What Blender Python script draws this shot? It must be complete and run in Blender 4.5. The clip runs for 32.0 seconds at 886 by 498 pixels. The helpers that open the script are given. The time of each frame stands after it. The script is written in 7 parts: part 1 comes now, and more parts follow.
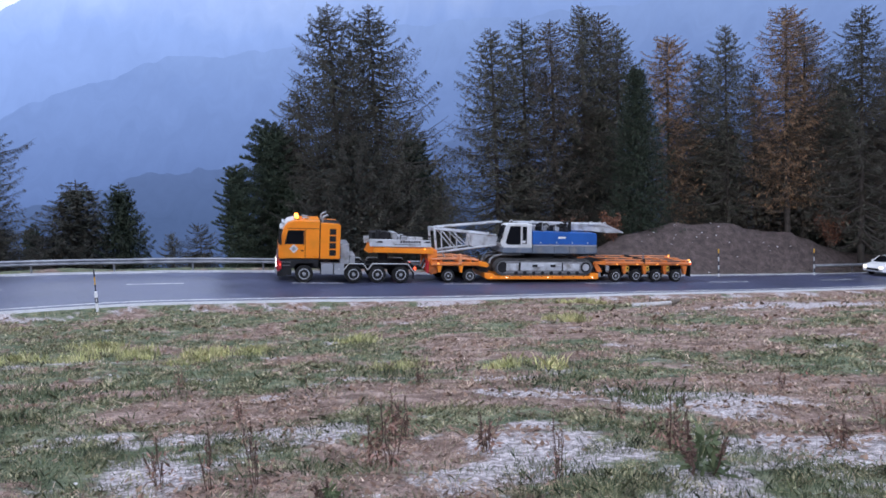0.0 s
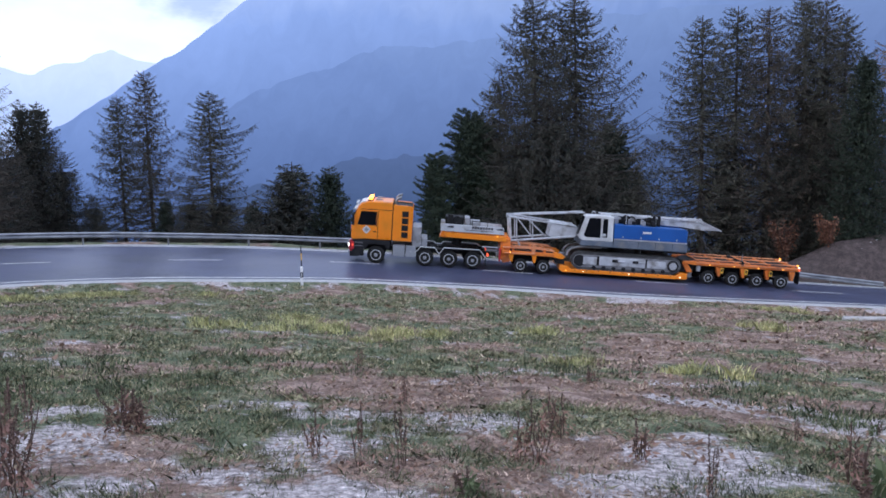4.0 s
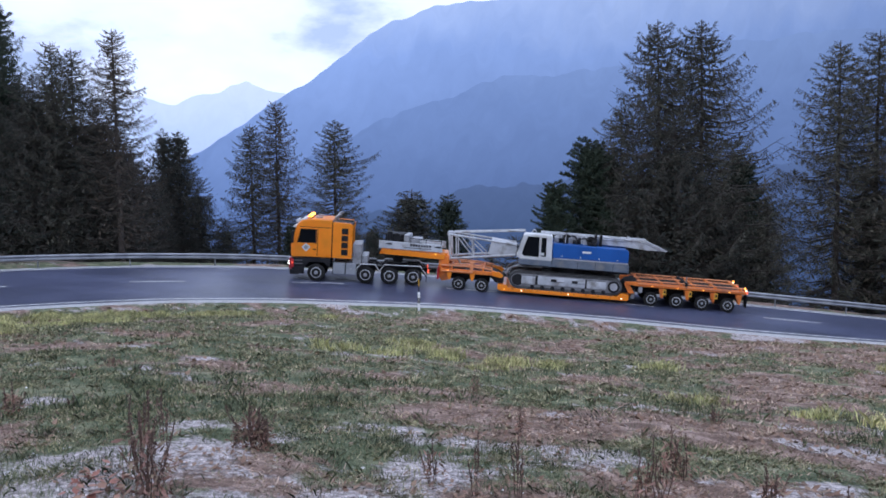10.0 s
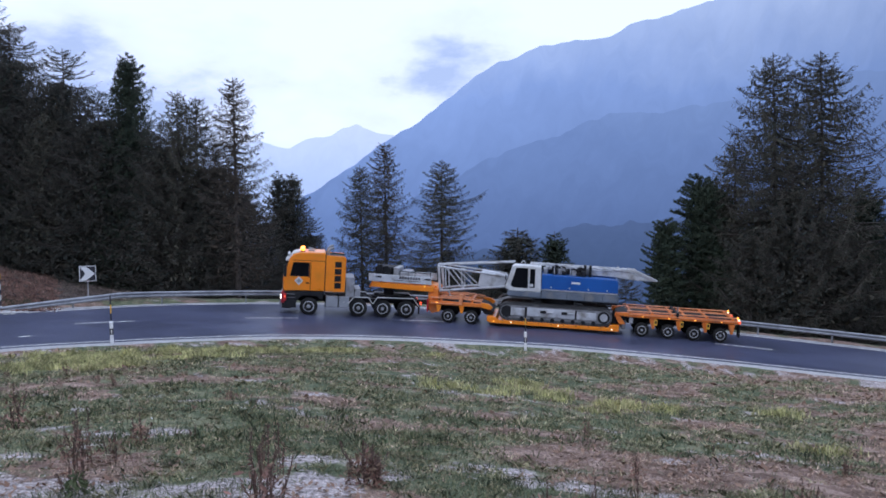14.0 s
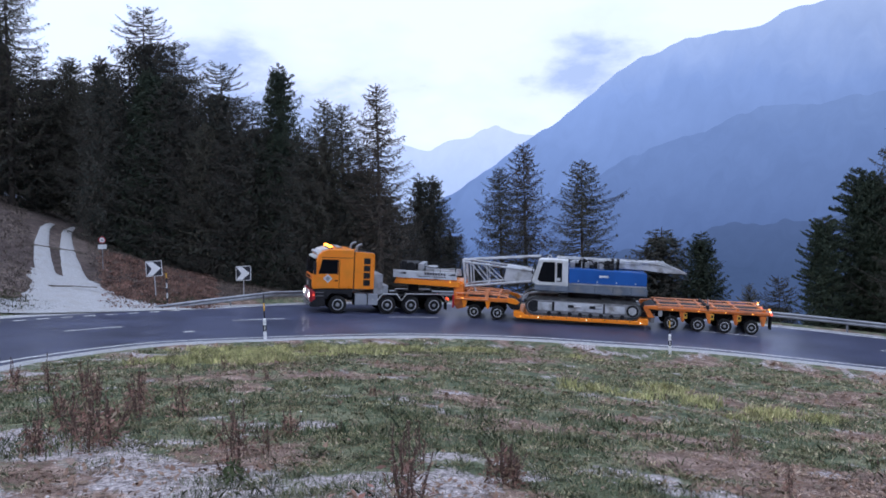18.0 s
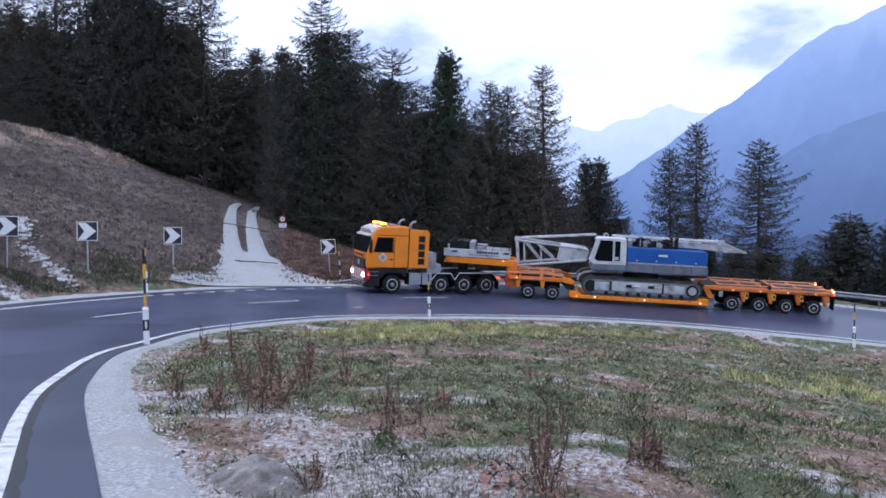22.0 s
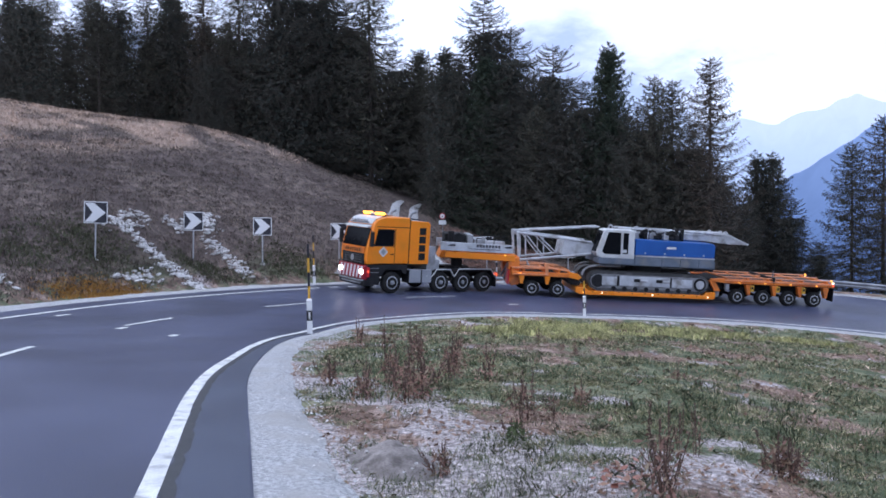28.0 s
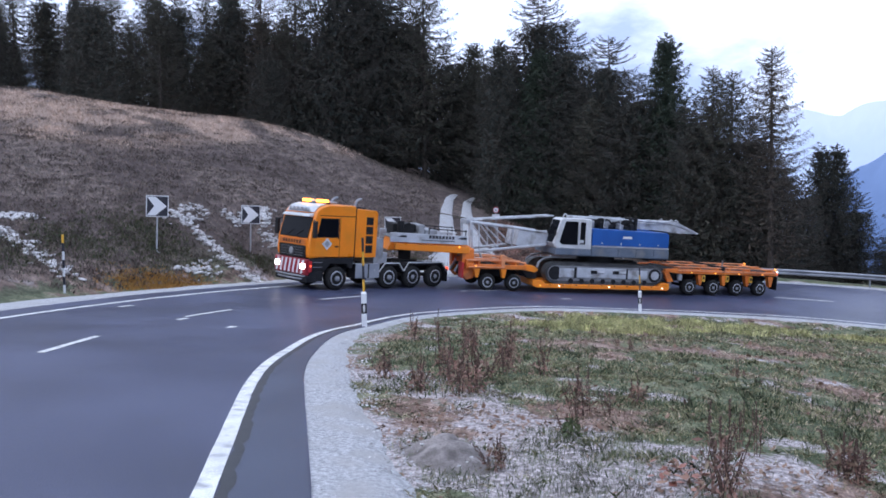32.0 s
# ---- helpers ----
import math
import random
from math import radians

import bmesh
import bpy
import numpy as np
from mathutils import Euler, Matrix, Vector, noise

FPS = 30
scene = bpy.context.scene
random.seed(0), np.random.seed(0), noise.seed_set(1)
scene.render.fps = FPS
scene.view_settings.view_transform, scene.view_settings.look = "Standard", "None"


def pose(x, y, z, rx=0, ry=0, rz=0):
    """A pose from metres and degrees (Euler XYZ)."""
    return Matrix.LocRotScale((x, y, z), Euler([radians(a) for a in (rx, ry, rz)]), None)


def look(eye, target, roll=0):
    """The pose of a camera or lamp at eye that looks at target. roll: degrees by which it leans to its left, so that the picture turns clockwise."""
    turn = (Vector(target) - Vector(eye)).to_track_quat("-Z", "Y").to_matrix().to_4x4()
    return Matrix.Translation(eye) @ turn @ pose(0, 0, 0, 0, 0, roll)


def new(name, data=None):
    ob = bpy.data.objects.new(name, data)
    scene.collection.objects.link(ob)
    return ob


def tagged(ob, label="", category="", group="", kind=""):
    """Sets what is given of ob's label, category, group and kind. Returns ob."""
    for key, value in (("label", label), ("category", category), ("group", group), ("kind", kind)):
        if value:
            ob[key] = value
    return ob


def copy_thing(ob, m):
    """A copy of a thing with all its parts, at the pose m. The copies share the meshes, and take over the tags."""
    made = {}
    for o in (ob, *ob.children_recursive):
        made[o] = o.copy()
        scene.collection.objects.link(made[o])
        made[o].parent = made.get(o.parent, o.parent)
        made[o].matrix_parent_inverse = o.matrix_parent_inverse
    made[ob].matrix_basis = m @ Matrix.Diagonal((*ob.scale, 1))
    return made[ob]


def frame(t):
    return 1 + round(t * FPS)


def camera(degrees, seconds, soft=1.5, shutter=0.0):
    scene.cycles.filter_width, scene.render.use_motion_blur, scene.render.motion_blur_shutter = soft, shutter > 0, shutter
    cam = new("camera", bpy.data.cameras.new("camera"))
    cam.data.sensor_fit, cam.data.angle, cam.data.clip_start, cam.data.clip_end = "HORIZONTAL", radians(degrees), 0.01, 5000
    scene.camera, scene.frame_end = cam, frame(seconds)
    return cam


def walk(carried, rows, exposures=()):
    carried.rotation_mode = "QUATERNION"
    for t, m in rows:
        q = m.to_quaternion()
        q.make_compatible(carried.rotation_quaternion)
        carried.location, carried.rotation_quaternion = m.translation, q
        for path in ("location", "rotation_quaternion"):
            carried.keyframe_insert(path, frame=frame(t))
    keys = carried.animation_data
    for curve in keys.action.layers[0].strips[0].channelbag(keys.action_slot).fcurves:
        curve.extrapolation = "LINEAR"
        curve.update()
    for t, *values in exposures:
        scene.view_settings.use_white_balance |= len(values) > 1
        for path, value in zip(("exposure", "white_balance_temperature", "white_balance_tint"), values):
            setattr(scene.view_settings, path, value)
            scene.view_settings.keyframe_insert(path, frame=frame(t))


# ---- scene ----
cam = camera(57.3, 32.0, soft=1.7)
# seconds, eye x y z, yaw, pitch, roll
PATH = [
    (0.0, -0.000, -0.000, -0.000, -0.00, -6.58, 3.05),
    (0.5, 0.018, -0.006, -0.019, 1.91, -6.41, 4.31),
    (1.0, 0.058, -0.010, -0.014, 4.97, -7.27, 3.95),
    (1.5, 0.172, -0.043, 0.019, 8.31, -8.24, 3.88),
    (2.0, 0.255, 0.028, 0.015, 11.04, -7.21, 3.07),
    (2.5, 0.272, 0.058, 0.002, 12.35, -6.04, 1.42),
    (3.0, 0.275, 0.087, -0.005, 13.46, -6.33, 1.31),
    (3.5, 0.261, 0.081, 0.006, 13.85, -6.73, 1.36),
    (5.5, 0.240, 0.086, 0.013, 15.55, -6.15, 1.44),
    (6.0, 0.248, 0.056, 0.020, 16.85, -4.93, 0.83),
    (6.5, 0.243, 0.072, 0.023, 17.95, -4.47, 0.84),
    (7.0, 0.235, 0.069, 0.024, 18.36, -4.94, 1.00),
    (7.5, 0.232, 0.075, 0.019, 18.84, -4.91, 1.07),
    (8.0, 0.226, 0.085, 0.015, 19.61, -4.87, 1.03),
    (8.5, 0.227, 0.070, 0.017, 20.64, -5.00, 0.92),
    (9.0, 0.225, 0.074, 0.021, 21.17, -5.34, 1.05),
    (9.5, 0.219, 0.079, 0.021, 21.50, -5.41, 1.02),
    (10.0, 0.218, 0.067, 0.024, 22.34, -4.58, 0.87),
    (10.5, 0.214, 0.074, 0.028, 23.44, -3.96, 0.94),
    (11.0, 0.207, 0.076, 0.021, 24.02, -3.74, 0.83),
    (11.5, 0.212, 0.052, 0.038, 24.88, -2.70, 0.07),
    (12.0, 0.140, 0.111, 0.014, 25.67, -1.88, -0.40),
    (12.5, 0.156, 0.081, 0.026, 26.33, -1.92, 0.06),
    (13.0, 0.156, 0.074, 0.019, 27.44, -1.74, 0.92),
    (13.5, 0.157, 0.062, 0.018, 28.61, -1.44, 0.96),
    (14.0, 0.152, 0.060, 0.021, 29.76, -1.71, 1.12),
    (14.5, 0.144, 0.070, 0.013, 30.97, -1.98, 1.21),
    (16.5, 0.126, 0.075, 0.008, 35.01, -2.38, 1.07),
    (17.0, 0.166, 0.041, 0.025, 36.46, -2.14, 1.32),
    (17.5, 0.169, 0.049, 0.023, 38.16, -1.69, 1.27),
    (18.0, 0.176, 0.047, 0.023, 39.59, -1.45, 1.53),
    (18.5, 0.194, 0.021, 0.033, 40.88, -1.33, 1.68),
    (19.0, 0.237, -0.005, 0.032, 42.85, -1.32, 1.32),
    (19.5, 0.277, -0.037, 0.055, 44.59, -0.66, 1.45),
    (20.0, 0.307, -0.057, 0.053, 45.24, -0.33, 1.70),
    (20.5, 0.348, -0.094, 0.056, 46.22, -0.75, 2.16),
    (21.0, 0.339, -0.062, 0.056, 47.64, -1.08, 2.24),
    (21.5, 0.381, -0.030, 0.048, 49.19, -1.61, 1.74),
    (22.0, 0.427, 0.028, 0.028, 51.31, -2.49, 1.08),
    (22.5, 0.506, 0.055, 0.031, 53.47, -3.28, 0.80),
    (23.0, 0.566, 0.062, 0.027, 55.36, -2.94, 0.93),
    (23.5, 0.627, 0.094, 0.021, 56.96, -2.67, 0.97),
    (24.0, 0.678, 0.127, 0.030, 57.21, -2.68, 0.81),
    (24.5, 0.713, 0.149, 0.040, 57.22, -2.98, 0.41),
    (26.5, 0.732, 0.129, 0.043, 59.60, -2.74, 0.84),
    (27.0, 0.741, 0.120, 0.050, 60.45, -2.56, 1.09),
    (27.5, 0.751, 0.119, 0.051, 61.69, -2.41, 1.06),
    (28.0, 0.745, 0.119, 0.052, 62.68, -2.50, 0.76),
    (28.5, 0.748, 0.111, 0.055, 62.74, -2.82, 0.68),
    (29.0, 0.738, 0.117, 0.052, 62.77, -2.99, 0.63),
    (29.5, 0.743, 0.109, 0.052, 63.33, -3.06, 0.59),
    (30.0, 0.730, 0.116, 0.052, 64.03, -3.04, 0.54),
    (30.5, 0.742, 0.101, 0.057, 64.55, -2.78, 0.55),
    (31.0, 0.742, 0.097, 0.054, 65.08, -2.78, 0.59),
    (31.5, 0.733, 0.102, 0.053, 65.83, -3.04, 0.77),
    (32.0, 0.729, 0.103, 0.053, 66.43, -2.89, 0.73),
]
walk(cam, [(t, pose(x, y, z, 90 + p, r, w)) for t, x, y, z, w, p, r in PATH], exposures=[(t, e, 6480 if t < 3 else 6290, 11) for t, e in [(0.0, 0.18), (2.0, 0.08), (4.5, -0.08), (6.0, -0.10), (7.0, -0.20), (9.0, -0.08), (10.0, -0.12), (12.0, -0.42), (13.0, -0.27), (15.0, -0.24), (18.0, -0.22), (19.0, -0.36), (21.0, -0.42), (22.2, 0.0), (24.0, -0.04), (28.0, 0.0), (32.0, 0.06)]])

# ---- light ----
def build_world():
    w = bpy.data.worlds.new("overcast_sky")
    scene.world = w
    w.use_nodes = True
    nt = w.node_tree
    nt.nodes.clear()
    out = nt.nodes.new("ShaderNodeOutputWorld")
    sky = nt.nodes.new("ShaderNodeTexSky")
    sky.sky_type, sky.sun_disc = "NISHITA", False
    sky.sun_elevation, sky.sun_rotation = radians(38), radians(-150)
    bg = nt.nodes.new("ShaderNodeBackground")
    bg.inputs[1].default_value = 0.08
    nt.links.new(sky.outputs[0], bg.inputs[0])
    tc = nt.nodes.new("ShaderNodeTexCoord")
    mp = nt.nodes.new("ShaderNodeMapping")
    mp.inputs["Scale"].default_value = (1.0, 1.0, 2.3)
    nt.links.new(tc.outputs["Generated"], mp.inputs[0])
    nz = nt.nodes.new("ShaderNodeTexNoise")
    nz.inputs["Scale"].default_value = 3.4
    nz.inputs["Detail"].default_value = 7
    nz.inputs["Roughness"].default_value = 0.56
    nt.links.new(mp.outputs[0], nz.inputs["Vector"])
    rp = nt.nodes.new("ShaderNodeValToRGB")
    rp.color_ramp.elements[0].position, rp.color_ramp.elements[0].color = 0.36, (0.54, 0.68, 1.06, 1)
    rp.color_ramp.elements[1].position, rp.color_ramp.elements[1].color = 0.56, (1.08, 1.23, 1.62, 1)
    e = rp.color_ramp.elements.new(0.455)
    e.color = (0.98, 1.10, 1.45, 1)
    # heavier grey cloud low over the valley, thin bright cloud above
    sep = nt.nodes.new("ShaderNodeSeparateXYZ")
    nt.links.new(tc.outputs["Generated"], sep.inputs[0])
    low = nt.nodes.new("ShaderNodeMapRange")
    low.interpolation_type = "SMOOTHSTEP"
    low.inputs["From Min"].default_value, low.inputs["From Max"].default_value = 0.09, 0.25
    low.inputs["To Min"].default_value, low.inputs["To Max"].default_value = -0.105, 0.075
    nt.links.new(sep.outputs[2], low.inputs[0])
    add = nt.nodes.new("ShaderNodeMath")
    add.operation = "ADD"
    nt.links.new(nz.outputs[0], add.inputs[0])
    nt.links.new(low.outputs[0], add.inputs[1])
    nt.links.new(add.outputs[0], rp.inputs[0])
    cloud = nt.nodes.new("ShaderNodeBackground")
    cloud.inputs[1].default_value = 1.14
    nt.links.new(rp.outputs[0], cloud.inputs[0])
    mix = nt.nodes.new("ShaderNodeMixShader")
    mix.inputs[0].default_value = 0.88
    nt.links.new(bg.outputs[0], mix.inputs[1])
    nt.links.new(cloud.outputs[0], mix.inputs[2])
    nt.links.new(mix.outputs[0], out.inputs[0])
    sun = bpy.data.lights.new("sun", "SUN")
    sun.energy, sun.angle, sun.color = 0.5, radians(25), (1.0, 0.96, 0.9)
    new("sun", sun).matrix_world = look((0, 0, 60), (22, 38, 25))


build_world()


# ---- materials ----
def nodes(name):
    m = bpy.data.materials.new(name)
    m.use_nodes = True
    nt = m.node_tree
    return m, nt, nt.nodes["Principled BSDF"]


def surf(name, c1, c2, scale=4.0, rough=0.6, bump=0.1, metal=0.0, fine=40.0, vary=0.0, spec=0.5, lo=0.35, hi=0.65, stain=None, stain_scale=0.6, island=0.0, grain=0.2):
    """A two-scale procedural surface: colours c1 to c2 by coarse noise, modulated by fine grain, with relief."""
    m, nt, b = nodes(name)
    tc = nt.nodes.new("ShaderNodeTexCoord")
    n1 = nt.nodes.new("ShaderNodeTexNoise")
    n1.inputs["Scale"].default_value, n1.inputs["Detail"].default_value = scale, 6
    n2 = nt.nodes.new("ShaderNodeTexNoise")
    n2.inputs["Scale"].default_value, n2.inputs["Detail"].default_value = fine, 4
    for n in (n1, n2):
        nt.links.new(tc.outputs["Object"], n.inputs["Vector"])
    r = nt.nodes.new("ShaderNodeValToRGB")
    r.color_ramp.elements[0].position, r.color_ramp.elements[0].color = lo, (*c1, 1)
    r.color_ramp.elements[1].position, r.color_ramp.elements[1].color = hi, (*c2, 1)
    nt.links.new(n1.outputs[0], r.inputs[0])
    col = r.outputs[0]
    g = nt.nodes.new("ShaderNodeMapRange")
    g.inputs["From Min"].default_value, g.inputs["From Max"].default_value = 0.3, 0.7
    g.inputs["To Min"].default_value, g.inputs["To Max"].default_value = 1 - grain, 1 + grain
    nt.links.new(n2.outputs[0], g.inputs[0])
    mul = nt.nodes.new("ShaderNodeVectorMath")
    mul.operation = "SCALE"
    nt.links.new(col, mul.inputs[0])
    nt.links.new(g.outputs[0], mul.inputs["Scale"])
    col = mul.outputs[0]
    if stain:
        n3 = nt.nodes.new("ShaderNodeTexNoise")
        n3.inputs["Scale"].default_value, n3.inputs["Detail"].default_value = stain_scale, 8
        nt.links.new(tc.outputs["Object"], n3.inputs["Vector"])
        s = nt.nodes.new("ShaderNodeMapRange")
        s.inputs["From Min"].default_value, s.inputs["From Max"].default_value = 0.5, 0.68
        nt.links.new(n3.outputs[0], s.inputs[0])
        mx = nt.nodes.new("ShaderNodeMix")
        mx.data_type = "RGBA"
        nt.links.new(s.outputs[0], mx.inputs[0])
        nt.links.new(col, mx.inputs[6])
        mx.inputs[7].default_value = (*stain, 1)
        col = mx.outputs[2]
    if vary or island:
        src = nt.nodes.new("ShaderNodeObjectInfo") if vary else nt.nodes.new("ShaderNodeNewGeometry")
        amount = vary or island
        v = nt.nodes.new("ShaderNodeMapRange")
        v.inputs["To Min"].default_value, v.inputs["To Max"].default_value = 1 - amount, 1 + amount
        nt.links.new(src.outputs["Random" if vary else "Random Per Island"], v.inputs[0])
        m2 = nt.nodes.new("ShaderNodeVectorMath")
        m2.operation = "SCALE"
        nt.links.new(col, m2.inputs[0])
        nt.links.new(v.outputs[0], m2.inputs["Scale"])
        col = m2.outputs[0]
    nt.links.new(col, b.inputs["Base Color"])
    rr = nt.nodes.new("ShaderNodeMapRange")
    rr.inputs["To Min"].default_value, rr.inputs["To Max"].default_value = max(0.02, rough - 0.1), min(1, rough + 0.1)
    nt.links.new(n1.outputs[0], rr.inputs[0])
    nt.links.new(rr.outputs[0], b.inputs["Roughness"])
    b.inputs["Metallic"].default_value = metal
    b.inputs["Specular IOR Level"].default_value = spec
    if bump:
        bp = nt.nodes.new("ShaderNodeBump")
        bp.inputs["Strength"].default_value, bp.inputs["Distance"].default_value = bump, 0.02
        nt.links.new(n2.outputs[0], bp.inputs["Height"])
        nt.links.new(bp.outputs[0], b.inputs["Normal"])
    return m


def glow(name, colour, strength):
    m, nt, b = nodes(name)
    b.inputs["Base Color"].default_value = (*colour, 1)
    b.inputs["Emission Color"].default_value = (*colour, 1)
    b.inputs["Emission Strength"].default_value = strength
    return m


def leafy(name, ramp, rough=0.7, vary=0.3, clump=0.0):
    """Foliage whose colour runs along ramp from leaf to leaf, and from plant to plant; clump: patches of lush and thin growth, so many to a metre."""
    m, nt, b = nodes(name)
    geo = nt.nodes.new("ShaderNodeNewGeometry")
    info = nt.nodes.new("ShaderNodeObjectInfo")
    r = nt.nodes.new("ShaderNodeValToRGB")
    r.color_ramp.elements[0].color = (*ramp[0], 1)
    r.color_ramp.elements[1].color = (*ramp[-1], 1)
    for i, c in enumerate(ramp[1:-1]):
        r.color_ramp.elements.new((i + 1) / (len(ramp) - 1)).color = (*c, 1)
    nt.links.new(geo.outputs["Random Per Island"], r.inputs[0])
    v = nt.nodes.new("ShaderNodeMapRange")
    v.inputs["To Min"].default_value, v.inputs["To Max"].default_value = 1 - vary, 1 + vary
    nt.links.new(info.outputs["Random"], v.inputs[0])
    s = nt.nodes.new("ShaderNodeVectorMath")
    s.operation = "SCALE"
    nt.links.new(r.outputs[0], s.inputs[0])
    nt.links.new(v.outputs[0], s.inputs["Scale"])
    col = s.outputs[0]
    if clump:
        tc = nt.nodes.new("ShaderNodeTexCoord")
        nz = nt.nodes.new("ShaderNodeTexNoise")
        nz.inputs["Scale"].default_value, nz.inputs["Detail"].default_value, nz.inputs["Roughness"].default_value = clump, 4, 0.65
        nt.links.new(tc.outputs["Object"], nz.inputs["Vector"])
        k = nt.nodes.new("ShaderNodeMapRange")
        k.inputs["From Min"].default_value, k.inputs["From Max"].default_value = 0.36, 0.66
        k.inputs["To Min"].default_value, k.inputs["To Max"].default_value = 0.40, 2.10
        nt.links.new(nz.outputs[0], k.inputs[0])
        q = nt.nodes.new("ShaderNodeVectorMath")
        q.operation = "SCALE"
        nt.links.new(col, q.inputs[0])
        nt.links.new(k.outputs[0], q.inputs["Scale"])
        col = q.outputs[0]
    nt.links.new(col, b.inputs["Base Color"])
    b.inputs["Roughness"].default_value = rough
    b.inputs["Specular IOR Level"].default_value = 0.25
    return m


ASPHALT = surf("asphalt", (0.054, 0.061, 0.108), (0.080, 0.090, 0.150), 0.35, 0.35, 0.2, spec=0.27, fine=60, stain=(0.046, 0.052, 0.088), stain_scale=0.25)
ASPHALT_NEW = surf("fresh_asphalt", (0.046, 0.055, 0.088), (0.064, 0.077, 0.116), 0.8, 0.40, 0.25, spec=0.34, fine=70)
SEAM = surf("bitumen_seam", (0.016, 0.017, 0.020), (0.028, 0.030, 0.035), 6.0, 0.5, 0.2, fine=60)
LINE = surf("road_paint", (0.62, 0.62, 0.60), (0.80, 0.80, 0.78), 3.0, 0.6, 0.1, fine=90, stain=(0.38, 0.38, 0.38), stain_scale=5)
GRAVEL = surf("gravel", (0.29, 0.29, 0.295), (0.63, 0.63, 0.635), 24.0, 0.9, 1.0, fine=85, stain=(0.42, 0.405, 0.39), stain_scale=1.7, lo=0.3, hi=0.72, grain=0.28)
STEEL = surf("galvanised_steel", (0.22, 0.23, 0.25), (0.36, 0.37, 0.39), 1.5, 0.38, 0.05, metal=0.75, fine=25)
ORANGE = surf("orange_paint", (0.90, 0.250, 0.014), (0.97, 0.285, 0.018), 0.7, 0.3, 0.0, fine=15, grain=0.04, stain=(0.80, 0.25, 0.02), stain_scale=0.9)
ORANGE_DULL = surf("worn_orange_paint", (0.66, 0.16, 0.022), (0.82, 0.23, 0.03), 1.3, 0.5, 0.04, fine=18, grain=0.09, stain=(0.40, 0.12, 0.04), stain_scale=1.6)
BLUE = surf("blue_paint", (0.006, 0.078, 0.31), (0.009, 0.098, 0.38), 0.8, 0.35, 0.0, fine=12, grain=0.05)
WHITE = surf("white_paint", (0.56, 0.57, 0.58), (0.68, 0.69, 0.69), 1.2, 0.42, 0.02, fine=18, grain=0.05, stain=(0.52, 0.51, 0.49), stain_scale=1.3)
SIGNWHITE = surf("reflective_white", (0.74, 0.74, 0.74), (0.80, 0.80, 0.80), 1.0, 0.4, 0.0, grain=0.03)
GREY = surf("grey_paint", (0.26, 0.27, 0.29), (0.36, 0.37, 0.39), 1.5, 0.5, 0.03, fine=20, grain=0.08, stain=(0.20, 0.20, 0.20), stain_scale=1.6)
ALU = surf("aluminium", (0.45, 0.46, 0.48), (0.6, 0.61, 0.63), 2.0, 0.4, 0.04, metal=0.6, fine=22)
DARK = surf("black_metal", (0.012, 0.012, 0.014), (0.024, 0.024, 0.026), 2.0, 0.65, 0.08, fine=25, spec=0.2)
RUBBER = surf("tyre_rubber", (0.014, 0.014, 0.015), (0.03, 0.029, 0.028), 3.0, 0.85, 0.2, fine=35, spec=0.15)
TRACKSTEEL = surf("worn_track_steel", (0.030, 0.030, 0.031), (0.065, 0.065, 0.066), 2.5, 0.6, 0.2, fine=25, stain=(0.11, 0.108, 0.105), stain_scale=2.5)
HEADLAMP = glow("head_lamp", (1.0, 0.95, 0.90), 6.0)
RED_DARK = surf("dark_red_film", (0.26, 0.012, 0.022), (0.36, 0.018, 0.03), 2.0, 0.35, 0.0, grain=0.05)
BOXGREY = surf("box_grey_paint", (0.25, 0.265, 0.29), (0.33, 0.345, 0.37), 1.4, 0.45, 0.02, fine=18, grain=0.06)
RED = surf("red_film", (0.52, 0.02, 0.03), (0.64, 0.03, 0.04), 2.0, 0.35, 0.0, grain=0.05)
RIM = surf("dull_rim_steel", (0.16, 0.16, 0.17), (0.28, 0.28, 0.29), 3.0, 0.5, 0.05, metal=0.3, fine=25, grain=0.1)
PANEL = surf("dirty_slate_paint", (0.10, 0.125, 0.165), (0.15, 0.18, 0.225), 1.3, 0.5, 0.03, fine=18, grain=0.1, stain=(0.20, 0.20, 0.20), stain_scale=1.4)
BOOM = surf("grey_boom_paint", (0.42, 0.44, 0.47), (0.56, 0.575, 0.60), 1.4, 0.5, 0.03, fine=18, grain=0.08, stain=(0.24, 0.23, 0.22), stain_scale=1.8)
PALE_ORANGE = surf("pale_orange_paint", (0.68, 0.25, 0.10), (0.82, 0.34, 0.16), 1.3, 0.5, 0.03, fine=18, grain=0.1, stain=(0.45, 0.18, 0.09), stain_scale=1.8)
GLASS = surf("dark_glass", (0.005, 0.006, 0.008), (0.009, 0.010, 0.013), 0.8, 0.12, 0.0, spec=0.06)
BLACK = surf("black_film", (0.012, 0.012, 0.02), (0.02, 0.02, 0.03), 2.0, 0.4, 0.0)
YELLOW = surf("yellow_paint", (0.62, 0.33, 0.03), (0.75, 0.42, 0.05), 3.0, 0.5, 0.05)
STONE = surf("pale_stone", (0.34, 0.33, 0.33), (0.62, 0.60, 0.58), 1.1, 0.85, 0.4, fine=14, island=0.25)
BARK = surf("bark", (0.035, 0.028, 0.024), (0.085, 0.07, 0.06), 2.0, 0.9, 0.6, fine=12)
WOOD = surf("weathered_wood", (0.10, 0.08, 0.065), (0.19, 0.16, 0.13), 3.0, 0.85, 0.3, fine=30)
AMBER = glow("amber_lens", (1.0, 0.38, 0.05), 2.5)
BEACON = glow("amber_beacon", (1.0, 0.33, 0.035), 7.0)
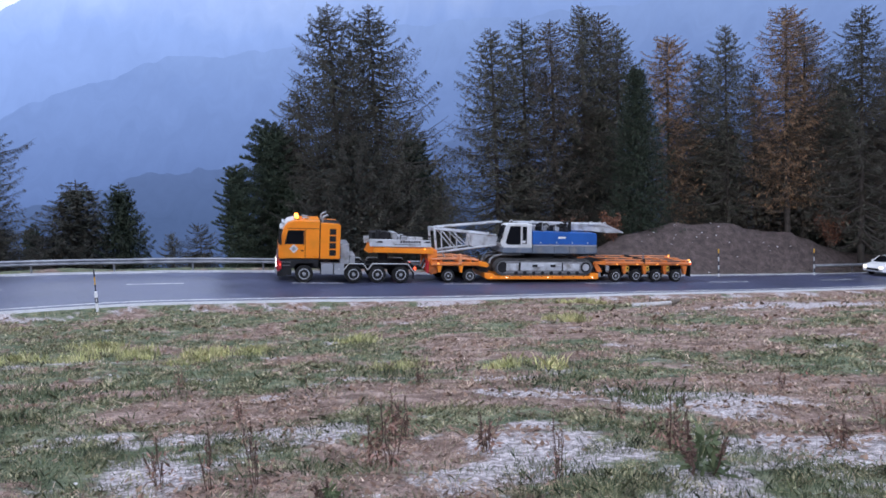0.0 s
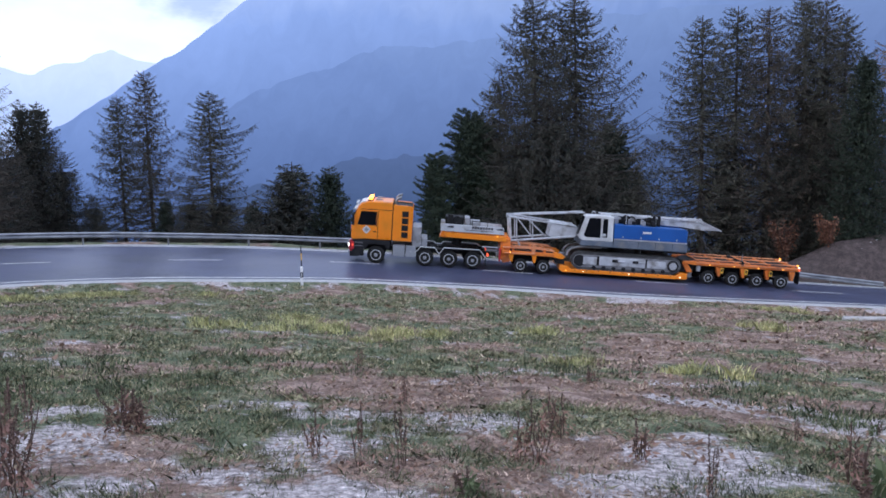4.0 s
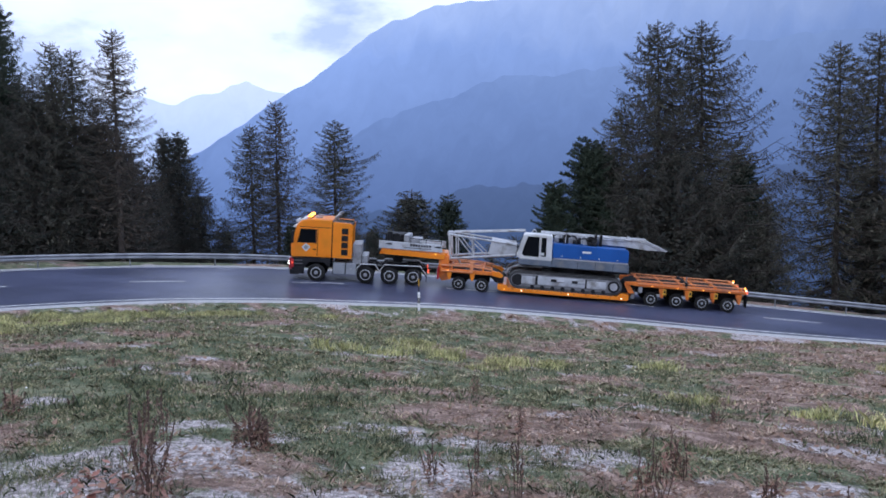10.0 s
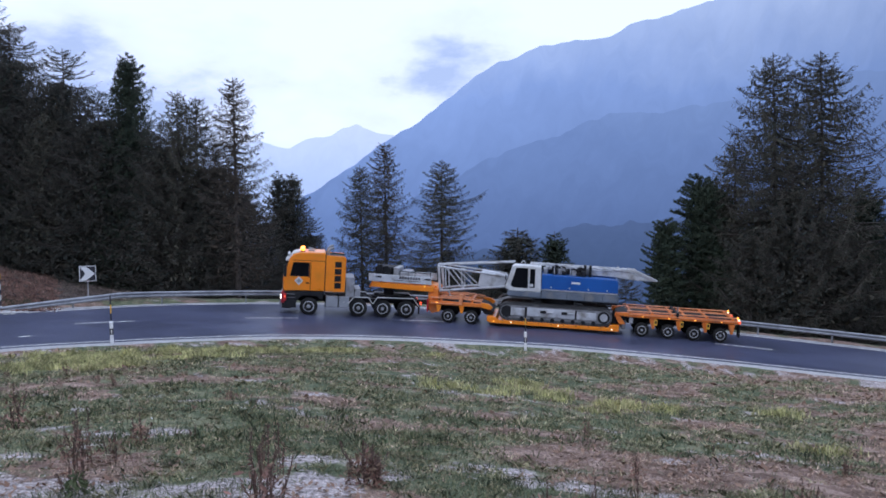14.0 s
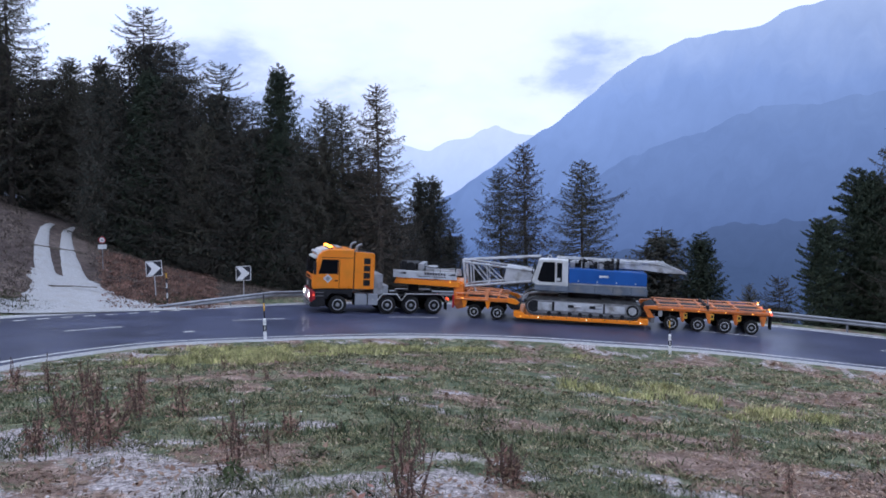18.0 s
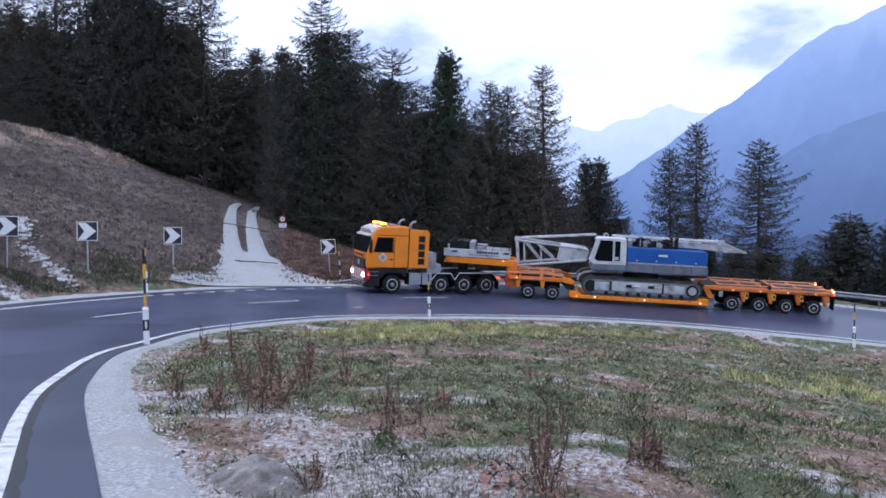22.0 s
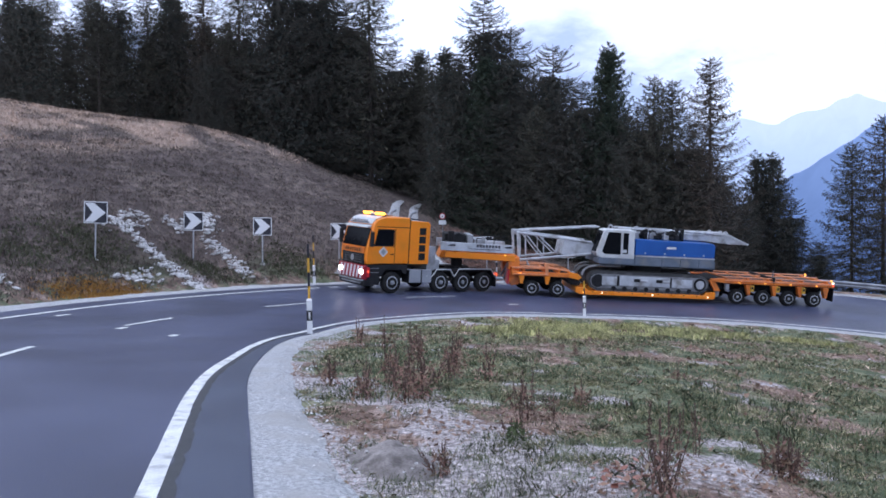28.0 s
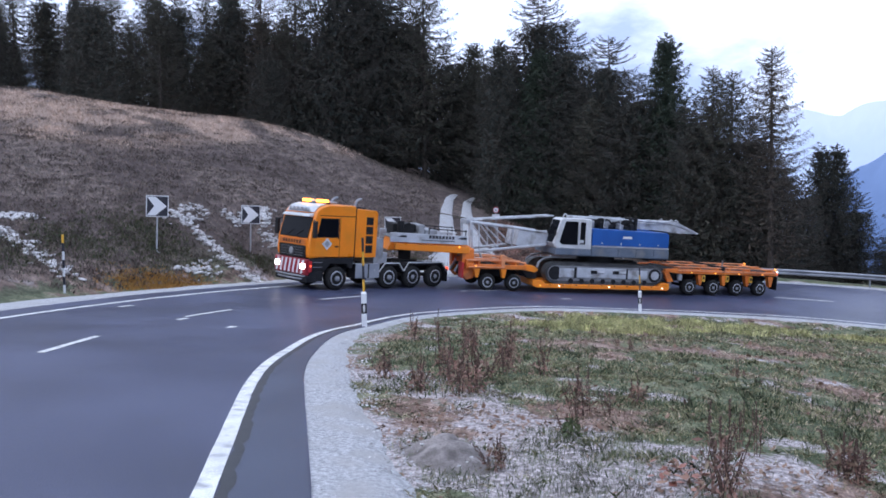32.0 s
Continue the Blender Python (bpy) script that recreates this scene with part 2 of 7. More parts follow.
LAMPWHITE = glow("marker_lamp", (1.0, 0.85, 0.62), 2.5)
TAILRED = glow("tail_lamp", (1.0, 0.12, 0.05), 1.6)


# ---- the plan: road line and ground heights ----
# arc length, x, y, z along the centre line
CENTRE = [(-120, 95, -45, 4.0), (-60, 43, -19, 0.9), (-30, 15.2, -8.6, -0.6), (-12, -2.0, -3.82, -1.50), (-6, -7.77, -2.25, -1.80), (0, -13.54, -0.68, -2.16),
          (9, -21.94, 2.39, -2.78), (18, -29.03, 7.99, -3.33), (27, -33.32, 15.76, -3.81), (36, -34.14, 24.70, -4.34), (45, -31.34, 33.10, -4.88),
          (54, -25.52, 39.65, -5.48), (63, -17.71, 43.95, -6.10), (72, -9.11, 46.50, -6.88), (81, -0.37, 48.30, -7.69), (90, 8.49, 50.21, -8.43),
          (99, 16.99, 52.54, -9.17), (108, 25.55, 55.36, -9.93), (123, 39.3, 60.8, -11.1), (151, 65.3, 72, -13.4), (230, 138, 103, -19)]


def curve_table(rows, step=0.5):
    a = np.array(rows, float)
    s = np.arange(a[0, 0], a[-1, 0] + 1e-6, step)
    slope = np.gradient(a[:, 1:], a[:, 0], axis=0)
    out = np.empty((len(s), 3))
    for n, v in enumerate(s):
        i = min(max(int(np.searchsorted(a[:, 0], v) - 1), 0), len(a) - 2)
        h = a[i + 1, 0] - a[i, 0]
        u = (v - a[i, 0]) / h
        out[n] = ((2 * u**3 - 3 * u**2 + 1) * a[i, 1:] + (u**3 - 2 * u**2 + u) * h * slope[i] + (-2 * u**3 + 3 * u**2) * a[i + 1, 1:] + (u**3 - u**2) * h * slope[i + 1])
    return s, out


RS, RP = curve_table(CENTRE)
RT = np.gradient(RP[:, :2], axis=0)
RT /= np.linalg.norm(RT, axis=1)[:, None]


def bank(s):
    return np.interp(s, [-30, -12, 0, 15, 28, 50, 66, 80, 92, 120], [0, 0.03, 0.035, 0.05, 0.06, 0.06, 0.05, 0.035, 0.0, -0.01])


def eased(s, keys, values):
    """Values between keys, with the corners rounded off."""
    return sum(np.interp(s + d, keys, values) for d in (-1.0, -0.5, 0.0, 0.5, 1.0)) / 5


def inner_line(s):
    return eased(s, [-60, -9, -4, -1.5, 2.5, 8, 15.5, 28, 33, 41, 50, 58, 66, 72, 80, 90, 110], [-3.7, -3.7, -3.58, -3.65, -4.02, -4.7, -4.75, -5.05, -5.75, -5.75, -5.3, -5.15, -4.6, -4.3, -3.95, -3.6, -3.4])


def outer_line(s):
    return eased(s, [-60, 8, 16, 21, 27, 33, 36, 41, 46, 52, 57, 63, 72, 90, 110], [3.7, 3.7, 4.0, 4.25, 4.40, 4.40, 4.65, 5.6, 5.7, 5.4, 4.5, 3.8, 3.7, 3.5, 3.4])


def on_road(s, off, lift=0.0):
    """The place on the road surface at arc length s, off metres to the outer side of its centre line."""
    x, y, z = (np.interp(s, RS, RP[:, k]) for k in range(3))
    tx, ty = np.interp(s, RS, RT[:, 0]), np.interp(s, RS, RT[:, 1])
    n = np.hypot(tx, ty)
    return np.stack([x - ty / n * off, y + tx / n * off, z + bank(s) * off + lift], -1)


def road_coords(x, y):
    """Arc length and offset of plan points."""
    x, y = np.ravel(x), np.ravel(y)
    s, off = np.empty(len(x)), np.empty(len(x))
    for k in range(0, len(x), 4000):
        dx, dy = x[k:k + 4000, None] - RP[None, :, 0], y[k:k + 4000, None] - RP[None, :, 1]
        i = np.argmin(dx * dx + dy * dy, axis=1)
        r = np.arange(len(i))
        ex, ey = dx[r, i], dy[r, i]
        s[k:k + 4000] = RS[i] + ex * RT[i, 0] + ey * RT[i, 1]
        off[k:k + 4000] = RT[i, 0] * ey - RT[i, 1] * ex
        d = np.sqrt(ex * ex + ey * ey)
        off[k:k + 4000] = np.sign(off[k:k + 4000]) * d
    return s, off


def ground_controls():
    c = [(0.5, 1.6, -1.6), (3, 3, -1.9), (-3.9, 2.65, -1.72), (-5.4, 4.2, -2.0), (-8.0, 4.2, -2.15), (-4, 4.9, -2.0), (-0.3, 5.6, -2.2), (5, 11.4, -3.45), (-5.8, 20.4, -4.75),
         (12, 30, -6.0), (20, 20, -5.0), (2, -4, -1.2), (40, 25, -6.5), (-14, 14, -3.3), (-16, 24, -4.6), (-8, 32, -6.0), (4, 38, -7.0), (6, 24, -5.2),
         # bank above the bend, up to its crest and the wood behind
         (-36.5, 2.75, -1.75), (-40.9, 7.6, -2.2), (-42.2, 15.7, -2.6), (-44.5, 26.5, -3.55), (-42.6, 31.6, -3.95), (-40.2, 4.6, 0.1), (-41.7, 8.4, -0.4), (-33.5, -2.2, -1.2),
         (-52, 0, 4.4), (-52, 10, 3.0), (-52, 18, 0.6), (-50, 23.5, -2.2), (-60, 26.5, 0.4), (-60, 36, -2.2),
         (-67.9, -4.1, 9.4), (-66.5, 3.6, 8.0), (-64.9, 11.8, 7.2), (-64, 18.4, 5.6), (-63.5, 25.3, 2.2), (-72, 34, 1.6), (-60, -20, 9.0), (-45, -15, 3.0),
         (-80, -5, 9.5), (-80, 10, 8.5), (-82, 25, 5.5), (-90, 40, 4), (-60, 48, -5), (-75, 60, -6), (-100, 0, 12), (-110, 50, 4),
         # heap beside the lower road
         (13.3, 60.2, -6.5), (17.7, 62, -6.0), (22.4, 62.8, -6.4), (27, 63.7, -7.4), (32.5, 65.5, -9.6), (10, 58, -8.0), (22, 68, -8), (36, 70, -10.5), (10, 66, -10),
         # slope falling to the valley
         (-50, 50, -7), (-42, 56, -10), (-30, 58, -12), (-18, 60, -13), (-5, 62, -13.5), (2, 62, -12.5), (-25, 80, -26), (0, 85, -24), (30, 90, -18), (60, 100, -22), (-60, 90, -26)]
    for s in range(-12, 112, 6):
        for off, dz in ((float(inner_line(s)) - 2.4, -0.10), (float(outer_line(s)) + 2.6, 0.0)):
            p = on_road(s, off)
            c.append((p[0], p[1], p[2] + dz))
    return np.array(c)


GC = ground_controls()
_n = len(GC)
_d = np.linalg.norm(GC[:, None, :2] - GC[None, :, :2], axis=2)
_m = np.zeros((_n + 3, _n + 3))
_m[:_n, :_n] = _d + np.eye(_n) * -0.02
_m[:_n, _n] = _m[_n, :_n] = 1
_m[:_n, _n + 1:] = GC[:, :2]
_m[_n + 1:, :_n] = GC[:, :2].T
GW = np.linalg.solve(_m, np.r_[GC[:, 2], 0, 0, 0])


def smooth(a, b, x):
    u = np.clip((x - a) / (b - a), 0, 1)
    return u * u * (3 - 2 * u)


def wave(x, y, f, seed):
    """Cheap rolling unevenness from a few sines."""
    r = np.random.RandomState(seed)
    z = 0
    for _ in range(5):
        a, p, k = r.uniform(0, 6.28), r.uniform(0, 6.28), f * r.uniform(0.6, 1.7)
        z = z + np.sin((np.cos(a) * x + np.sin(a) * y) * k + p)
    return z / 5


GRAIN = np.random.RandomState(77).uniform(0, 1, (256, 256))


def patchy(x, y, size, seed=0, octaves=4):
    """Fractal value noise, 0 to 1, with features about size metres across."""
    out, amp, total = 0.0, 1.0, 0.0
    for o in range(octaves):
        u, v = np.asarray(x) / size + seed * 17.3 + o * 5.1, np.asarray(y) / size + seed * 7.7 + o * 9.2
        i, j = np.floor(u).astype(int), np.floor(v).astype(int)
        a, b = u - i, v - j
        a, b = a * a * (3 - 2 * a), b * b * (3 - 2 * b)
        g = lambda p, q: GRAIN[p % 256, q % 256]
        out = out + amp * ((g(i, j) * (1 - a) + g(i + 1, j) * a) * (1 - b) + (g(i, j + 1) * (1 - a) + g(i + 1, j + 1) * a) * b)
        total += amp
        amp, size = amp * 0.55, size * 0.47
    return out / total


HEAP = (-5.2, 2.62)


def ground_z(x, y, sink=True):
    x, y = np.asarray(x, float), np.asarray(y, float)
    shape = x.shape
    x, y = x.ravel(), y.ravel()
    z = np.empty(len(x))
    for k in range(0, len(x), 5000):
        xs, ys = x[k:k + 5000], y[k:k + 5000]
        d = np.hypot(xs[:, None] - GC[None, :, 0], ys[:, None] - GC[None, :, 1])
        z[k:k + 5000] = d @ GW[:_n] + GW[_n] + GW[_n + 1] * xs + GW[_n + 2] * ys
    r = np.hypot(x, y)
    s, off = road_coords(x, y)
    far = smooth(95, 170, r)
    z = z * (1 - far) + far * np.where(x < -60, np.clip(z, -60, 25), np.clip(z, -60, -18)) - smooth(150, 700, r) * 150
    wild = smooth(0, 3, np.maximum(off - outer_line(s) - 1.5, inner_line(s) - off - 1.5))
    z = z + wild * (0.06 * wave(x, y, 1.6, 3) + 0.035 * wave(x, y, 5.0, 4))
    z = z + 0.17 * np.exp(-((x - HEAP[0]) ** 2 + (y - HEAP[1]) ** 2) / 0.16)
    lo, hi = inner_line(s) - 1.9, outer_line(s) + 1.8
    k = np.maximum(smooth(hi, hi + 2.2, off), smooth(-lo, -lo + 1.6, -off))
    if sink:
        flat = np.interp(s, RS, RP[:, 2]) + bank(s) * off - 0.07
        z = z * k + flat * (1 - k)
    return z.reshape(shape)


def gz(x, y):
    return float(ground_z(np.array([x]), np.array([y]))[0])


def mesh_of(name, verts, faces, mat, smooth_shade=True):
    me = bpy.data.meshes.new(name)
    me.from_pydata(np.asarray(verts, float).tolist(), [], faces if isinstance(faces, list) else faces.tolist())
    me.materials.append(mat)
    if smooth_shade:
        me.polygons.foreach_set("use_smooth", [True] * len(me.polygons))
    me.update()
    return me


def ground_material():
    m, nt, b = nodes("ground_cover")
    tc = nt.nodes.new("ShaderNodeTexCoord")

    def noise_node(scale, detail=6, rough=0.6):
        n = nt.nodes.new("ShaderNodeTexNoise")
        n.inputs["Scale"].default_value, n.inputs["Detail"].default_value, n.inputs["Roughness"].default_value = scale, detail, rough
        nt.links.new(tc.outputs["Object"], n.inputs["Vector"])
        return n

    def ramp(src, stops):
        r = nt.nodes.new("ShaderNodeValToRGB")
        r.color_ramp.elements[0].position, r.color_ramp.elements[0].color = stops[0][0], (*stops[0][1], 1)
        r.color_ramp.elements[1].position, r.color_ramp.elements[1].color = stops[-1][0], (*stops[-1][1], 1)
        for p, c in stops[1:-1]:
            r.color_ramp.elements.new(p).color = (*c, 1)
        nt.links.new(src, r.inputs[0])
        return r.outputs[0]

    def mix(f, a, c):
        x = nt.nodes.new("ShaderNodeMix")
        x.data_type = "RGBA"
        nt.links.new(f, x.inputs[0])
        nt.links.new(a, x.inputs[6])
        nt.links.new(c, x.inputs[7])
        return x.outputs[2]

    at = nt.nodes.new("ShaderNodeAttribute")
    at.attribute_name = "cover"
    sep = nt.nodes.new("ShaderNodeSeparateColor")
    nt.links.new(at.outputs["Color"], sep.inputs[0])
    coarse, mid, fine = noise_node(0.35), noise_node(2.2), noise_node(16, 5, 0.7)
    brown = ramp(mid.outputs[0], [(0.30, (0.092, 0.060, 0.047)), (0.5, (0.200, 0.136, 0.108)), (0.7, (0.40, 0.300, 0.250))])
    lush = ramp(mid.outputs[0], [(0.30, (0.050, 0.066, 0.038)), (0.5, (0.105, 0.122, 0.070)), (0.7, (0.24, 0.235, 0.150))])
    small = noise_node(6.5, 4, 0.65)
    def broken(src, lo, hi, amount):
        """A cover's edge broken up into tufts and crumbs by finer noise."""
        q = nt.nodes.new("ShaderNodeMath")
        q.operation = "MULTIPLY_ADD"
        nt.links.new(small.outputs[0], q.inputs[0])
        q.inputs[1].default_value = amount
        nt.links.new(src, q.inputs[2])
        w = nt.nodes.new("ShaderNodeMapRange")
        w.inputs["From Min"].default_value, w.inputs["From Max"].default_value = lo + amount / 2, hi + amount / 2
        nt.links.new(q.outputs[0], w.inputs[0])
        return w.outputs[0]
    meadow = mix(broken(at.outputs["Alpha"], 0.30, 0.70, 2.4), brown, lush)
    sand = ramp(fine.outputs[0], [(0.3, (0.20, 0.172, 0.165)), (0.55, (0.40, 0.355, 0.345)), (0.8, (0.60, 0.545, 0.53))])
    hill = ramp(mid.outputs[0], [(0.3, (0.068, 0.056, 0.050)), (0.5, (0.125, 0.098, 0.086)), (0.7, (0.215, 0.168, 0.148))])
    soil = ramp(mid.outputs[0], [(0.3, (0.045, 0.036, 0.034)), (0.5, (0.074, 0.057, 0.053)), (0.7, (0.115, 0.088, 0.080))])
    hill = mix(at.outputs["Alpha"], hill, soil)
    straw = ramp(fine.outputs[0], [(0.3, (0.23, 0.16, 0.125)), (0.7, (0.42, 0.315, 0.25))])
    col = mix(broken(sep.outputs[0], 0.40, 0.76, 1.7), meadow, sand)
    col = mix(sep.outputs[1], col, hill)
    col = mix(sep.outputs[2], col, straw)
    tone = nt.nodes.new("ShaderNodeMapRange")
    tone.inputs["From Min"].default_value, tone.inputs["From Max"].default_value = 0.25, 0.75
    tone.inputs["To Min"].default_value, tone.inputs["To Max"].default_value = 0.42, 1.95
    nt.links.new(fine.outputs[0], tone.inputs[0])
    crumb = nt.nodes.new("ShaderNodeMapRange")
    crumb.inputs["From Min"].default_value, crumb.inputs["From Max"].default_value = 0.3, 0.7
    crumb.inputs["To Min"].default_value, crumb.inputs["To Max"].default_value = 0.6, 1.42
    nt.links.new(noise_node(70, 3, 0.6).outputs[0], crumb.inputs[0])
    both = nt.nodes.new("ShaderNodeMath")
    both.operation = "MULTIPLY"
    nt.links.new(tone.outputs[0], both.inputs[0])
    nt.links.new(crumb.outputs[0], both.inputs[1])
    s = nt.nodes.new("ShaderNodeVectorMath")
    s.operation = "SCALE"
    nt.links.new(col, s.inputs[0])
    nt.links.new(both.outputs[0], s.inputs["Scale"])
    nt.links.new(s.outputs[0], b.inputs["Base Color"])
    b.inputs["Roughness"].default_value = 0.95
    b.inputs["Specular IOR Level"].default_value = 0.15
    bp = nt.nodes.new("ShaderNodeBump")
    bp.inputs["Strength"].default_value, bp.inputs["Distance"].default_value = 0.8, 0.06
    nt.links.new(fine.outputs[0], bp.inputs["Height"])
    nt.links.new(bp.outputs[0], b.inputs["Normal"])
    return m


def cover(x, y):
    """Bare sand, bank cover, straw and greenness at plan points, 0 to 1."""
    r = np.hypot(x - 0.4, y)
    s, off = road_coords(x, y)
    level = np.interp(r, [0, 4.5, 7, 10, 14, 30, 60], [0.41, 0.45, 0.52, 0.61, 0.68, 0.71, 0.71])
    verge = (1 - smooth(0.9, 2.6, inner_line(s) - off - 1.0)) * (off < 0)
    n = patchy(x, y, 0.95, 1, 5)
    bare = 0.92 * smooth(-0.13, 0.12, n - level + 0.16 * verge)
    out = np.where(x > 5, smooth(0.0, 0.6, off - outer_line(s) - 0.6), smooth(0.5, 4, off - outer_line(s) - 1.5)) * (r < 200)
    z = ground_z(x, y, False)
    strawy = smooth(3.6, 6.0, z + 3.0 * (patchy(x, y, 7, 4) - 0.5)) * (x < -45) * smooth(0.3, 0.5, patchy(x, y, 3.5, 5)) * (r < 110)
    bare = np.maximum(bare, 0.9 * (np.hypot((x - 11.6) / 2.2, y - 27.0) < 1 + patchy(x, y, 0.8, 3)))
    green = smooth(0.35, 0.61, patchy(x, y, 1.5, 7, 5) + 0.10 * smooth(9, 3, r) - 0.05 * smooth(25, 40, r) + 0.09 * smooth(-3, -9, x) - 0.09 * smooth(-5, 1, x) * smooth(6, 11, r))
    soil = np.where(x > 0, 1.0, smooth(0.45, 0.65, patchy(x, y, 4.5, 15)) * 0.8)
    green = np.where(out > 0.5, soil, green)
    return np.clip(bare, 0, 1), np.clip(out, 0, 1), np.clip(strawy, 0, 1) * 0.85, green


def build_ground():
    turns = 900
    rings = [0.7]
    while rings[-1] < 4200:
        rings.append(rings[-1] * (1.022 if rings[-1] < 100 else 1.12))
    a = np.arange(turns) / turns * 2 * np.pi
    R, Aa = np.meshgrid(rings, a, indexing="ij")
    x, y = 0.4 + R * np.sin(Aa), R * np.cos(Aa)
    z = ground_z(x, y)
    v = np.stack([x, y, z], -1).reshape(-1, 3)
    v = np.vstack([v, [[0.4, 0, gz(0.4, 0)]]])
    n = len(rings)
    i, j = np.meshgrid(np.arange(n - 1), np.arange(turns), indexing="ij")
    k = (j + 1) % turns
    f = np.stack([i * turns + j, (i + 1) * turns + j, (i + 1) * turns + k, i * turns + k], -1).reshape(-1, 4)[:, ::-1]
    faces = f.tolist() + [[len(v) - 1, (q + 1) % turns, q] for q in range(turns)]
    me = mesh_of("ground", v, faces, ground_material())
    c = me.color_attributes.new("cover", "FLOAT_COLOR", "POINT")
    b, o, st, gr = cover(v[:, 0], v[:, 1])
    c.data.foreach_set("color", np.stack([b, o, st, gr], -1).ravel())
    tagged(new("ground", me), "uneven alpine meadow with sandy bare patches and dry grass", "ground", kind="structure")


def ribbon(name, s0, s1, lo, hi, lift, mat, label, category, cells=2, step=0.5, ragged=0.0, thick=0.0, tuck=0.0):
    """A strip of surface that follows the road between two offsets."""
    s = np.arange(s0, s1 + 1e-6, step)
    rg = np.random.RandomState(abs(len(name) + int(s0)))
    a = (lo(s) if callable(lo) else np.full(len(s), lo)) + rg.uniform(-ragged, ragged, len(s))
    b = (hi(s) if callable(hi) else np.full(len(s), hi)) + rg.uniform(-ragged, ragged, len(s))
    cols = [on_road(s, a + (b - a) * k / cells, lift) for k in range(cells + 1)]
    if tuck:
        dip = tuck * (0.55 + 0.9 * patchy(s * 1.0, s * 0.0, 0.8, 21, 3))
        cols[0] = cols[0] - np.stack([0 * s, 0 * s, dip], -1)
        cols[1] = cols[1] - np.stack([0 * s, 0 * s, dip * 0.62], -1)
        cols[2] = cols[2] - np.stack([0 * s, 0 * s, dip * 0.25], -1)
    if thick:
        cols = [cols[0] - [0, 0, thick]] + cols + [cols[-1] - [0, 0, thick]]
    v = np.stack(cols, 1)
    m = v.shape[1]
    i, j = np.meshgrid(np.arange(len(s) - 1), np.arange(m - 1), indexing="ij")
    f = np.stack([i * m + j, (i + 1) * m + j, (i + 1) * m + j + 1, i * m + j + 1], -1).reshape(-1, 4)
    ob = new(name, mesh_of(name, v.reshape(-1, 3), f, mat, False))
    return tagged(ob, label, category, kind="structure") if label else ob


def build_road():
    edge_in = lambda s: inner_line(s) - np.interp(s, [-30, -8, -4, -1.5, 1, 5, 9, 20], [0.75, 0.70, 0.65, 0.57, 0.46, 0.38, 0.36, 0.35])
    edge_out = lambda s: outer_line(s) + np.interp(s, [0, 8, 14, 30, 35, 38], [0.6, 1.1, 1.2, 1.0, 0.6, 0.3])
    road = ribbon("road", -118, 228, edge_in, edge_out, 0.0, ASPHALT, "damp grey asphalt mountain road round a hairpin bend", "road", cells=10, thick=0.1)
    fresh = ribbon("asphalt_patch", -40, 9.5, lambda s: edge_in(s) + 0.012, lambda s: inner_line(s) - 0.10, 0.004, ASPHALT_NEW, "", "", cells=2, ragged=0.012)
    fresh.parent = road
    seam = ribbon("bitumen_seam", -40, 14, lambda s: inner_line(s) - 0.175, lambda s: inner_line(s) - 0.077, 0.006, SEAM, "", "", cells=1, ragged=0.022, step=0.2)
    seam.parent = road
    def marking(name, *args, **kw):
        ob = ribbon(name, *args, 0.007, LINE, "", "", **kw)
        ob.parent = road
    marking("edge_line", -100, 225, lambda s: inner_line(s) - 0.075, lambda s: inner_line(s) + 0.075, cells=1, ragged=0.004)
    marking("edge_line", -100, 25.5, lambda s: outer_line(s) - 0.10, lambda s: outer_line(s) + 0.10, cells=1, ragged=0.004)
    marking("edge_line", 37.5, 225, lambda s: outer_line(s) - 0.10, lambda s: outer_line(s) + 0.10, cells=1, ragged=0.004)
    for k in range(12):
        marking("edge_dash", 26 + k, 26.55 + k, lambda s: outer_line(s) - 0.10, lambda s: outer_line(s) + 0.10, cells=1, step=0.25)
    for px, py in ((-25.42, 1.02), (-21.21, 2.11), (-18.53, 3.07), (-31.34, 20.29)):
        q, e = road_coords(np.array([px]), np.array([py]))
        marking("paint_spot", float(q[0]) - 0.3, float(q[0]) + 0.31, float(e[0]) - 0.09, float(e[0]) + 0.09, cells=1, ragged=0.02, step=0.15)
    for k in range(-9, 22):
        marking("centre_dash", 9 * k, 9 * k + 3, -0.07, 0.07, cells=1, ragged=0.004)
    ribbon("gravel_verge_inner", -60, 112, lambda s: edge_in(s) - np.interp(s, [-9, -2, 2, 6, 20, 60], [0.88, 0.72, 0.62, 0.40, 0.42, 0.5]), lambda s: edge_in(s) + 0.03, -0.012, GRAVEL, "pale crushed gravel verge beside the asphalt", "gravel verge", cells=6, ragged=0.03, step=0.25, tuck=0.10)
    ribbon("gravel_verge_outer", -60, 112, edge_out, lambda s: outer_line(s) + np.interp(s, [0, 8, 14, 24, 30, 36, 40, 112], [2.0, 2.6, 3.2, 3.0, 3.0, 1.9, 0.9, 0.9]), -0.03, GRAVEL, "pale crushed gravel verge below the bank", "gravel verge", cells=4, ragged=0.10)


build_ground()
build_road()


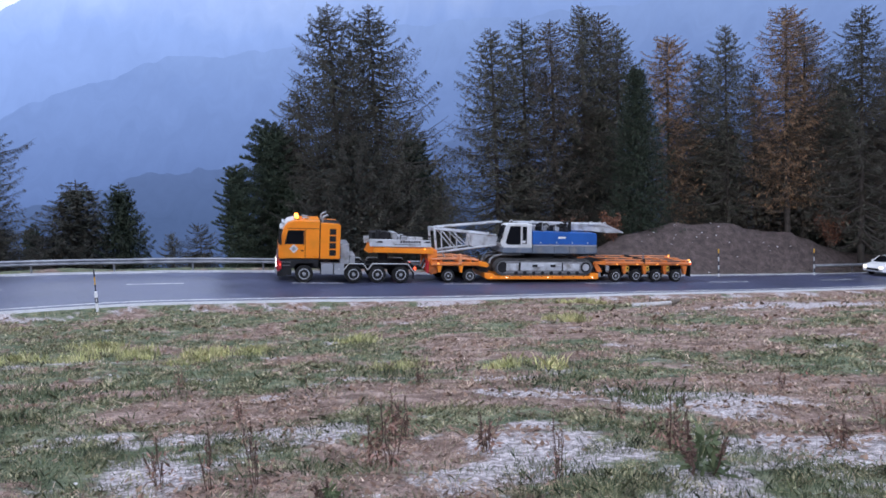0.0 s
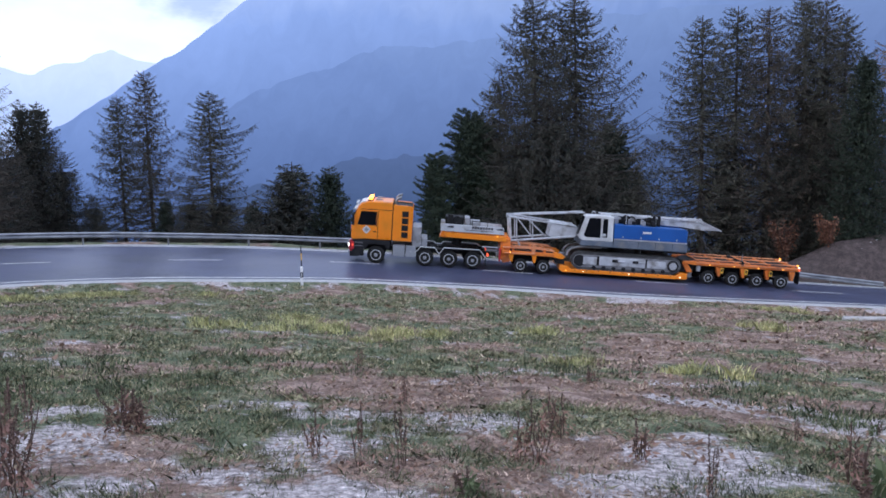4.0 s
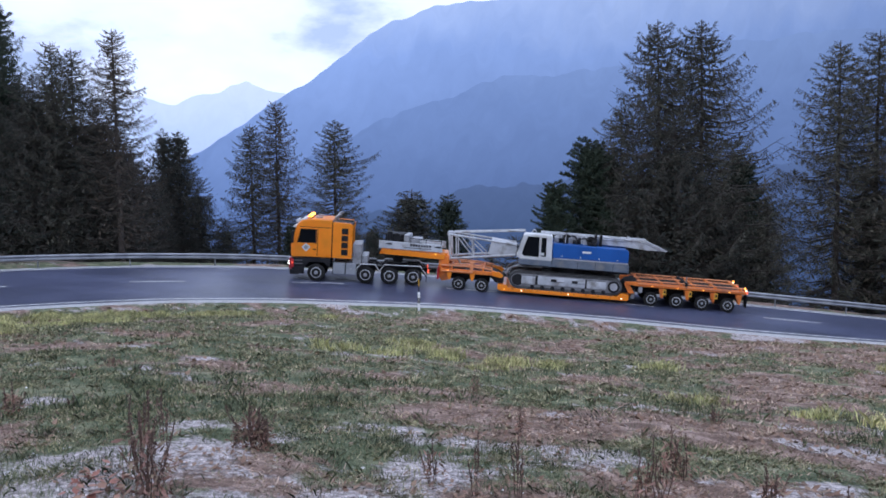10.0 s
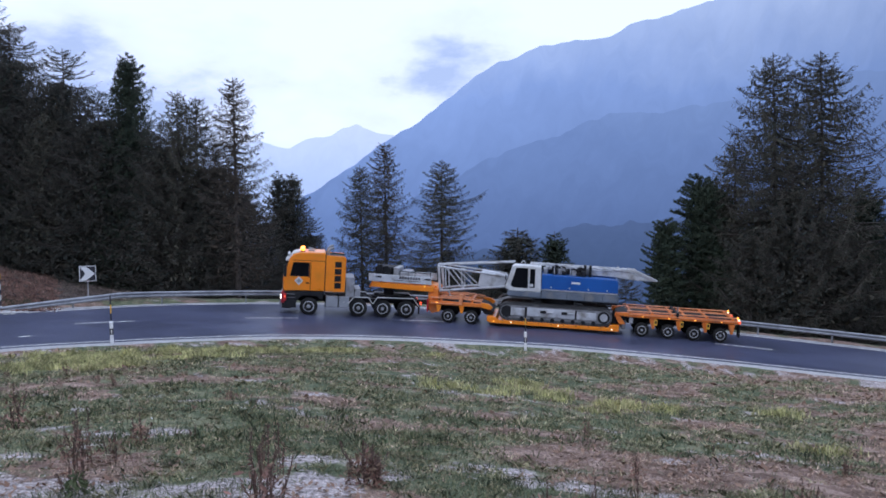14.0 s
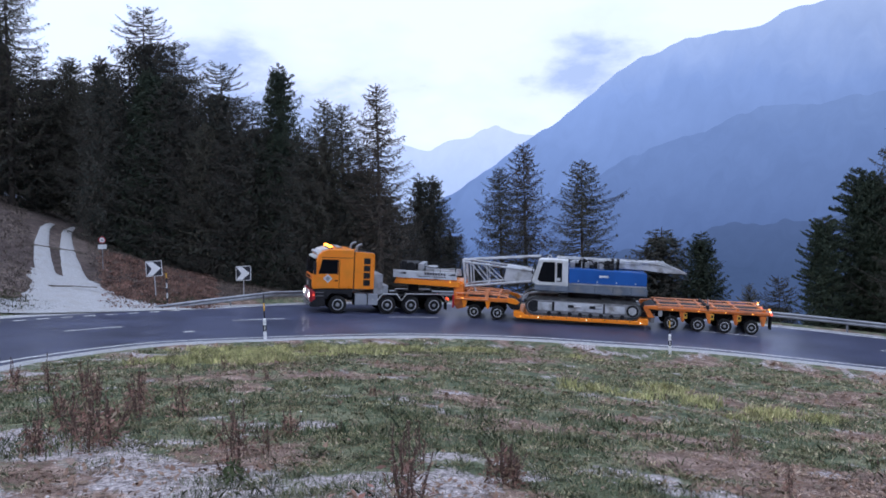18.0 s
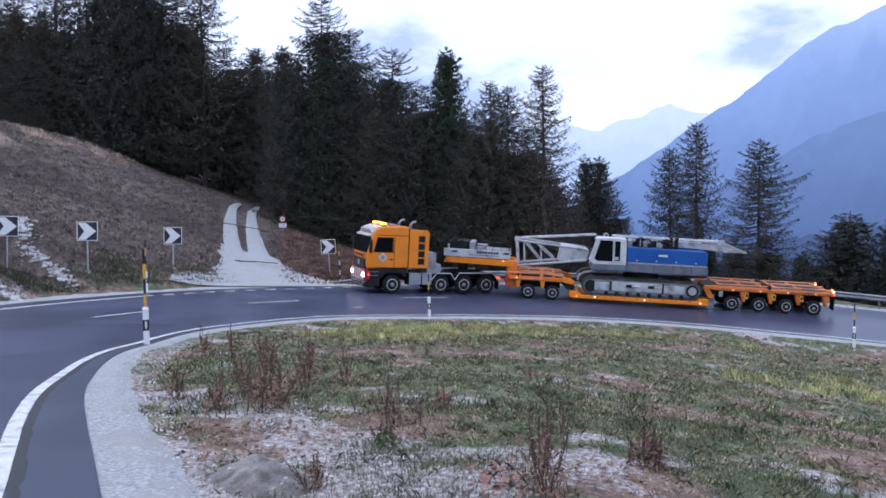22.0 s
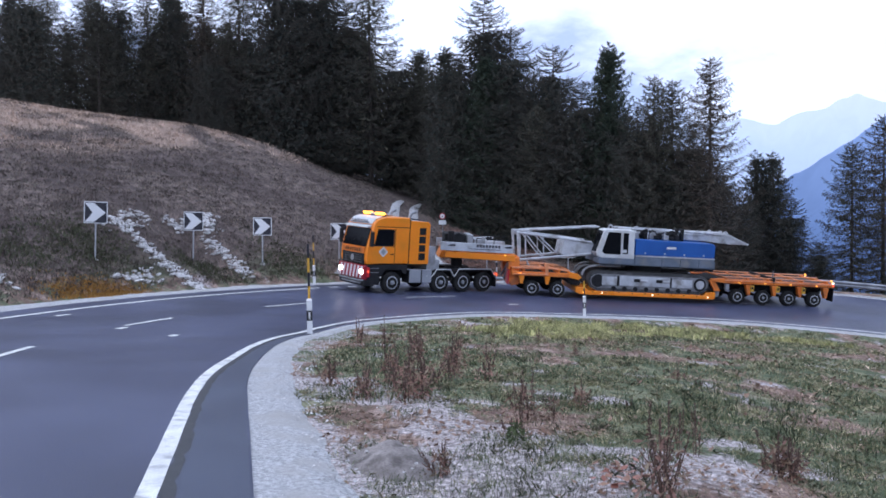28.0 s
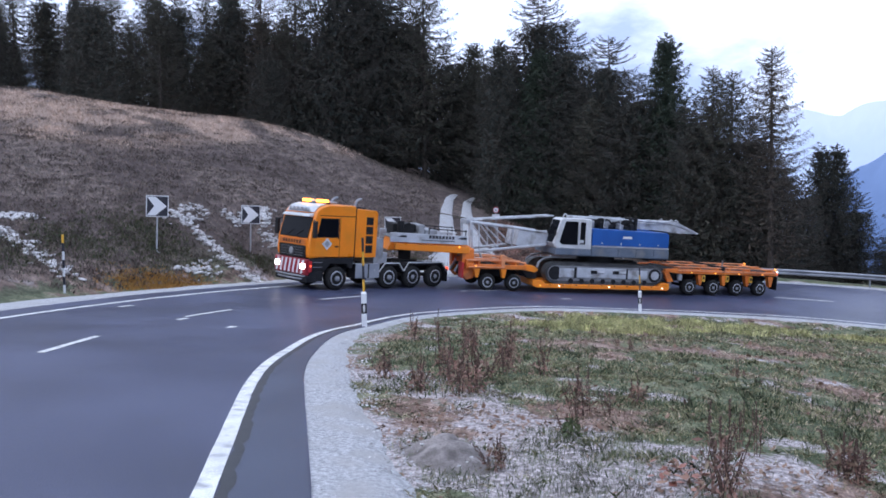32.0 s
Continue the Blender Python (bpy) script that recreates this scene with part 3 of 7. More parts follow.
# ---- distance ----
# haze and mist are painted into the glow colour, paler with height
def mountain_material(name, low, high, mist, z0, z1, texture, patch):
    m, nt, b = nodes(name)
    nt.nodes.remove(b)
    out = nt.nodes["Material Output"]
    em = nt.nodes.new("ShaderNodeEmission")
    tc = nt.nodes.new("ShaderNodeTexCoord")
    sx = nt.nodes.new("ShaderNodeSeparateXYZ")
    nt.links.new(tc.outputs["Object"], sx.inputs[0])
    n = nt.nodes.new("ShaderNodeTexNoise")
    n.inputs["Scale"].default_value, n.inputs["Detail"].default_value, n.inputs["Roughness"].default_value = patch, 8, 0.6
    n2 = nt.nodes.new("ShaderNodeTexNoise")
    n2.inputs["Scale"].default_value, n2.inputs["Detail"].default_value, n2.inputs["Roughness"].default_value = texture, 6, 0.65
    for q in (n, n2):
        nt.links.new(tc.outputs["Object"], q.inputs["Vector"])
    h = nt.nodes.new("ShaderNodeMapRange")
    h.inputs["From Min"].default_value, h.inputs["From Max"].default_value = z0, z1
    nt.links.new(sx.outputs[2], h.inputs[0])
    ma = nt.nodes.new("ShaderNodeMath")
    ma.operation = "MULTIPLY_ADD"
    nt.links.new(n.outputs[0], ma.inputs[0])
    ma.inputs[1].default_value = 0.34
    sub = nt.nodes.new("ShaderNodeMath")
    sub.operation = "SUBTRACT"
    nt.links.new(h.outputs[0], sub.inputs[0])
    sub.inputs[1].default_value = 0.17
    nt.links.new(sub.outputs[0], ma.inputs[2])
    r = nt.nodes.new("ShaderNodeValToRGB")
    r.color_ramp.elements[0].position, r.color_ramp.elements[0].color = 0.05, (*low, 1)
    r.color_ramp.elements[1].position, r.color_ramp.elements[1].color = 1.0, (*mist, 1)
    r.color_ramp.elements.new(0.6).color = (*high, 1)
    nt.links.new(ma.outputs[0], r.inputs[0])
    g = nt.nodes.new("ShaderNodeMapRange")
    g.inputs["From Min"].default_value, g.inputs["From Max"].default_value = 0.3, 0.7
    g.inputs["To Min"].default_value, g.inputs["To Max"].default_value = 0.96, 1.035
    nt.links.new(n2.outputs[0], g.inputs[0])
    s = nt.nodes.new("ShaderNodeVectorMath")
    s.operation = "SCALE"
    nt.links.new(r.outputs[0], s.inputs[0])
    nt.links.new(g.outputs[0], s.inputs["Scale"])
    # glow also painted brighter towards the left, dimmer towards the right
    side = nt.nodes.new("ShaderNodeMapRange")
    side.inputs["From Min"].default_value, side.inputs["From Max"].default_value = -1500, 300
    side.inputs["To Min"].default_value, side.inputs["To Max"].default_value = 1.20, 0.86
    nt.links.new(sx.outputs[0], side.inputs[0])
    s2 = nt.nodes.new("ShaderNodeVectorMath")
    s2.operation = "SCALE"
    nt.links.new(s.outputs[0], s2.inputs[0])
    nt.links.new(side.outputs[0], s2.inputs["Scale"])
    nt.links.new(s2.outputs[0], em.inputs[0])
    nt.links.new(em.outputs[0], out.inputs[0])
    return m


def mountain(name, ridge, near, far, mat, label, rough=0.25, seed=1, low=-7.0):
    """A hazy range: its ridge as degrees of bearing and of height, near and far its foot's and ridge's distance."""
    az = np.arange(ridge[0][0], ridge[-1][0] + 0.01, 0.25)
    r = np.array(ridge, float)
    top = np.interp(az, r[:, 0], r[:, 1])
    rg = np.random.RandomState(seed)
    jag = np.zeros(len(az))
    for k in range(1, 9):
        jag += np.sin(az * k * 0.9 + rg.uniform(0, 6.28)) * rough / k
    top = top + jag * 0.35
    rows = 26
    v = []
    for i in range(rows):
        u = i / (rows - 1)
        d = near + (far - near) * u
        el = np.radians(low + (top - low) * u)
        dd = d * (1 + 0.02 * np.sin(az * 1.3 + i * 0.7) + 0.015 * np.sin(az * 3.1 - i))
        v.append(np.stack([dd * np.sin(np.radians(az)), dd * np.cos(np.radians(az)), dd * np.tan(el)], -1))
    v = np.concatenate(v)
    n = len(az)
    i, j = np.meshgrid(np.arange(rows - 1), np.arange(n - 1), indexing="ij")
    f = np.stack([i * n + j, (i + 1) * n + j, (i + 1) * n + j + 1, i * n + j + 1], -1).reshape(-1, 4)
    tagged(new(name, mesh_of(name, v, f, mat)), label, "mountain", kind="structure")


def build_mountains():
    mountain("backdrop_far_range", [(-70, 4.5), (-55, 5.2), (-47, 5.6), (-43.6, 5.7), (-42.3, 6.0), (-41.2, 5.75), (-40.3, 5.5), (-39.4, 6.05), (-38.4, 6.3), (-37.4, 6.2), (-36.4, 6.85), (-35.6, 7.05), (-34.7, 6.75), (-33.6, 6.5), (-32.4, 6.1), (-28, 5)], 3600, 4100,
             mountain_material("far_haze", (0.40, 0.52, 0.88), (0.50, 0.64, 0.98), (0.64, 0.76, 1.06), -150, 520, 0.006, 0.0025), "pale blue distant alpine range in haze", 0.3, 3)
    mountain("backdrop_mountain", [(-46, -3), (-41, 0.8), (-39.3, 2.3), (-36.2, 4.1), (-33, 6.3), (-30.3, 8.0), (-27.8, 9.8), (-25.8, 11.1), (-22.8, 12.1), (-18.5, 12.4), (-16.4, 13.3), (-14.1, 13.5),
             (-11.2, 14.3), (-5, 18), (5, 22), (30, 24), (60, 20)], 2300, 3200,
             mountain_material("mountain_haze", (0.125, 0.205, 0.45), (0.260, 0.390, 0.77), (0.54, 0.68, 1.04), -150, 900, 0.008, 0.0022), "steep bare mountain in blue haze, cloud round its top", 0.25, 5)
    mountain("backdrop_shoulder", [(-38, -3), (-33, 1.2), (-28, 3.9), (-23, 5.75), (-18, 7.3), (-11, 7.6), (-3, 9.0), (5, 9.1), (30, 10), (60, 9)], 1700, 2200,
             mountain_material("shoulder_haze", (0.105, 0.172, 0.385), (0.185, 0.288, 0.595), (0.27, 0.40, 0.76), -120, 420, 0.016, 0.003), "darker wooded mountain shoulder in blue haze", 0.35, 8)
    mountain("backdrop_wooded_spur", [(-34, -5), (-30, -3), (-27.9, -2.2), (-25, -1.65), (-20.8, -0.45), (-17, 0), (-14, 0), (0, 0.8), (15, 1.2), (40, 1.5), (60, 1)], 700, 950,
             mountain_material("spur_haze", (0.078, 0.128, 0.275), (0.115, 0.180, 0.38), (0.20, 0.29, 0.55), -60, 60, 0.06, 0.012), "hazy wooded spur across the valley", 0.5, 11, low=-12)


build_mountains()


# ---- trees ----
LARCH = leafy("larch_needles", [(0.048, 0.054, 0.046), (0.074, 0.078, 0.058), (0.120, 0.108, 0.076), (0.060, 0.066, 0.050)], vary=0.22)
LARCH_BROWN = leafy("brown_larch_needles", [(0.056, 0.054, 0.047), (0.092, 0.080, 0.062), (0.150, 0.112, 0.083), (0.070, 0.068, 0.053)], vary=0.25)
LARCH_GOLD = leafy("autumn_larch_needles", [(0.15, 0.098, 0.058), (0.24, 0.145, 0.082), (0.34, 0.195, 0.108), (0.18, 0.14, 0.08)], vary=0.15)
WOODLAND = leafy("woodland_needles", [(0.027, 0.035, 0.033), (0.043, 0.050, 0.043), (0.088, 0.076, 0.058), (0.034, 0.043, 0.037)], vary=0.35)
SPRUCE = leafy("spruce_needles", [(0.022, 0.036, 0.027), (0.038, 0.054, 0.036), (0.060, 0.074, 0.044)], vary=0.25)


def tube(p0, p1, r0, r1, sides, verts, faces):
    d = p1 - p0
    n = np.linalg.norm(d)
    d = d / max(n, 1e-6)
    a = np.cross(d, [0.3, 0.9, 0.2] if abs(d[2]) > 0.8 else [0, 0, 1.0])
    a /= np.linalg.norm(a)
    b = np.cross(d, a)
    k = len(verts)
    for p, r in ((p0, r0), (p1, r1)):
        for q in range(sides):
            t = 2 * np.pi * q / sides
            verts.append(p + r * (np.cos(t) * a + np.sin(t) * b))
    for q in range(sides):
        w = (q + 1) % sides
        faces.append([k + q, k + w, k + sides + w, k + sides + q])


def unit(v):
    return v / np.maximum(np.linalg.norm(v, axis=-1, keepdims=True), 1e-6)


def conifer(name, h, radius, first, limbs, shoots, tufts, size, needles, seed, label, taper=0.7, sag=0.10, lift=0.16, gap=0.2, round_top=0.0, hang=0.35, inner=0.12, shoot=0.8, core=0, extra=(), dense=0.9, core_top=0.72):
    """A conifer: tapered trunk, swept limbs, side shoots along each limb, and small tufts of needles along each shoot."""
    rg = np.random.RandomState(seed)
    top = tagged(new(name), label, "tree")
    v, f = [], []
    bend = rg.uniform(-1, 1, 2) * 0.012 * h
    axis = lambda z: np.array([bend[0] * np.sin(z / h * 3), bend[1] * np.sin(z / h * 2.5), z])
    r_at = lambda z: max(0.025, 0.0135 * h * (1 - max(z, 0) / h) ** 0.8)
    cuts = np.linspace(-1.5, h, 11)
    for a, b in zip(cuts[:-1], cuts[1:]):
        tube(axis(a), axis(b), r_at(a), r_at(b), 7, v, f)
    rows = []
    for n in range(limbs):
        u = first + (1 - first) * ((n + rg.uniform(0, 1)) / limbs) ** dense
        q = (1 - u) / (1 - first)
        prof = q ** taper
        if round_top:
            prof = prof * (1 - round_top) + round_top * math.sqrt(max(0.0, 1 - (2 * q - 1) ** 2))
        ln = (0.35 + (radius - 0.35) * prof) * rg.uniform(0.72, 1.10)
        if rg.rand() < gap:
            ln *= rg.uniform(0.3, 0.7)
        rows.append((u, n * 2.39996 + rg.uniform(-0.6, 0.6), ln, rg.uniform(-0.10, 0.10) + 0.22 * (u - 0.5) + 1.3 * max(0, u - 0.86)))
    rows += list(extra)
    bases, dirs, lens = [], [], []
    for u, t, ln, rise in rows:
        out, side = np.array([np.cos(t), np.sin(t), 0.0]), np.array([-np.sin(t), np.cos(t), 0.0])
        p0 = axis(u * h * 0.985)
        curve = lambda w: p0 + out * ln * w + np.array([0, 0, ln * (rise * w - sag * math.sin(w * 2.6) + lift * w ** 3)])
        rb = 0.014 + 0.0105 * ln
        pts = [curve(w) for w in (0, 0.35, 0.7, 1.0)]
        for i in range(3):
            tube(pts[i], pts[i + 1], rb * (1 - 0.3 * i), rb * (0.7 - 0.3 * i) + 0.004, 3, v, f)
        for i in range(max(4, int(ln * shoots * (0.65 + 0.75 * u) * rg.uniform(0.8, 1.2)))):
            w = inner + (1.0 - inner) * (i + rg.uniform(0, 1)) / max(4, ln * shoots * (0.65 + 0.75 * u))
            w = min(w, 1.0)
            d = side * (1 if i % 2 else -1) * rg.uniform(0.1, 0.8) + out * rg.uniform(0.15, 0.8) + np.array([0, 0, -hang * rg.uniform(0.2, 1.5) * (1 if u < 0.88 else -0.2)])
            bases.append(curve(w))
            dirs.append(d)
            lens.append(min(shoot, 0.18 + 0.34 * ln * (1.1 - w)) * rg.uniform(0.45, 1.2))
    bases, dirs, lens = np.array(bases), unit(np.array(dirs)), np.array(lens)[:, None]
    # bare wood of the shoots
    m = len(bases)
    x = unit(np.cross(dirs, rg.normal(0, 1, (m, 3)))) * 0.014
    k0 = len(v)
    v += list(np.stack([bases - x, bases + x, bases + dirs * lens], 1).reshape(-1, 3))
    f += (np.arange(m * 3).reshape(-1, 3) + k0).tolist()
    # tufts
    b, d, l = np.repeat(bases, tufts, 0), np.repeat(dirs, tufts, 0), np.repeat(lens, tufts, 0)
    n = len(b)
    w = np.tile(np.arange(tufts), m)[:, None]
    c = b + d * l * (w + rg.uniform(0.1, 1.1, (n, 1))) / tufts + rg.normal(0, 0.035, (n, 3))
    e1 = unit(d * 0.8 + rg.normal(0, 0.6, (n, 3))) * size[0] * rg.uniform(0.3, 0.7, (n, 1))
    e2 = unit(np.cross(e1, rg.normal(0, 1, (n, 3)))) * size[1] * rg.uniform(0.3, 0.7, (n, 1))
    cv = np.stack([c - e1, c - e1 * 0.2 + e2, c + e1, c + e1 * 0.2 - e2], 1).reshape(-1, 3)
    if core:
        u = first + (core_top - first) * rg.uniform(0, 1, (core, 1)) ** 1.2
        q = (1 - u) / (1 - first)
        t, r = rg.uniform(0, 6.28, (core, 1)), (0.25 + radius * q ** taper) * rg.uniform(0.03, 0.68, (core, 1))
        c = np.hstack([np.cos(t) * r, np.sin(t) * r, u * h])
        e1 = unit(rg.normal(0, 1, (core, 3))) * rg.uniform(0.15, 0.34, (core, 1))
        e2 = unit(np.cross(e1, rg.normal(0, 1, (core, 3)))) * rg.uniform(0.03, 0.075, (core, 1))
        cv = np.concatenate([cv, np.stack([c - e1, c + e2, c + e1, c - e2], 1).reshape(-1, 3)])
    trunk = new("trunk", mesh_of("trunk", v, f, BARK))
    trunk.parent = top
    crown = new("crown", mesh_of("crown", cv, np.arange(len(cv)).reshape(-1, 4), needles, False))
    crown.parent = top
    return top


def build_trees():
    fine = (0.16, 0.028)
    stock = {
        "l1": conifer("larch_tree", 20, 6.2, 0.10, 210, 8.0, 8, fine, LARCH, 1, "tall larch with sparse olive-brown needles", 0.60, sag=0.12, lift=0.17, gap=0.14, hang=0.75, shoot=0.50, core=1500, core_top=0.96, dense=0.74),
        "l2": conifer("larch_tree", 20, 8.4, 0.06, 230, 7.5, 8, fine, LARCH, 2, "broad ragged larch with long drooping limbs and sparse olive needles", 0.66, sag=0.13, lift=0.18, gap=0.14, hang=0.8, shoot=0.55, core=3000, core_top=0.95, dense=0.74),
        "l3": conifer("larch_tree", 20, 4.8, 0.10, 210, 8.0, 7, fine, LARCH_BROWN, 3, "narrow larch with thin brownish crown", 0.54, sag=0.10, lift=0.18, gap=0.25, hang=0.7, shoot=0.45, core=1500, core_top=0.96, dense=0.74),
        "l4": conifer("larch_tree", 20, 5.8, 0.10, 190, 8.5, 9, fine, LARCH, 9, "ragged larch with one long limb", 0.52, sag=0.06, lift=0.15, gap=0.2, hang=0.5, shoot=0.5, core=1700, core_top=0.95, dense=0.76, extra=[(0.80, 0.0, 4.6, 0.16), (0.79, 0.1, 4.1, 0.14), (0.77, 0.25, 3.6, 0.1), (0.7, 3.2, 3.6, 0.05)]),
        "o1": conifer("larch_tree", 20, 5.0, 0.14, 200, 8.0, 8, fine, LARCH_GOLD, 4, "larch turning orange in autumn", 0.5, sag=0.12, lift=0.17, round_top=0.3, hang=0.7, shoot=0.5, core=1600, core_top=0.96, dense=0.76),
        "s1": conifer("spruce_tree", 20, 5.6, 0.03, 200, 7, 11, (0.22, 0.042), SPRUCE, 5, "dense dark green spruce", 0.60, sag=0.16, hang=0.7, gap=0.04, core=12000, core_top=0.95),
        "s2": conifer("spruce_tree", 20, 5.2, 0.03, 200, 7, 11, (0.20, 0.036), WOODLAND, 6, "dense dark conical spruce", 0.60, sag=0.16, hang=0.7, gap=0.08, core=8000, core_top=0.95),
        "p1": conifer("stone_pine", 14, 3.4, 0.05, 210, 9, 13, (0.18, 0.045), SPRUCE, 7, "rounded dark stone pine", 0.45, sag=-0.04, lift=0.16, gap=0.03, round_top=0.6, hang=-0.5, inner=0.35, shoot=0.36, core=12000, core_top=0.95),
        "m1": conifer("larch_tree", 20, 7.2, 0.04, 230, 7.0, 9, (0.17, 0.028), WOODLAND, 8, "full dark olive larch at the edge of the wood", 0.56, sag=0.13, lift=0.16, gap=0.12, round_top=0.15, hang=0.8, shoot=0.6, core=12000, core_top=0.84, dense=0.85),
    }
    base_h = {k: (14 if k == "p1" else 20) for k in stock}
    spare = set(stock)
    rg = random.Random(7)

    def plant(kind, az, d, ztop, wide=1.0, turn=None):
        x, y = 0.3 + d * math.sin(radians(az)), d * math.cos(radians(az))
        z0 = gz(x, y)
        k = max(0.25, (ztop + 0.6 - z0) / base_h[kind])
        w = k * wide
        m = pose(x, y, z0 - 0.1, 0, 0, rg.uniform(0, 360) if turn is None else turn) @ Matrix.Diagonal((w, w, k, 1))
        if kind in spare:
            spare.discard(kind)
            stock[kind].matrix_basis = m
        else:
            copy_thing(stock[kind], m @ Matrix.Diagonal((*(1 / c for c in stock[kind].scale), 1)))

    # kind, bearing, distance, height of the tip
    for row in [("l2", -7.8, 62, 11.2, 0.85), ("l2", -5.0, 64, 11.3, 1.0), ("m1", -6.6, 60, 4.0, 1.0), ("m1", -3.4, 61, -1.5, 0.9), ("m1", -8.6, 60, 1.0, 1.1), ("l1", -10.0, 64, 5.4, 1.0), ("p1", -12.2, 62, 2.7, 0.75), ("p1", -14.6, 60, -0.4, 0.8),
                ("p1", -11.0, 61, -2.0, 1.0), ("s2", -24.6, 80, -0.9, 1.7), ("s1", -22.0, 78, -1.3, 1.0), ("m1", -25.6, 79, -3.0, 1.4), ("l1", -0.6, 64, -1.5, 0.9),
                ("l1", 3.4, 68, 9.7, 1.0), ("l1", 5.7, 72, 10.8, 1.0), ("m1", 5.2, 70, 0.5, 0.8), ("l3", 7.5, 70, 10.3, 1.0), ("l2", 9.7, 72, 11.8, 0.75), ("l3", 10.8, 74, 11.2, 1.0), ("l1", 12.0, 72, 9.5, 0.9), ("m1", 8.9, 70, 0.5, 0.9),
                ("s1", 13.2, 66, 5.9, 1.0), ("m1", 11.2, 70, 1.0, 0.9), ("o1", 15.3, 75, 9.0, 1.0), ("l1", 17.4, 78, 7.4, 1.0), ("l1", 19.0, 74, 9.2, 0.9), ("l3", 20.7, 76, 5.6, 1.0), ("m1", 17.9, 80, 2.0, 1.0),
                ("o1", 22.6, 72, 10.0, 1.0), ("l3", 23.6, 76, 9.2, 1.2), ("l1", 25.1, 78, 5.7, 1.0), ("l1", 26.9, 72, 9.3, 1.0), ("l3", 28.2, 74, 5.5, 1.0), ("l1", 30.5, 76, 8.0, 1.0), ("l1", 33, 78, 9.0, 1.0), ("m1", 21.5, 82, 1.5, 1.0), ("m1", 24.4, 84, 2.0, 1.0), ("m1", 27.5, 82, 2.0, 1.0),
                ("l3", -33.8, 75, 7.2, 0.9), ("l1", -35.6, 72, 4.9, 0.9), ("s2", -41.2, 74, 4.5, 1.0), ("s2", -40.3, 75, 4.6, 1.0), ("m1", -39.2, 72, 0.5, 1.0), ("m1", -42.3, 70, 1.5, 1.0), ("m1", -37.4, 70, -3.0, 1.0), ("m1", -31.4, 68, -2.5, 1.0), ("m1", -29.4, 66, -2.5, 1.1), ("s1", -33.0, 70, -3.5, 1.0),
                ("s1", -27.4, 82, -4.5, 0.9), ("l1", -19.0, 85, -6.6, 0.8), ("m1", -17.3, 80, -5.6, 0.8),
                ("l3", -44.1, 60, 10.3, 1.0), ("m1", -45.3, 63, 6.0, 1.0), ("l1", -46.6, 64, 9.5, 1.0), ("l1", -47.7, 62, 9.6, 0.95), ("m1", -43.6, 66, 3.0, 1.0), ("m1", -46.2, 62, 4.0, 1.1), ("m1", -48.8, 63, 7.5, 1.1),
                ("s1", -50.8, 66, 13.0, 0.9), ("m1", -52.5, 66, 10.0, 1.1), ("m1", -54.7, 70, 13.8, 1.0), ("m1", -53.6, 68, 8.5, 1.1), ("m1", -57.5, 74, 16.2, 1.0), ("m1", -59.3, 76, 19.6, 1.0), ("m1", -56.0, 70, 10.0, 1.1), ("m1", -58.4, 71, 11.0, 1.1), ("s2", -62.1, 72, 14.4, 1.0), ("m1", -60.6, 73, 9.5, 1.1),
                ("l1", -64.1, 84, 16.3, 0.9), ("m1", -65.8, 84, 16.5, 1.0), ("l1", -67.5, 82, 24.4, 0.95), ("m1", -69.0, 84, 21.3, 1.0), ("m1", -70.6, 84, 24.8, 1.0), ("m1", -72.2, 84, 24.3, 1.0), ("m1", -73.7, 82, 26.3, 0.9), ("l1", -76.3, 84, 24.7, 1.0), ("l3", -78.6, 84, 22.8, 1.1), ("m1", -80.4, 86, 22.3, 1.0),
                ("l1", -82.3, 86, 22.5, 1.0), ("m1", -84.0, 86, 21.8, 1.0), ("l2", -85.6, 86, 23.7, 0.9), ("l1", -88.2, 88, 22.8, 1.0), ("s2", -90.3, 84, 20.5, 0.9), ("m1", -92.1, 88, 21.7, 1.0), ("l1", -93.9, 90, 23.4, 1.0), ("m1", -96, 90, 21.8, 1.0), ("m1", -99, 92, 22.8, 1.0)]:
        plant(*row[:4], wide=row[4])
    plant("l4", -29.8, 66, 4.8, 1.0, 29.8)
    # the wood behind the crest and along the fall line
    n = 0
    while n < 95:
        az, d = rg.uniform(-100, -44), rg.uniform(68, 106)
        edge = 66 if az > -60 else 78
        if d < edge + 2:
            continue
        x, y = d * math.sin(radians(az)), d * math.cos(radians(az))
        roof = np.interp(az, [-100, -76, -66, -62, -54, -48, -44], [14.4, 14.6, 12.4, 11.5, 10.0, 7.0, 4.5])
        plant(rg.choice(["m1", "m1", "l2", "m1", "l1", "s1"]), az, d, math.tan(radians(roof + rg.uniform(-4.5, 0.0))) * d, rg.uniform(0.95, 1.25))
        n += 1
    for _ in range(9):
        az, d = rg.uniform(4, 36), rg.uniform(82, 112)
        plant(rg.choice(["m1", "s1", "l1"]), az, d, math.tan(radians(rg.uniform(0.5, 4.0))) * d, 1.1)
    for _ in range(6):
        az, d = rg.uniform(-12, -2), rg.uniform(68, 84)
        plant(rg.choice(["m1", "s1"]), az, d, math.tan(radians(rg.uniform(-2.0, 2.5))) * d, 1.1)


build_trees()


# ---- mesh helpers ----
def part(name, bm, mat, parent, label="", smooth_shade=False):
    me = bpy.data.meshes.new(name)
    bm.to_mesh(me)
    bm.free()
    me.materials.append(mat)
    if smooth_shade:
        me.polygons.foreach_set("use_smooth", [True] * len(me.polygons))
    ob = new(name, me)
    ob.parent = parent
    return tagged(ob, label)


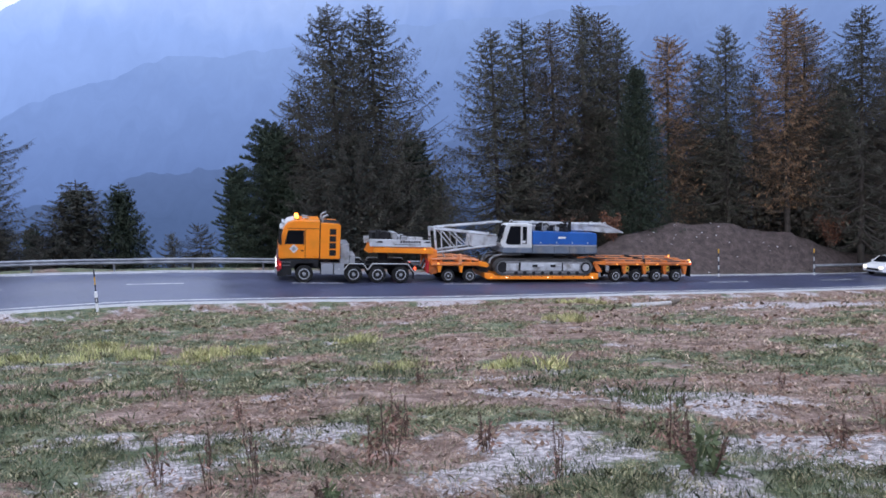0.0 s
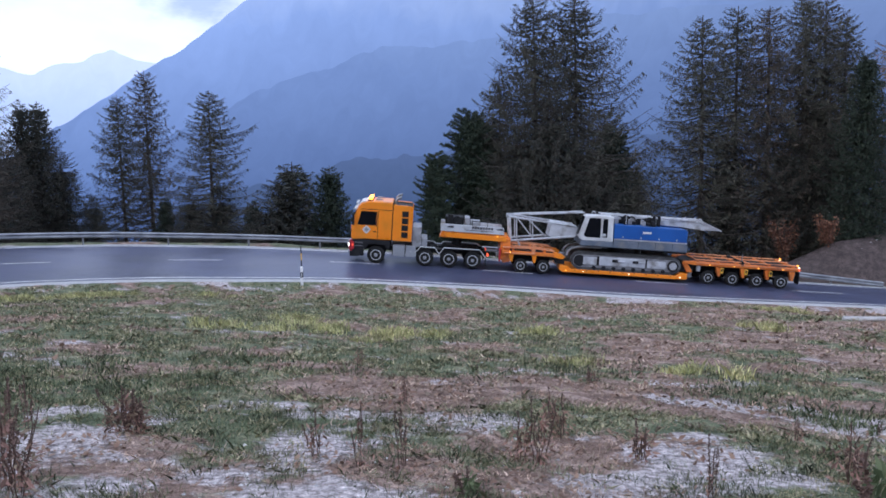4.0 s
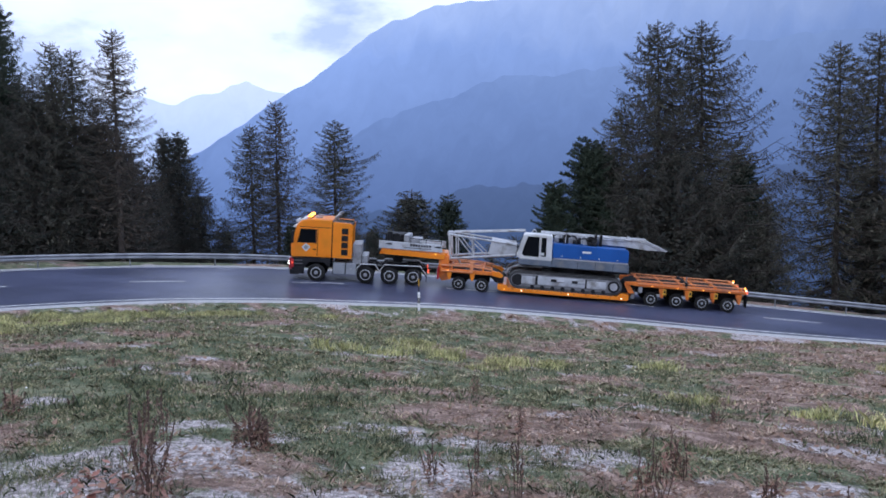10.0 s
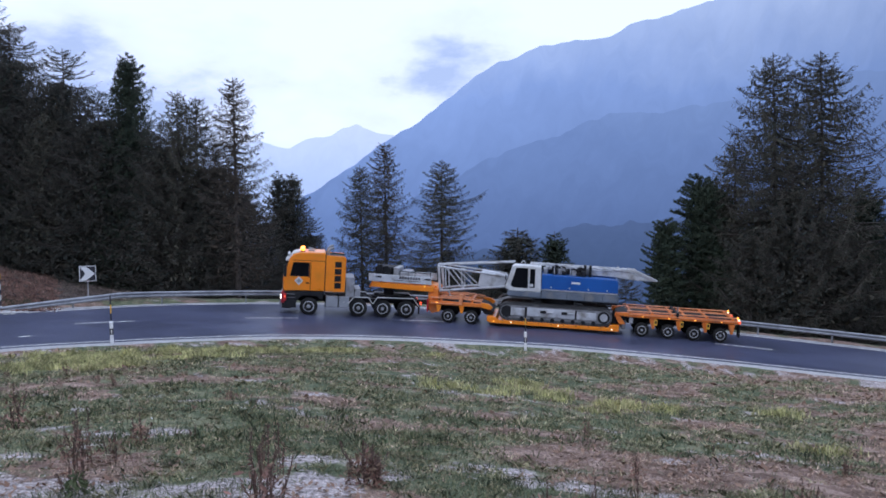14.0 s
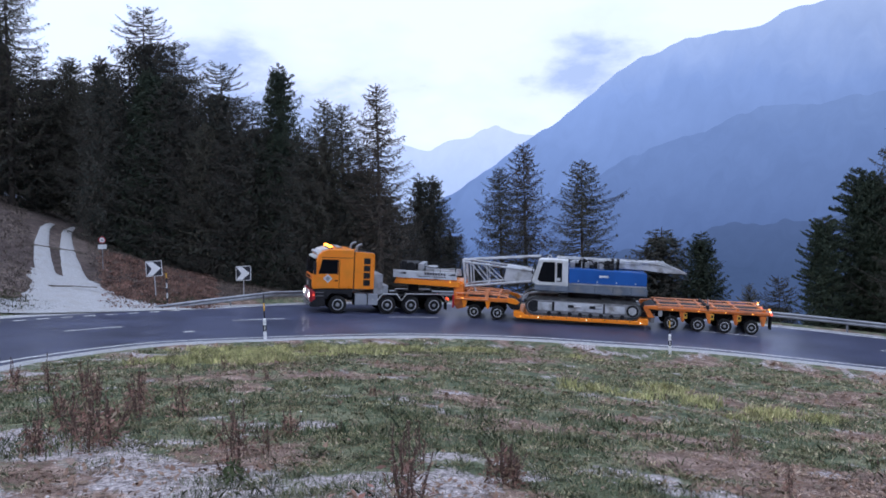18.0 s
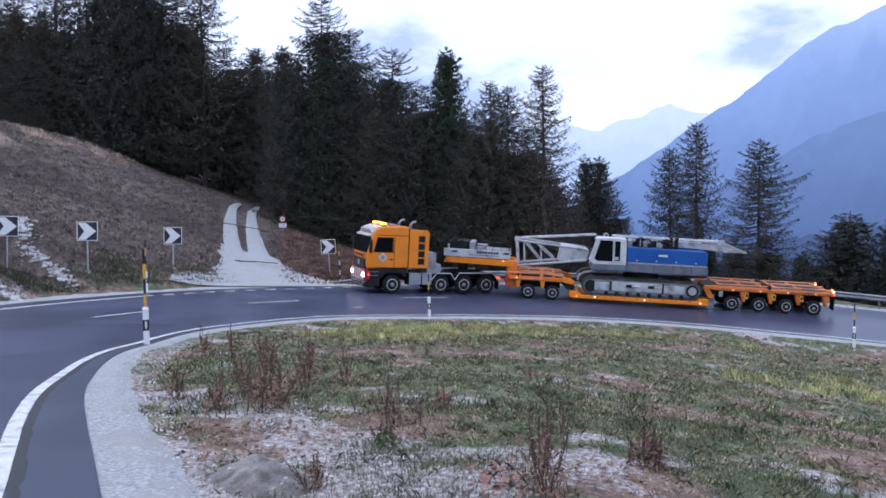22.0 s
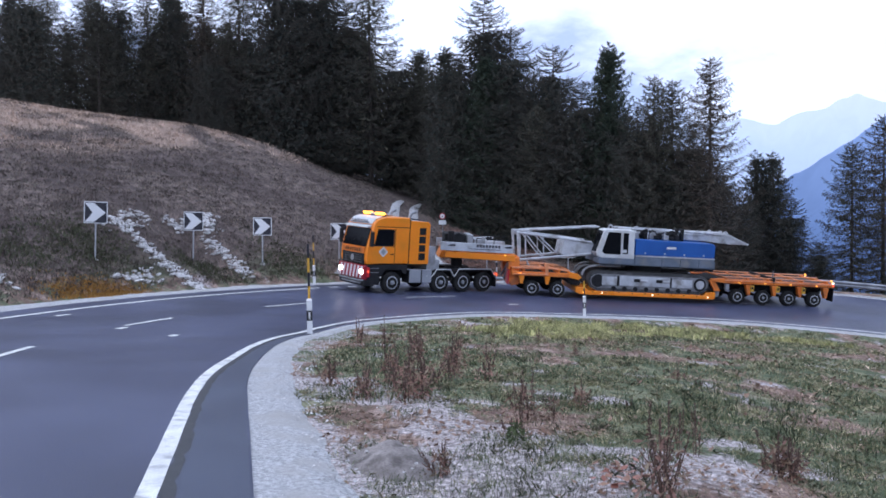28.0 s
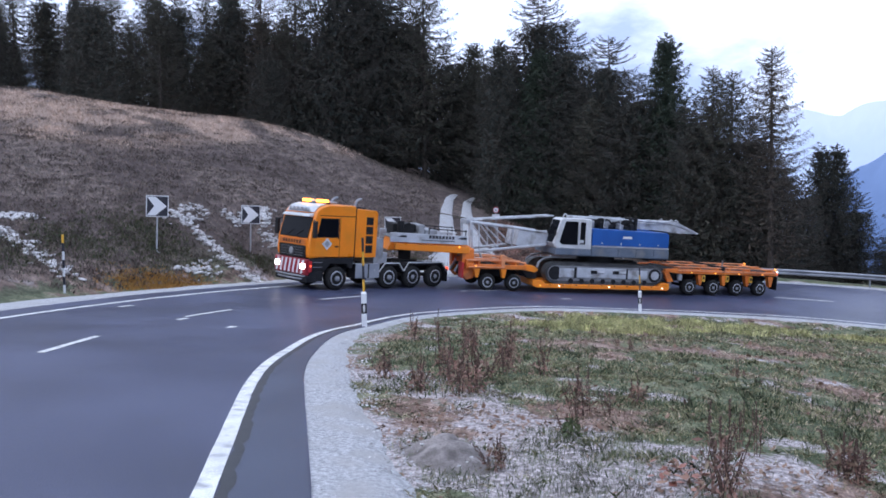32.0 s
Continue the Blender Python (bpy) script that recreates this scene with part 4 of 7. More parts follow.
def box(x0, x1, y0, y1, z0, z1, bevel=0.0, bm=None):
    bm = bm or bmesh.new()
    r = bmesh.ops.create_cube(bm, size=1, matrix=Matrix.Translation(((x0 + x1) / 2, (y0 + y1) / 2, (z0 + z1) / 2)) @ Matrix.Diagonal((abs(x1 - x0), abs(y1 - y0), abs(z1 - z0), 1)))
    if bevel:
        es = list({e for v in r["verts"] for e in v.link_edges})
        bmesh.ops.bevel(bm, geom=es, offset=bevel, segments=2, affect="EDGES", profile=0.5)
    return bm


def prism(points, y0, y1, bevel=0.0, bm=None):
    """A side profile of (x, z) points, extruded from y0 to y1."""
    bm = bm or bmesh.new()
    a = [bm.verts.new((x, y0, z)) for x, z in points]
    b = [bm.verts.new((x, y1, z)) for x, z in points]
    n = len(points)
    fs = [bm.faces.new(a), bm.faces.new(b[::-1])]
    for i in range(n):
        fs.append(bm.faces.new((a[(i + 1) % n], a[i], b[i], b[(i + 1) % n])))
    bmesh.ops.recalc_face_normals(bm, faces=fs)
    if bevel:
        es = list({e for q in fs for e in q.edges})
        bmesh.ops.bevel(bm, geom=es, offset=bevel, segments=2, affect="EDGES", profile=0.5)
    return bm


def rod(p0, p1, r, sides=8, bm=None, r1=None):
    bm = bm or bmesh.new()
    p0, p1 = Vector(p0), Vector(p1)
    d = p1 - p0
    m = Matrix.Translation((p0 + p1) / 2) @ d.to_track_quat("Z", "Y").to_matrix().to_4x4()
    bmesh.ops.create_cone(bm, cap_ends=True, segments=sides, radius1=r, radius2=r if r1 is None else r1, depth=d.length, matrix=m)
    return bm


def lathe(profile, sides=20, bm=None):
    """(radius, y) points turned about the y axis."""
    bm = bm or bmesh.new()
    rings = []
    for r, y in profile:
        rings.append([bm.verts.new((r * math.cos(2 * math.pi * k / sides), y, r * math.sin(2 * math.pi * k / sides))) for k in range(sides)])
    for a, b in zip(rings[:-1], rings[1:]):
        for k in range(sides):
            bm.faces.new((a[k], a[(k + 1) % sides], b[(k + 1) % sides], b[k]))
    bm.faces.new(rings[0][::-1])
    bm.faces.new(rings[-1])
    bmesh.ops.recalc_face_normals(bm, faces=bm.faces)
    return bm


def sweep(points, r, sides=6):
    """A bent round bar through points, as one closed skin."""
    bm = bmesh.new()
    pts = [Vector(p) for p in points]
    rings = []
    for i, p in enumerate(pts):
        d = (pts[min(i + 1, len(pts) - 1)] - pts[max(i - 1, 0)]).normalized()
        a = d.cross(Vector((0, 1, 0)) if abs(d.y) < 0.8 else Vector((1, 0, 0))).normalized()
        b = d.cross(a)
        rings.append([bm.verts.new(p + (a * math.cos(2 * math.pi * k / sides) + b * math.sin(2 * math.pi * k / sides)) * r) for k in range(sides)])
    for u, w in zip(rings[:-1], rings[1:]):
        for k in range(sides):
            bm.faces.new((u[k], u[(k + 1) % sides], w[(k + 1) % sides], w[k]))
    bm.faces.new(rings[0][::-1])
    bm.faces.new(rings[-1])
    bmesh.ops.recalc_face_normals(bm, faces=bm.faces)
    return bm


# ---- road furniture ----
def build_guardrail():
    rail = tagged(new("guardrail"), "galvanised steel guardrail on posts along the outer edge", "guardrail")
    off = lambda s: outer_line(s) + np.interp(s, [35, 37, 40, 57, 70, 98], [1.55, 1.25, 0.6, 0.7, 0.75, 0.7])
    high = lambda s: np.interp(s, [35.0, 40.5, 90, 98], [-0.62, 0.0, 0.0, -0.45])
    section = [(-0.04, 0.42), (0.02, 0.45), (0.05, 0.50), (0.02, 0.555), (-0.03, 0.575), (-0.03, 0.60), (0.02, 0.62), (0.05, 0.675), (0.02, 0.725), (-0.04, 0.75)]
    s = np.arange(35.0, 98.1, 0.5)
    cols = [on_road(s, off(s) - q, 0) + np.stack([0 * s, 0 * s, h + high(s) + 0 * s], -1) for q, h in section]
    back = [on_road(s, off(s) - q + 0.012, 0) + np.stack([0 * s, 0 * s, h + high(s) + 0 * s], -1) for q, h in section[::-1]]
    v = np.stack(cols + back, 1)
    m = v.shape[1]
    f = [[i * m + j, (i + 1) * m + j, (i + 1) * m + (j + 1) % m, i * m + (j + 1) % m] for i in range(len(s) - 1) for j in range(m)]
    beam = new("beam", mesh_of("beam", v.reshape(-1, 3), f, STEEL))
    beam.parent = rail
    shape = None
    for k in np.arange(38.5, 97, 4.0):
        p = on_road(k, float(off(k)) + 0.12)
        if shape is None:
            shape = part("post", box(-0.05, 0.05, -0.03, 0.03, -0.6, 0.72), STEEL, rail)
            ob = shape
        else:
            ob = new("post", shape.data)
            ob.parent = rail
        ob.matrix_basis = pose(p[0], p[1], p[2] + float(high(k)), 0, 0, float(k) * 3)
    far = tagged(new("guardrail"), "galvanised steel guardrail beside the lower road", "guardrail")
    for s0 in np.arange(112, 150, 4.0):
        v, f = [], []
        tube(on_road(s0, 4.4, 0.5), on_road(s0 + 4.0, 4.4, 0.5), 0.13, 0.13, 6, v, f)
        ob = new("beam", mesh_of("beam", v, f, STEEL))
        ob.parent = far
    for s0 in np.arange(112, 150, 4.0):
        p = on_road(s0, 4.5)
        part("post", box(p[0] - 0.05, p[0] + 0.05, p[1] - 0.03, p[1] + 0.03, p[2] - 0.5, p[2] + 0.6), STEEL, far)


def marker_post(x, y, z, pole=0.0, rings=3, banded=False, turn=0):
    """A white delineator with a black band; pole adds the tall snow stake with dark and yellow rings."""
    top = tagged(new("delineator_post", None), "black and white delineator post with tall snow stake" if pole else "white roadside delineator post with black band", "road post")
    top.matrix_basis = pose(x, y, z, random.uniform(-1, 1), random.uniform(-1.2, 1.2), turn)
    if banded:
        h = pole
        n = 7
        for k in range(n):
            part("ring", rod((0, 0, h * k / n), (0, 0, h * (k + 1) / n), 0.04, 8), BLACK if k % 2 else (WHITE if k < 5 else YELLOW), top)
        part("foot", rod((0, 0, -0.3), (0, 0, 0.0), 0.035, 8), DARK, top)
        return
    sec = [(-0.068, -0.035), (0.068, -0.035), (0.068, 0.025), (0.0, 0.06), (-0.068, 0.025)]
    def slab(z0, z1, grow=0.0, slope=0.0):
        bm = bmesh.new()
        a = [bm.verts.new((x * (1 + grow), y * (1 + grow), z0)) for x, y in sec]
        b = [bm.verts.new((x * (1 + grow), y * (1 + grow), z1 + slope * y)) for x, y in sec]
        bm.faces.new(a[::-1])
        bm.faces.new(b)
        for i in range(5):
            bm.faces.new((a[i], a[(i + 1) % 5], b[(i + 1) % 5], b[i]))
        return bm
    part("body", slab(-0.3, 0.95, 0, 0.6), SIGNWHITE, top)
    part("band", slab(0.42, 0.68, 0.06), BLACK, top)
    part("reflector", box(-0.022, 0.022, -0.043, -0.038, 0.46, 0.64), LINE, top)
    if pole:
        part("stake", rod((0, 0.07, 0.0), (0, 0.07, 0.93), 0.030, 8), BLACK, top)
        n = max(3, round((pole - 0.93) / 0.35))
        for k in range(n):
            part("stake_ring", rod((0, 0.07, 0.93 + (pole - 0.93) * k / n), (0, 0.07, 0.93 + (pole - 0.93) * (k + 1) / n), 0.030, 8), BLACK if (n - k) % 2 else YELLOW, top)


def chevron_sign(x, y, z, face, width=1.0, pole=1.1):
    """A square black board with one white chevron on a steel pole; face is the bearing it looks to."""
    top = tagged(new("chevron_sign"), "square black bend marker with white chevron on a steel pole", "road sign", "bend markers on the bank")
    top.matrix_basis = pose(x, y, z, random.uniform(-2, 2), random.uniform(-2.5, 2.5), face)
    part("pole", rod((0, 0.04, -0.4), (0, 0.04, pole + 0.7), 0.035, 10), ALU, top)
    part("footing", rod((0, 0.04, -0.25), (0, 0.04, 0.03), 0.13, 10), STONE, top)
    w = width / 2
    part("border", box(-w, w, -0.012, 0.012, pole, pole + width, 0.006), SIGNWHITE, top)
    part("board", box(-w + 0.035, w - 0.035, -0.018, -0.013, pole + 0.035, pole + width - 0.035), BLACK, top)
    c = pole + w
    pts = [(-w + 0.04, c + w - 0.06), (-w + 0.42 * width, c + w - 0.06), (w - 0.07, c), (-w + 0.42 * width, c - w + 0.06), (-w + 0.04, c - w + 0.06), (-w + 0.36 * width, c)]
    part("chevron", prism(pts, -0.024, -0.019), SIGNWHITE, top)


def build_furniture():
    build_guardrail()
    for x, y, pole in ((-16.55, 37.4, 2.0), (-28.07, 21.97, 2.0), (-18.89, 6.44, 2.35)):
        marker_post(x, y, gz(x, y) - 0.02, pole=pole, turn=-math.degrees(math.atan2(x, y)))
    x, y, z = on_road(np.array([26.2]), outer_line(np.array([26.2])) + 1.5)[0]
    marker_post(float(x), float(y), max(float(z), gz(float(x), float(y))) - 0.02, pole=2.5, turn=-math.degrees(math.atan2(x, y)))
    for x, y, h in ((-29.5, -0.74, 2.0), (-40.63, 25.05, 1.95), (18.8, 56.1, 2.0), (26.7, 58.8, 2.0)):
        marker_post(x, y, gz(x, y), pole=h, banded=True)
    for x, y, w, tall in ((-36.56, 2.75, 0.92, 1.55), (-40.3, 7.45, 0.92, 1.5), (-40.29, 10.89, 0.92, 1.45), (-42.3, 15.75, 0.92, 1.25), (-43.9, 26.3, 0.92, 1.25), (-42.1, 31.3, 0.92, 1.05)):
        chevron_sign(x, y, gz(x, y), -math.degrees(math.atan2(x, y)), w, tall)
    # ban sign beside the track
    x, y = -51.5, 27.05
    z = gz(x, y)
    top = tagged(new("round_sign"), "small round red-rimmed sign with a white plate below", "road sign")
    top.matrix_basis = pose(x, y, z, 0, 0, -math.degrees(math.atan2(x, y)))
    part("pole", rod((0, 0.03, -0.4), (0, 0.03, 2.2), 0.03, 8), STEEL, top)
    part("rim", rod((0, 0.012, 2.05), (0, -0.012, 2.05), 0.23, 24), RED_DARK, top)
    part("disc", rod((0, -0.013, 2.05), (0, -0.02, 2.05), 0.165, 24), WHITE, top)
    part("sign_mark", rod((0, -0.021, 2.03), (0, -0.026, 2.03), 0.085, 3), BLACK, top)
    part("plate", box(-0.27, 0.27, -0.012, 0.012, 1.45, 1.75), WHITE, top)


build_furniture()


def ground_strip(name, line, widths, lift, mat, label, category, ragged=0.08, seed=3):
    """A strip laid on the ground along plan points."""
    rg = np.random.RandomState(seed)
    pts = np.array(line, float)
    d = np.r_[0, np.cumsum(np.hypot(*np.diff(pts, axis=0).T))]
    t = np.arange(0, d[-1], 0.4)
    c = np.stack([np.interp(t, d, pts[:, 0]), np.interp(t, d, pts[:, 1])], -1)
    k = np.gradient(c, axis=0)
    k /= np.linalg.norm(k, axis=1)[:, None]
    w = np.interp(t, d, widths)
    soft = lambda q: np.convolve(np.pad(q, 4, mode="edge"), np.full(9, 1 / 9), "valid")
    w, c = soft(w), np.stack([soft(c[:, 0]), soft(c[:, 1])], -1)
    cols = []
    for u in np.linspace(-0.5, 0.5, 9):
        e = w * u + (rg.uniform(-ragged, ragged, len(t)) if abs(u) == 0.5 else 0)
        x, y = c[:, 0] - k[:, 1] * e, c[:, 1] + k[:, 0] * e
        cols.append(np.stack([x, y, ground_z(x, y) + lift - (0.05 if abs(u) == 0.5 else 0)], -1))
    v = np.stack(cols, 1)
    m = 9
    f = [[i * m + j, (i + 1) * m + j, (i + 1) * m + j + 1, i * m + j + 1] for i in range(len(t) - 1) for j in range(m - 1)]
    tagged(new(name, mesh_of(name, v.reshape(-1, 3), f, mat)), label, category, kind="structure")


def build_track():
    def at(az, d):
        return (0.3 + d * math.sin(radians(az)), d * math.cos(radians(az)))
    ground_strip("gravel_track_mouth", [(-39.2, 20.8), (-40.2, 21.0), (-41.5, 21.3), (-43.5, 21.6), (-46.0, 22.1), (-49.5, 23.4)], [13.6, 11.0, 7.8, 5.2, 4.0, 3.5], 0.10, GRAVEL, "pale gravel mouth of a forest track", "gravel track", 0.25)
    ground_strip("gravel_rut_1", [at(-65.3, 50), at(-65.9, 56), at(-65.95, 62), at(-65.7, 70), at(-65.2, 74)], [1.5, 1.1, 0.85, 0.6, 0.3], 0.12, GRAVEL, "pale wheel rut of a forest track", "gravel track", 0.03, 4)
    ground_strip("gravel_rut_2", [at(-63.4, 50), at(-64.2, 56), at(-64.5, 62), at(-64.5, 71), at(-64.0, 77)], [1.8, 1.3, 0.95, 0.65, 0.3], 0.12, GRAVEL, "pale wheel rut of a forest track", "gravel track", 0.03, 5)
    # timber drains across the track
    for az0, az1, d0, d1 in ((-66.5, -63.6, 60.0, 63.0), (-65.6, -62.9, 49.8, 51.8)):
        a, b = at(az0, d0), at(az1, d1)
        n = int(math.dist(a, b) / 0.4)
        pts = [(a[0] + (b[0] - a[0]) * i / n, a[1] + (b[1] - a[1]) * i / n) for i in range(n + 1)]
        bm = bmesh.new()
        rings = [[bm.verts.new((x + ox, y + oy, gz(x, y) + oz)) for ox, oy, oz in ((-0.04, -0.07, 0.0), (-0.03, -0.05, 0.16), (0.03, 0.05, 0.16), (0.04, 0.07, 0.0))] for x, y in pts]
        for r, q in zip(rings[:-1], rings[1:]):
            for i in range(3):
                bm.faces.new((r[i], r[i + 1], q[i + 1], q[i]))
        me = bpy.data.meshes.new("track_drain")
        bm.to_mesh(me)
        bm.free()
        me.materials.append(WOOD)
        tagged(new("track_drain", me), "dark timber drain laid across the gravel track", "drain")


build_track()


def stone_shape(seed):
    rg = random.Random(seed)
    bm = bmesh.new()
    bmesh.ops.create_icosphere(bm, subdivisions=1, radius=0.5)
    for v in bm.verts:
        v.co *= rg.uniform(0.75, 1.2)
        v.co.z *= 0.65
    me = bpy.data.meshes.new("stone")
    bm.to_mesh(me)
    bm.free()
    me.materials.append(STONE)
    return me


def build_stones():
    rg = random.Random(21)
    shapes = [stone_shape(k) for k in range(6)]
    heap = tagged(new("heap_stones"), "small pale stones strewn over the earth heap", "stones")
    for _ in range(45):
        x, y = rg.gauss(21, 4.5), rg.gauss(61.2, 1.1)
        k = rg.uniform(0.05, 0.15)
        ob = new("stone", rg.choice(shapes))
        ob.parent = heap
        ob.matrix_basis = pose(x, y, gz(x, y) + k * 0.15, rg.uniform(-20, 20), rg.uniform(-20, 20), rg.uniform(0, 360)) @ Matrix.Diagonal((k * 1.2, k, k * 0.8, 1))
    runs = [([(-39.7, 3.2), (-39.6, 4.2), (-38.8, 4.9), (-37.8, 5.8), (-37.2, 6.8), (-36.4, 6.9)], 0.65, 260), ([(-42.6, 5.4), (-39.8, 4.4)], 0.8, 70), ([(-42.4, 6.7), (-42.3, 7.7), (-42.6, 8.2), (-41.3, 8.4), (-40.5, 9.0), (-39.2, 10.1)], 0.6, 230), ([(-43.8, 8.9), (-41.7, 8.4)], 0.8, 50),
            ([(-37.2, -3.3), (-37.9, -2.1)], 0.7, 60), ([(-36.2, -3.4), (-33.7, -2.2), (-32.2, -1.3), (-31.5, -0.6)], 0.8, 140), ([(-35.4, 3.5), (-36.3, 5.1)], 0.6, 60)]
    for line, width, count in runs:
        top = tagged(new("stone_drain"), "run of pale rough stones down the bank", "stones")
        p = np.array(line)
        d = np.r_[0, np.cumsum(np.hypot(*np.diff(p, axis=0).T))]
        for _ in range(count):
            t = rg.uniform(0, d[-1])
            x = np.interp(t, d, p[:, 0]) + rg.gauss(0, width / 3)
            y = np.interp(t, d, p[:, 1]) + rg.gauss(0, width / 3)
            k = rg.uniform(0.12, 0.34)
            ob = new("stone", rg.choice(shapes))
            ob.parent = top
            ob.matrix_basis = pose(x, y, gz(x, y) + k * 0.12, rg.uniform(-20, 20), rg.uniform(-20, 20), rg.uniform(0, 360)) @ Matrix.Diagonal((k * rg.uniform(0.8, 1.5), k, k * 0.8, 1))


build_stones()


def build_log():
    x, y = 7.4, 29.1
    top = tagged(new("pale_log"), "bleached barkless log lying in the meadow", "log")
    top.matrix_basis = pose(x, y, gz(x, y) + 0.07, 0, 0, 4)
    part("stem", rod((-0.8, 0, 0), (0.65, 0.03, 0.02), 0.10, 12, r1=0.07), STONE, top)
    part("stump_end", rod((0.65, 0.03, 0.02), (0.95, 0.0, 0.10), 0.13, 9, r1=0.06), WOOD, top)
    part("stub", rod((-0.2, 0, 0.05), (-0.1, 0.1, 0.25), 0.03, 6), WOOD, top)


build_log()


# ---- the heavy haulage combination ----
def wheel_pair(parent, name, x, y, z, radius, width, hub, twin=False):
    """A wheel at the left (y > 0) or right side: tyre, with rim and hub parts."""
    sg = 1 if y > 0 else -1
    w = width / 2
    prof = [(radius * 0.56, -w), (radius * 0.86, -w), (radius * 0.97, -w * 0.8), (radius, -w * 0.45), (radius, w * 0.45), (radius * 0.97, w * 0.8), (radius * 0.86, w), (radius * 0.56, w)]
    ob = part(name, lathe(prof, 28), RUBBER, parent, smooth_shade=True)
    ob.matrix_basis = pose(x, y, z)
    o = sg * w
    deep = -0.09 if not hub else -0.02
    part("rim", lathe([(radius * 0.60, o * 0.96), (radius * 0.61, o * 1.02), (radius * 0.52, o * 1.02), (radius * 0.50, o * 0.94)], 24), ALU, ob, smooth_shade=True)
    part("wheel_disc", lathe([(radius * 0.50, o * 0.93), (radius * 0.44, o + sg * deep), (radius * 0.24, o + sg * deep)], 24), RIM, ob, smooth_shade=True)
    part("hub", lathe([(radius * 0.22, o + sg * deep), (radius * 0.20, o + sg * (deep + 0.09)), (radius * 0.10, o + sg * (deep + 0.12))], 14), GREY, ob)
    for k in range(8):
        a = 2 * math.pi * k / 8
        r = radius * 0.39
        part("wheel_hole", rod((r * math.cos(a), o + sg * deep, r * math.sin(a)), (r * math.cos(a), o + sg * (deep + 0.012), r * math.sin(a)), radius * 0.055, 6), DARK, ob)
    return ob


def build_truck():
    t = tagged(new("heavy_haulage_tractor"), "orange four-axle heavy haulage tractor with tall sleeper cab", "truck")
    # frame
    for y in (-0.42, 0.34):
        part("chassis_rail", box(-6.55, 1.1, y, y + 0.08, 0.72, 1.02, 0.01), DARK, t)
    for x in (-0.9, -3.7, -5.05, -6.5):
        part("cross_member", box(x, x + 0.12, -0.4, 0.4, 0.74, 0.98), DARK, t)
    # cab shell
    shell = [(1.44, 1.38), (1.50, 1.60), (1.47, 2.18), (1.24, 3.10), (1.14, 3.36), (0.94, 3.54), (0.55, 3.66), (-0.86, 3.67), (-0.86, 1.42), (0.62, 1.42)]
    part("cab", prism(shell, -1.24, 1.24, 0.07), ORANGE, t)
    part("cab_underbody", prism([(1.40, 0.62), (1.42, 1.37), (0.62, 1.41), (0.60, 1.20), (0.80, 0.62)], -1.2, 1.2, 0.03), DARK, t)
    part("cab_floor", box(-0.84, 0.6, -1.05, 1.05, 1.16, 1.41, 0.02), DARK, t)
    part("roof_visor", prism([(1.24, 3.10), (1.44, 3.12), (1.38, 3.21), (1.16, 3.26)], -1.05, 1.05, 0.02), WHITE, t)
    part("roof_front", prism([(1.17, 3.30), (0.97, 3.53), (0.58, 3.665), (0.62, 3.685), (1.02, 3.56), (1.22, 3.30)], -1.05, 1.05, 0.01), WHITE, t, "pale roof front above the windscreen")
    part("windscreen", prism([(1.475, 2.22), (1.50, 2.22), (1.285, 3.08), (1.25, 3.08)], -1.08, 1.08, 0.006), GLASS, t)
    for y in (-0.55, 0.15):
        part("wiper", rod((1.51, y, 2.26), (1.44, y + 0.5, 2.52), 0.012, 5), DARK, t)
    part("name_panel", prism([(1.50, 1.93), (1.535, 1.93), (1.525, 2.16), (1.48, 2.16)], -1.0, 1.0, 0.005), ORANGE_DULL, t)
    for k in range(7):
        part("writing_bar", box(1.53, 1.541, -0.72 + k * 0.21, -0.60 + k * 0.21, 1.97, 2.11), DARK, t)
    part("grille", prism([(1.45, 1.38), (1.52, 1.38), (1.545, 1.89), (1.49, 1.89)], -1.0, 1.0, 0.02), DARK, t)
    for k in range(4):
        part("grille_slat", box(1.525, 1.55, -0.85, 0.85, 1.46 + k * 0.11, 1.475 + k * 0.11), RIM, t)
    part("badge", rod((1.54, 0, 1.64), (1.575, 0, 1.64), 0.14, 20), ALU, t)
    # bumper with warning stripes
    part("bumper", prism([(1.40, 0.68), (1.55, 0.66), (1.60, 0.80), (1.58, 1.33), (1.40, 1.35)], -1.22, 1.22, 0.04), RED_DARK, t)
    for k in range(7):
        bm = bmesh.new()
        y = -1.10 + k * 0.32
        q = [bm.verts.new((x + d, y + dy, z)) for d in (0.0, 0.03) for dy, z, x in ((0.0, 0.72, 1.575), (0.13, 0.72, 1.575), (0.25, 1.30, 1.575), (0.12, 1.30, 1.575))]
        for fc in ((0, 1, 2, 3), (7, 6, 5, 4), (0, 4, 5, 1), (1, 5, 6, 2), (2, 6, 7, 3), (3, 7, 4, 0)):
            bm.faces.new([q[i] for i in fc])
        bmesh.ops.recalc_face_normals(bm, faces=bm.faces)
        part("stripe", bm, SIGNWHITE, t)
    for z, w in ((0.62, 1.12), (0.50, 0.95)):
        part("bull_bar", sweep([(1.40, -w, z), (1.62, -w + 0.12, z), (1.68, 0, z), (1.62, w - 0.12, z), (1.40, w, z)], 0.04, 8), STEEL, t)
    part("bumper_lip", box(1.0, 1.54, -1.2, 1.2, 0.36, 0.655, 0.04), DARK, t)
    for y in (-0.98, 0.98):
        part("headlight", box(1.54, 1.63, y - 0.17, y + 0.17, 0.92, 1.14, 0.03), HEADLAMP, t)
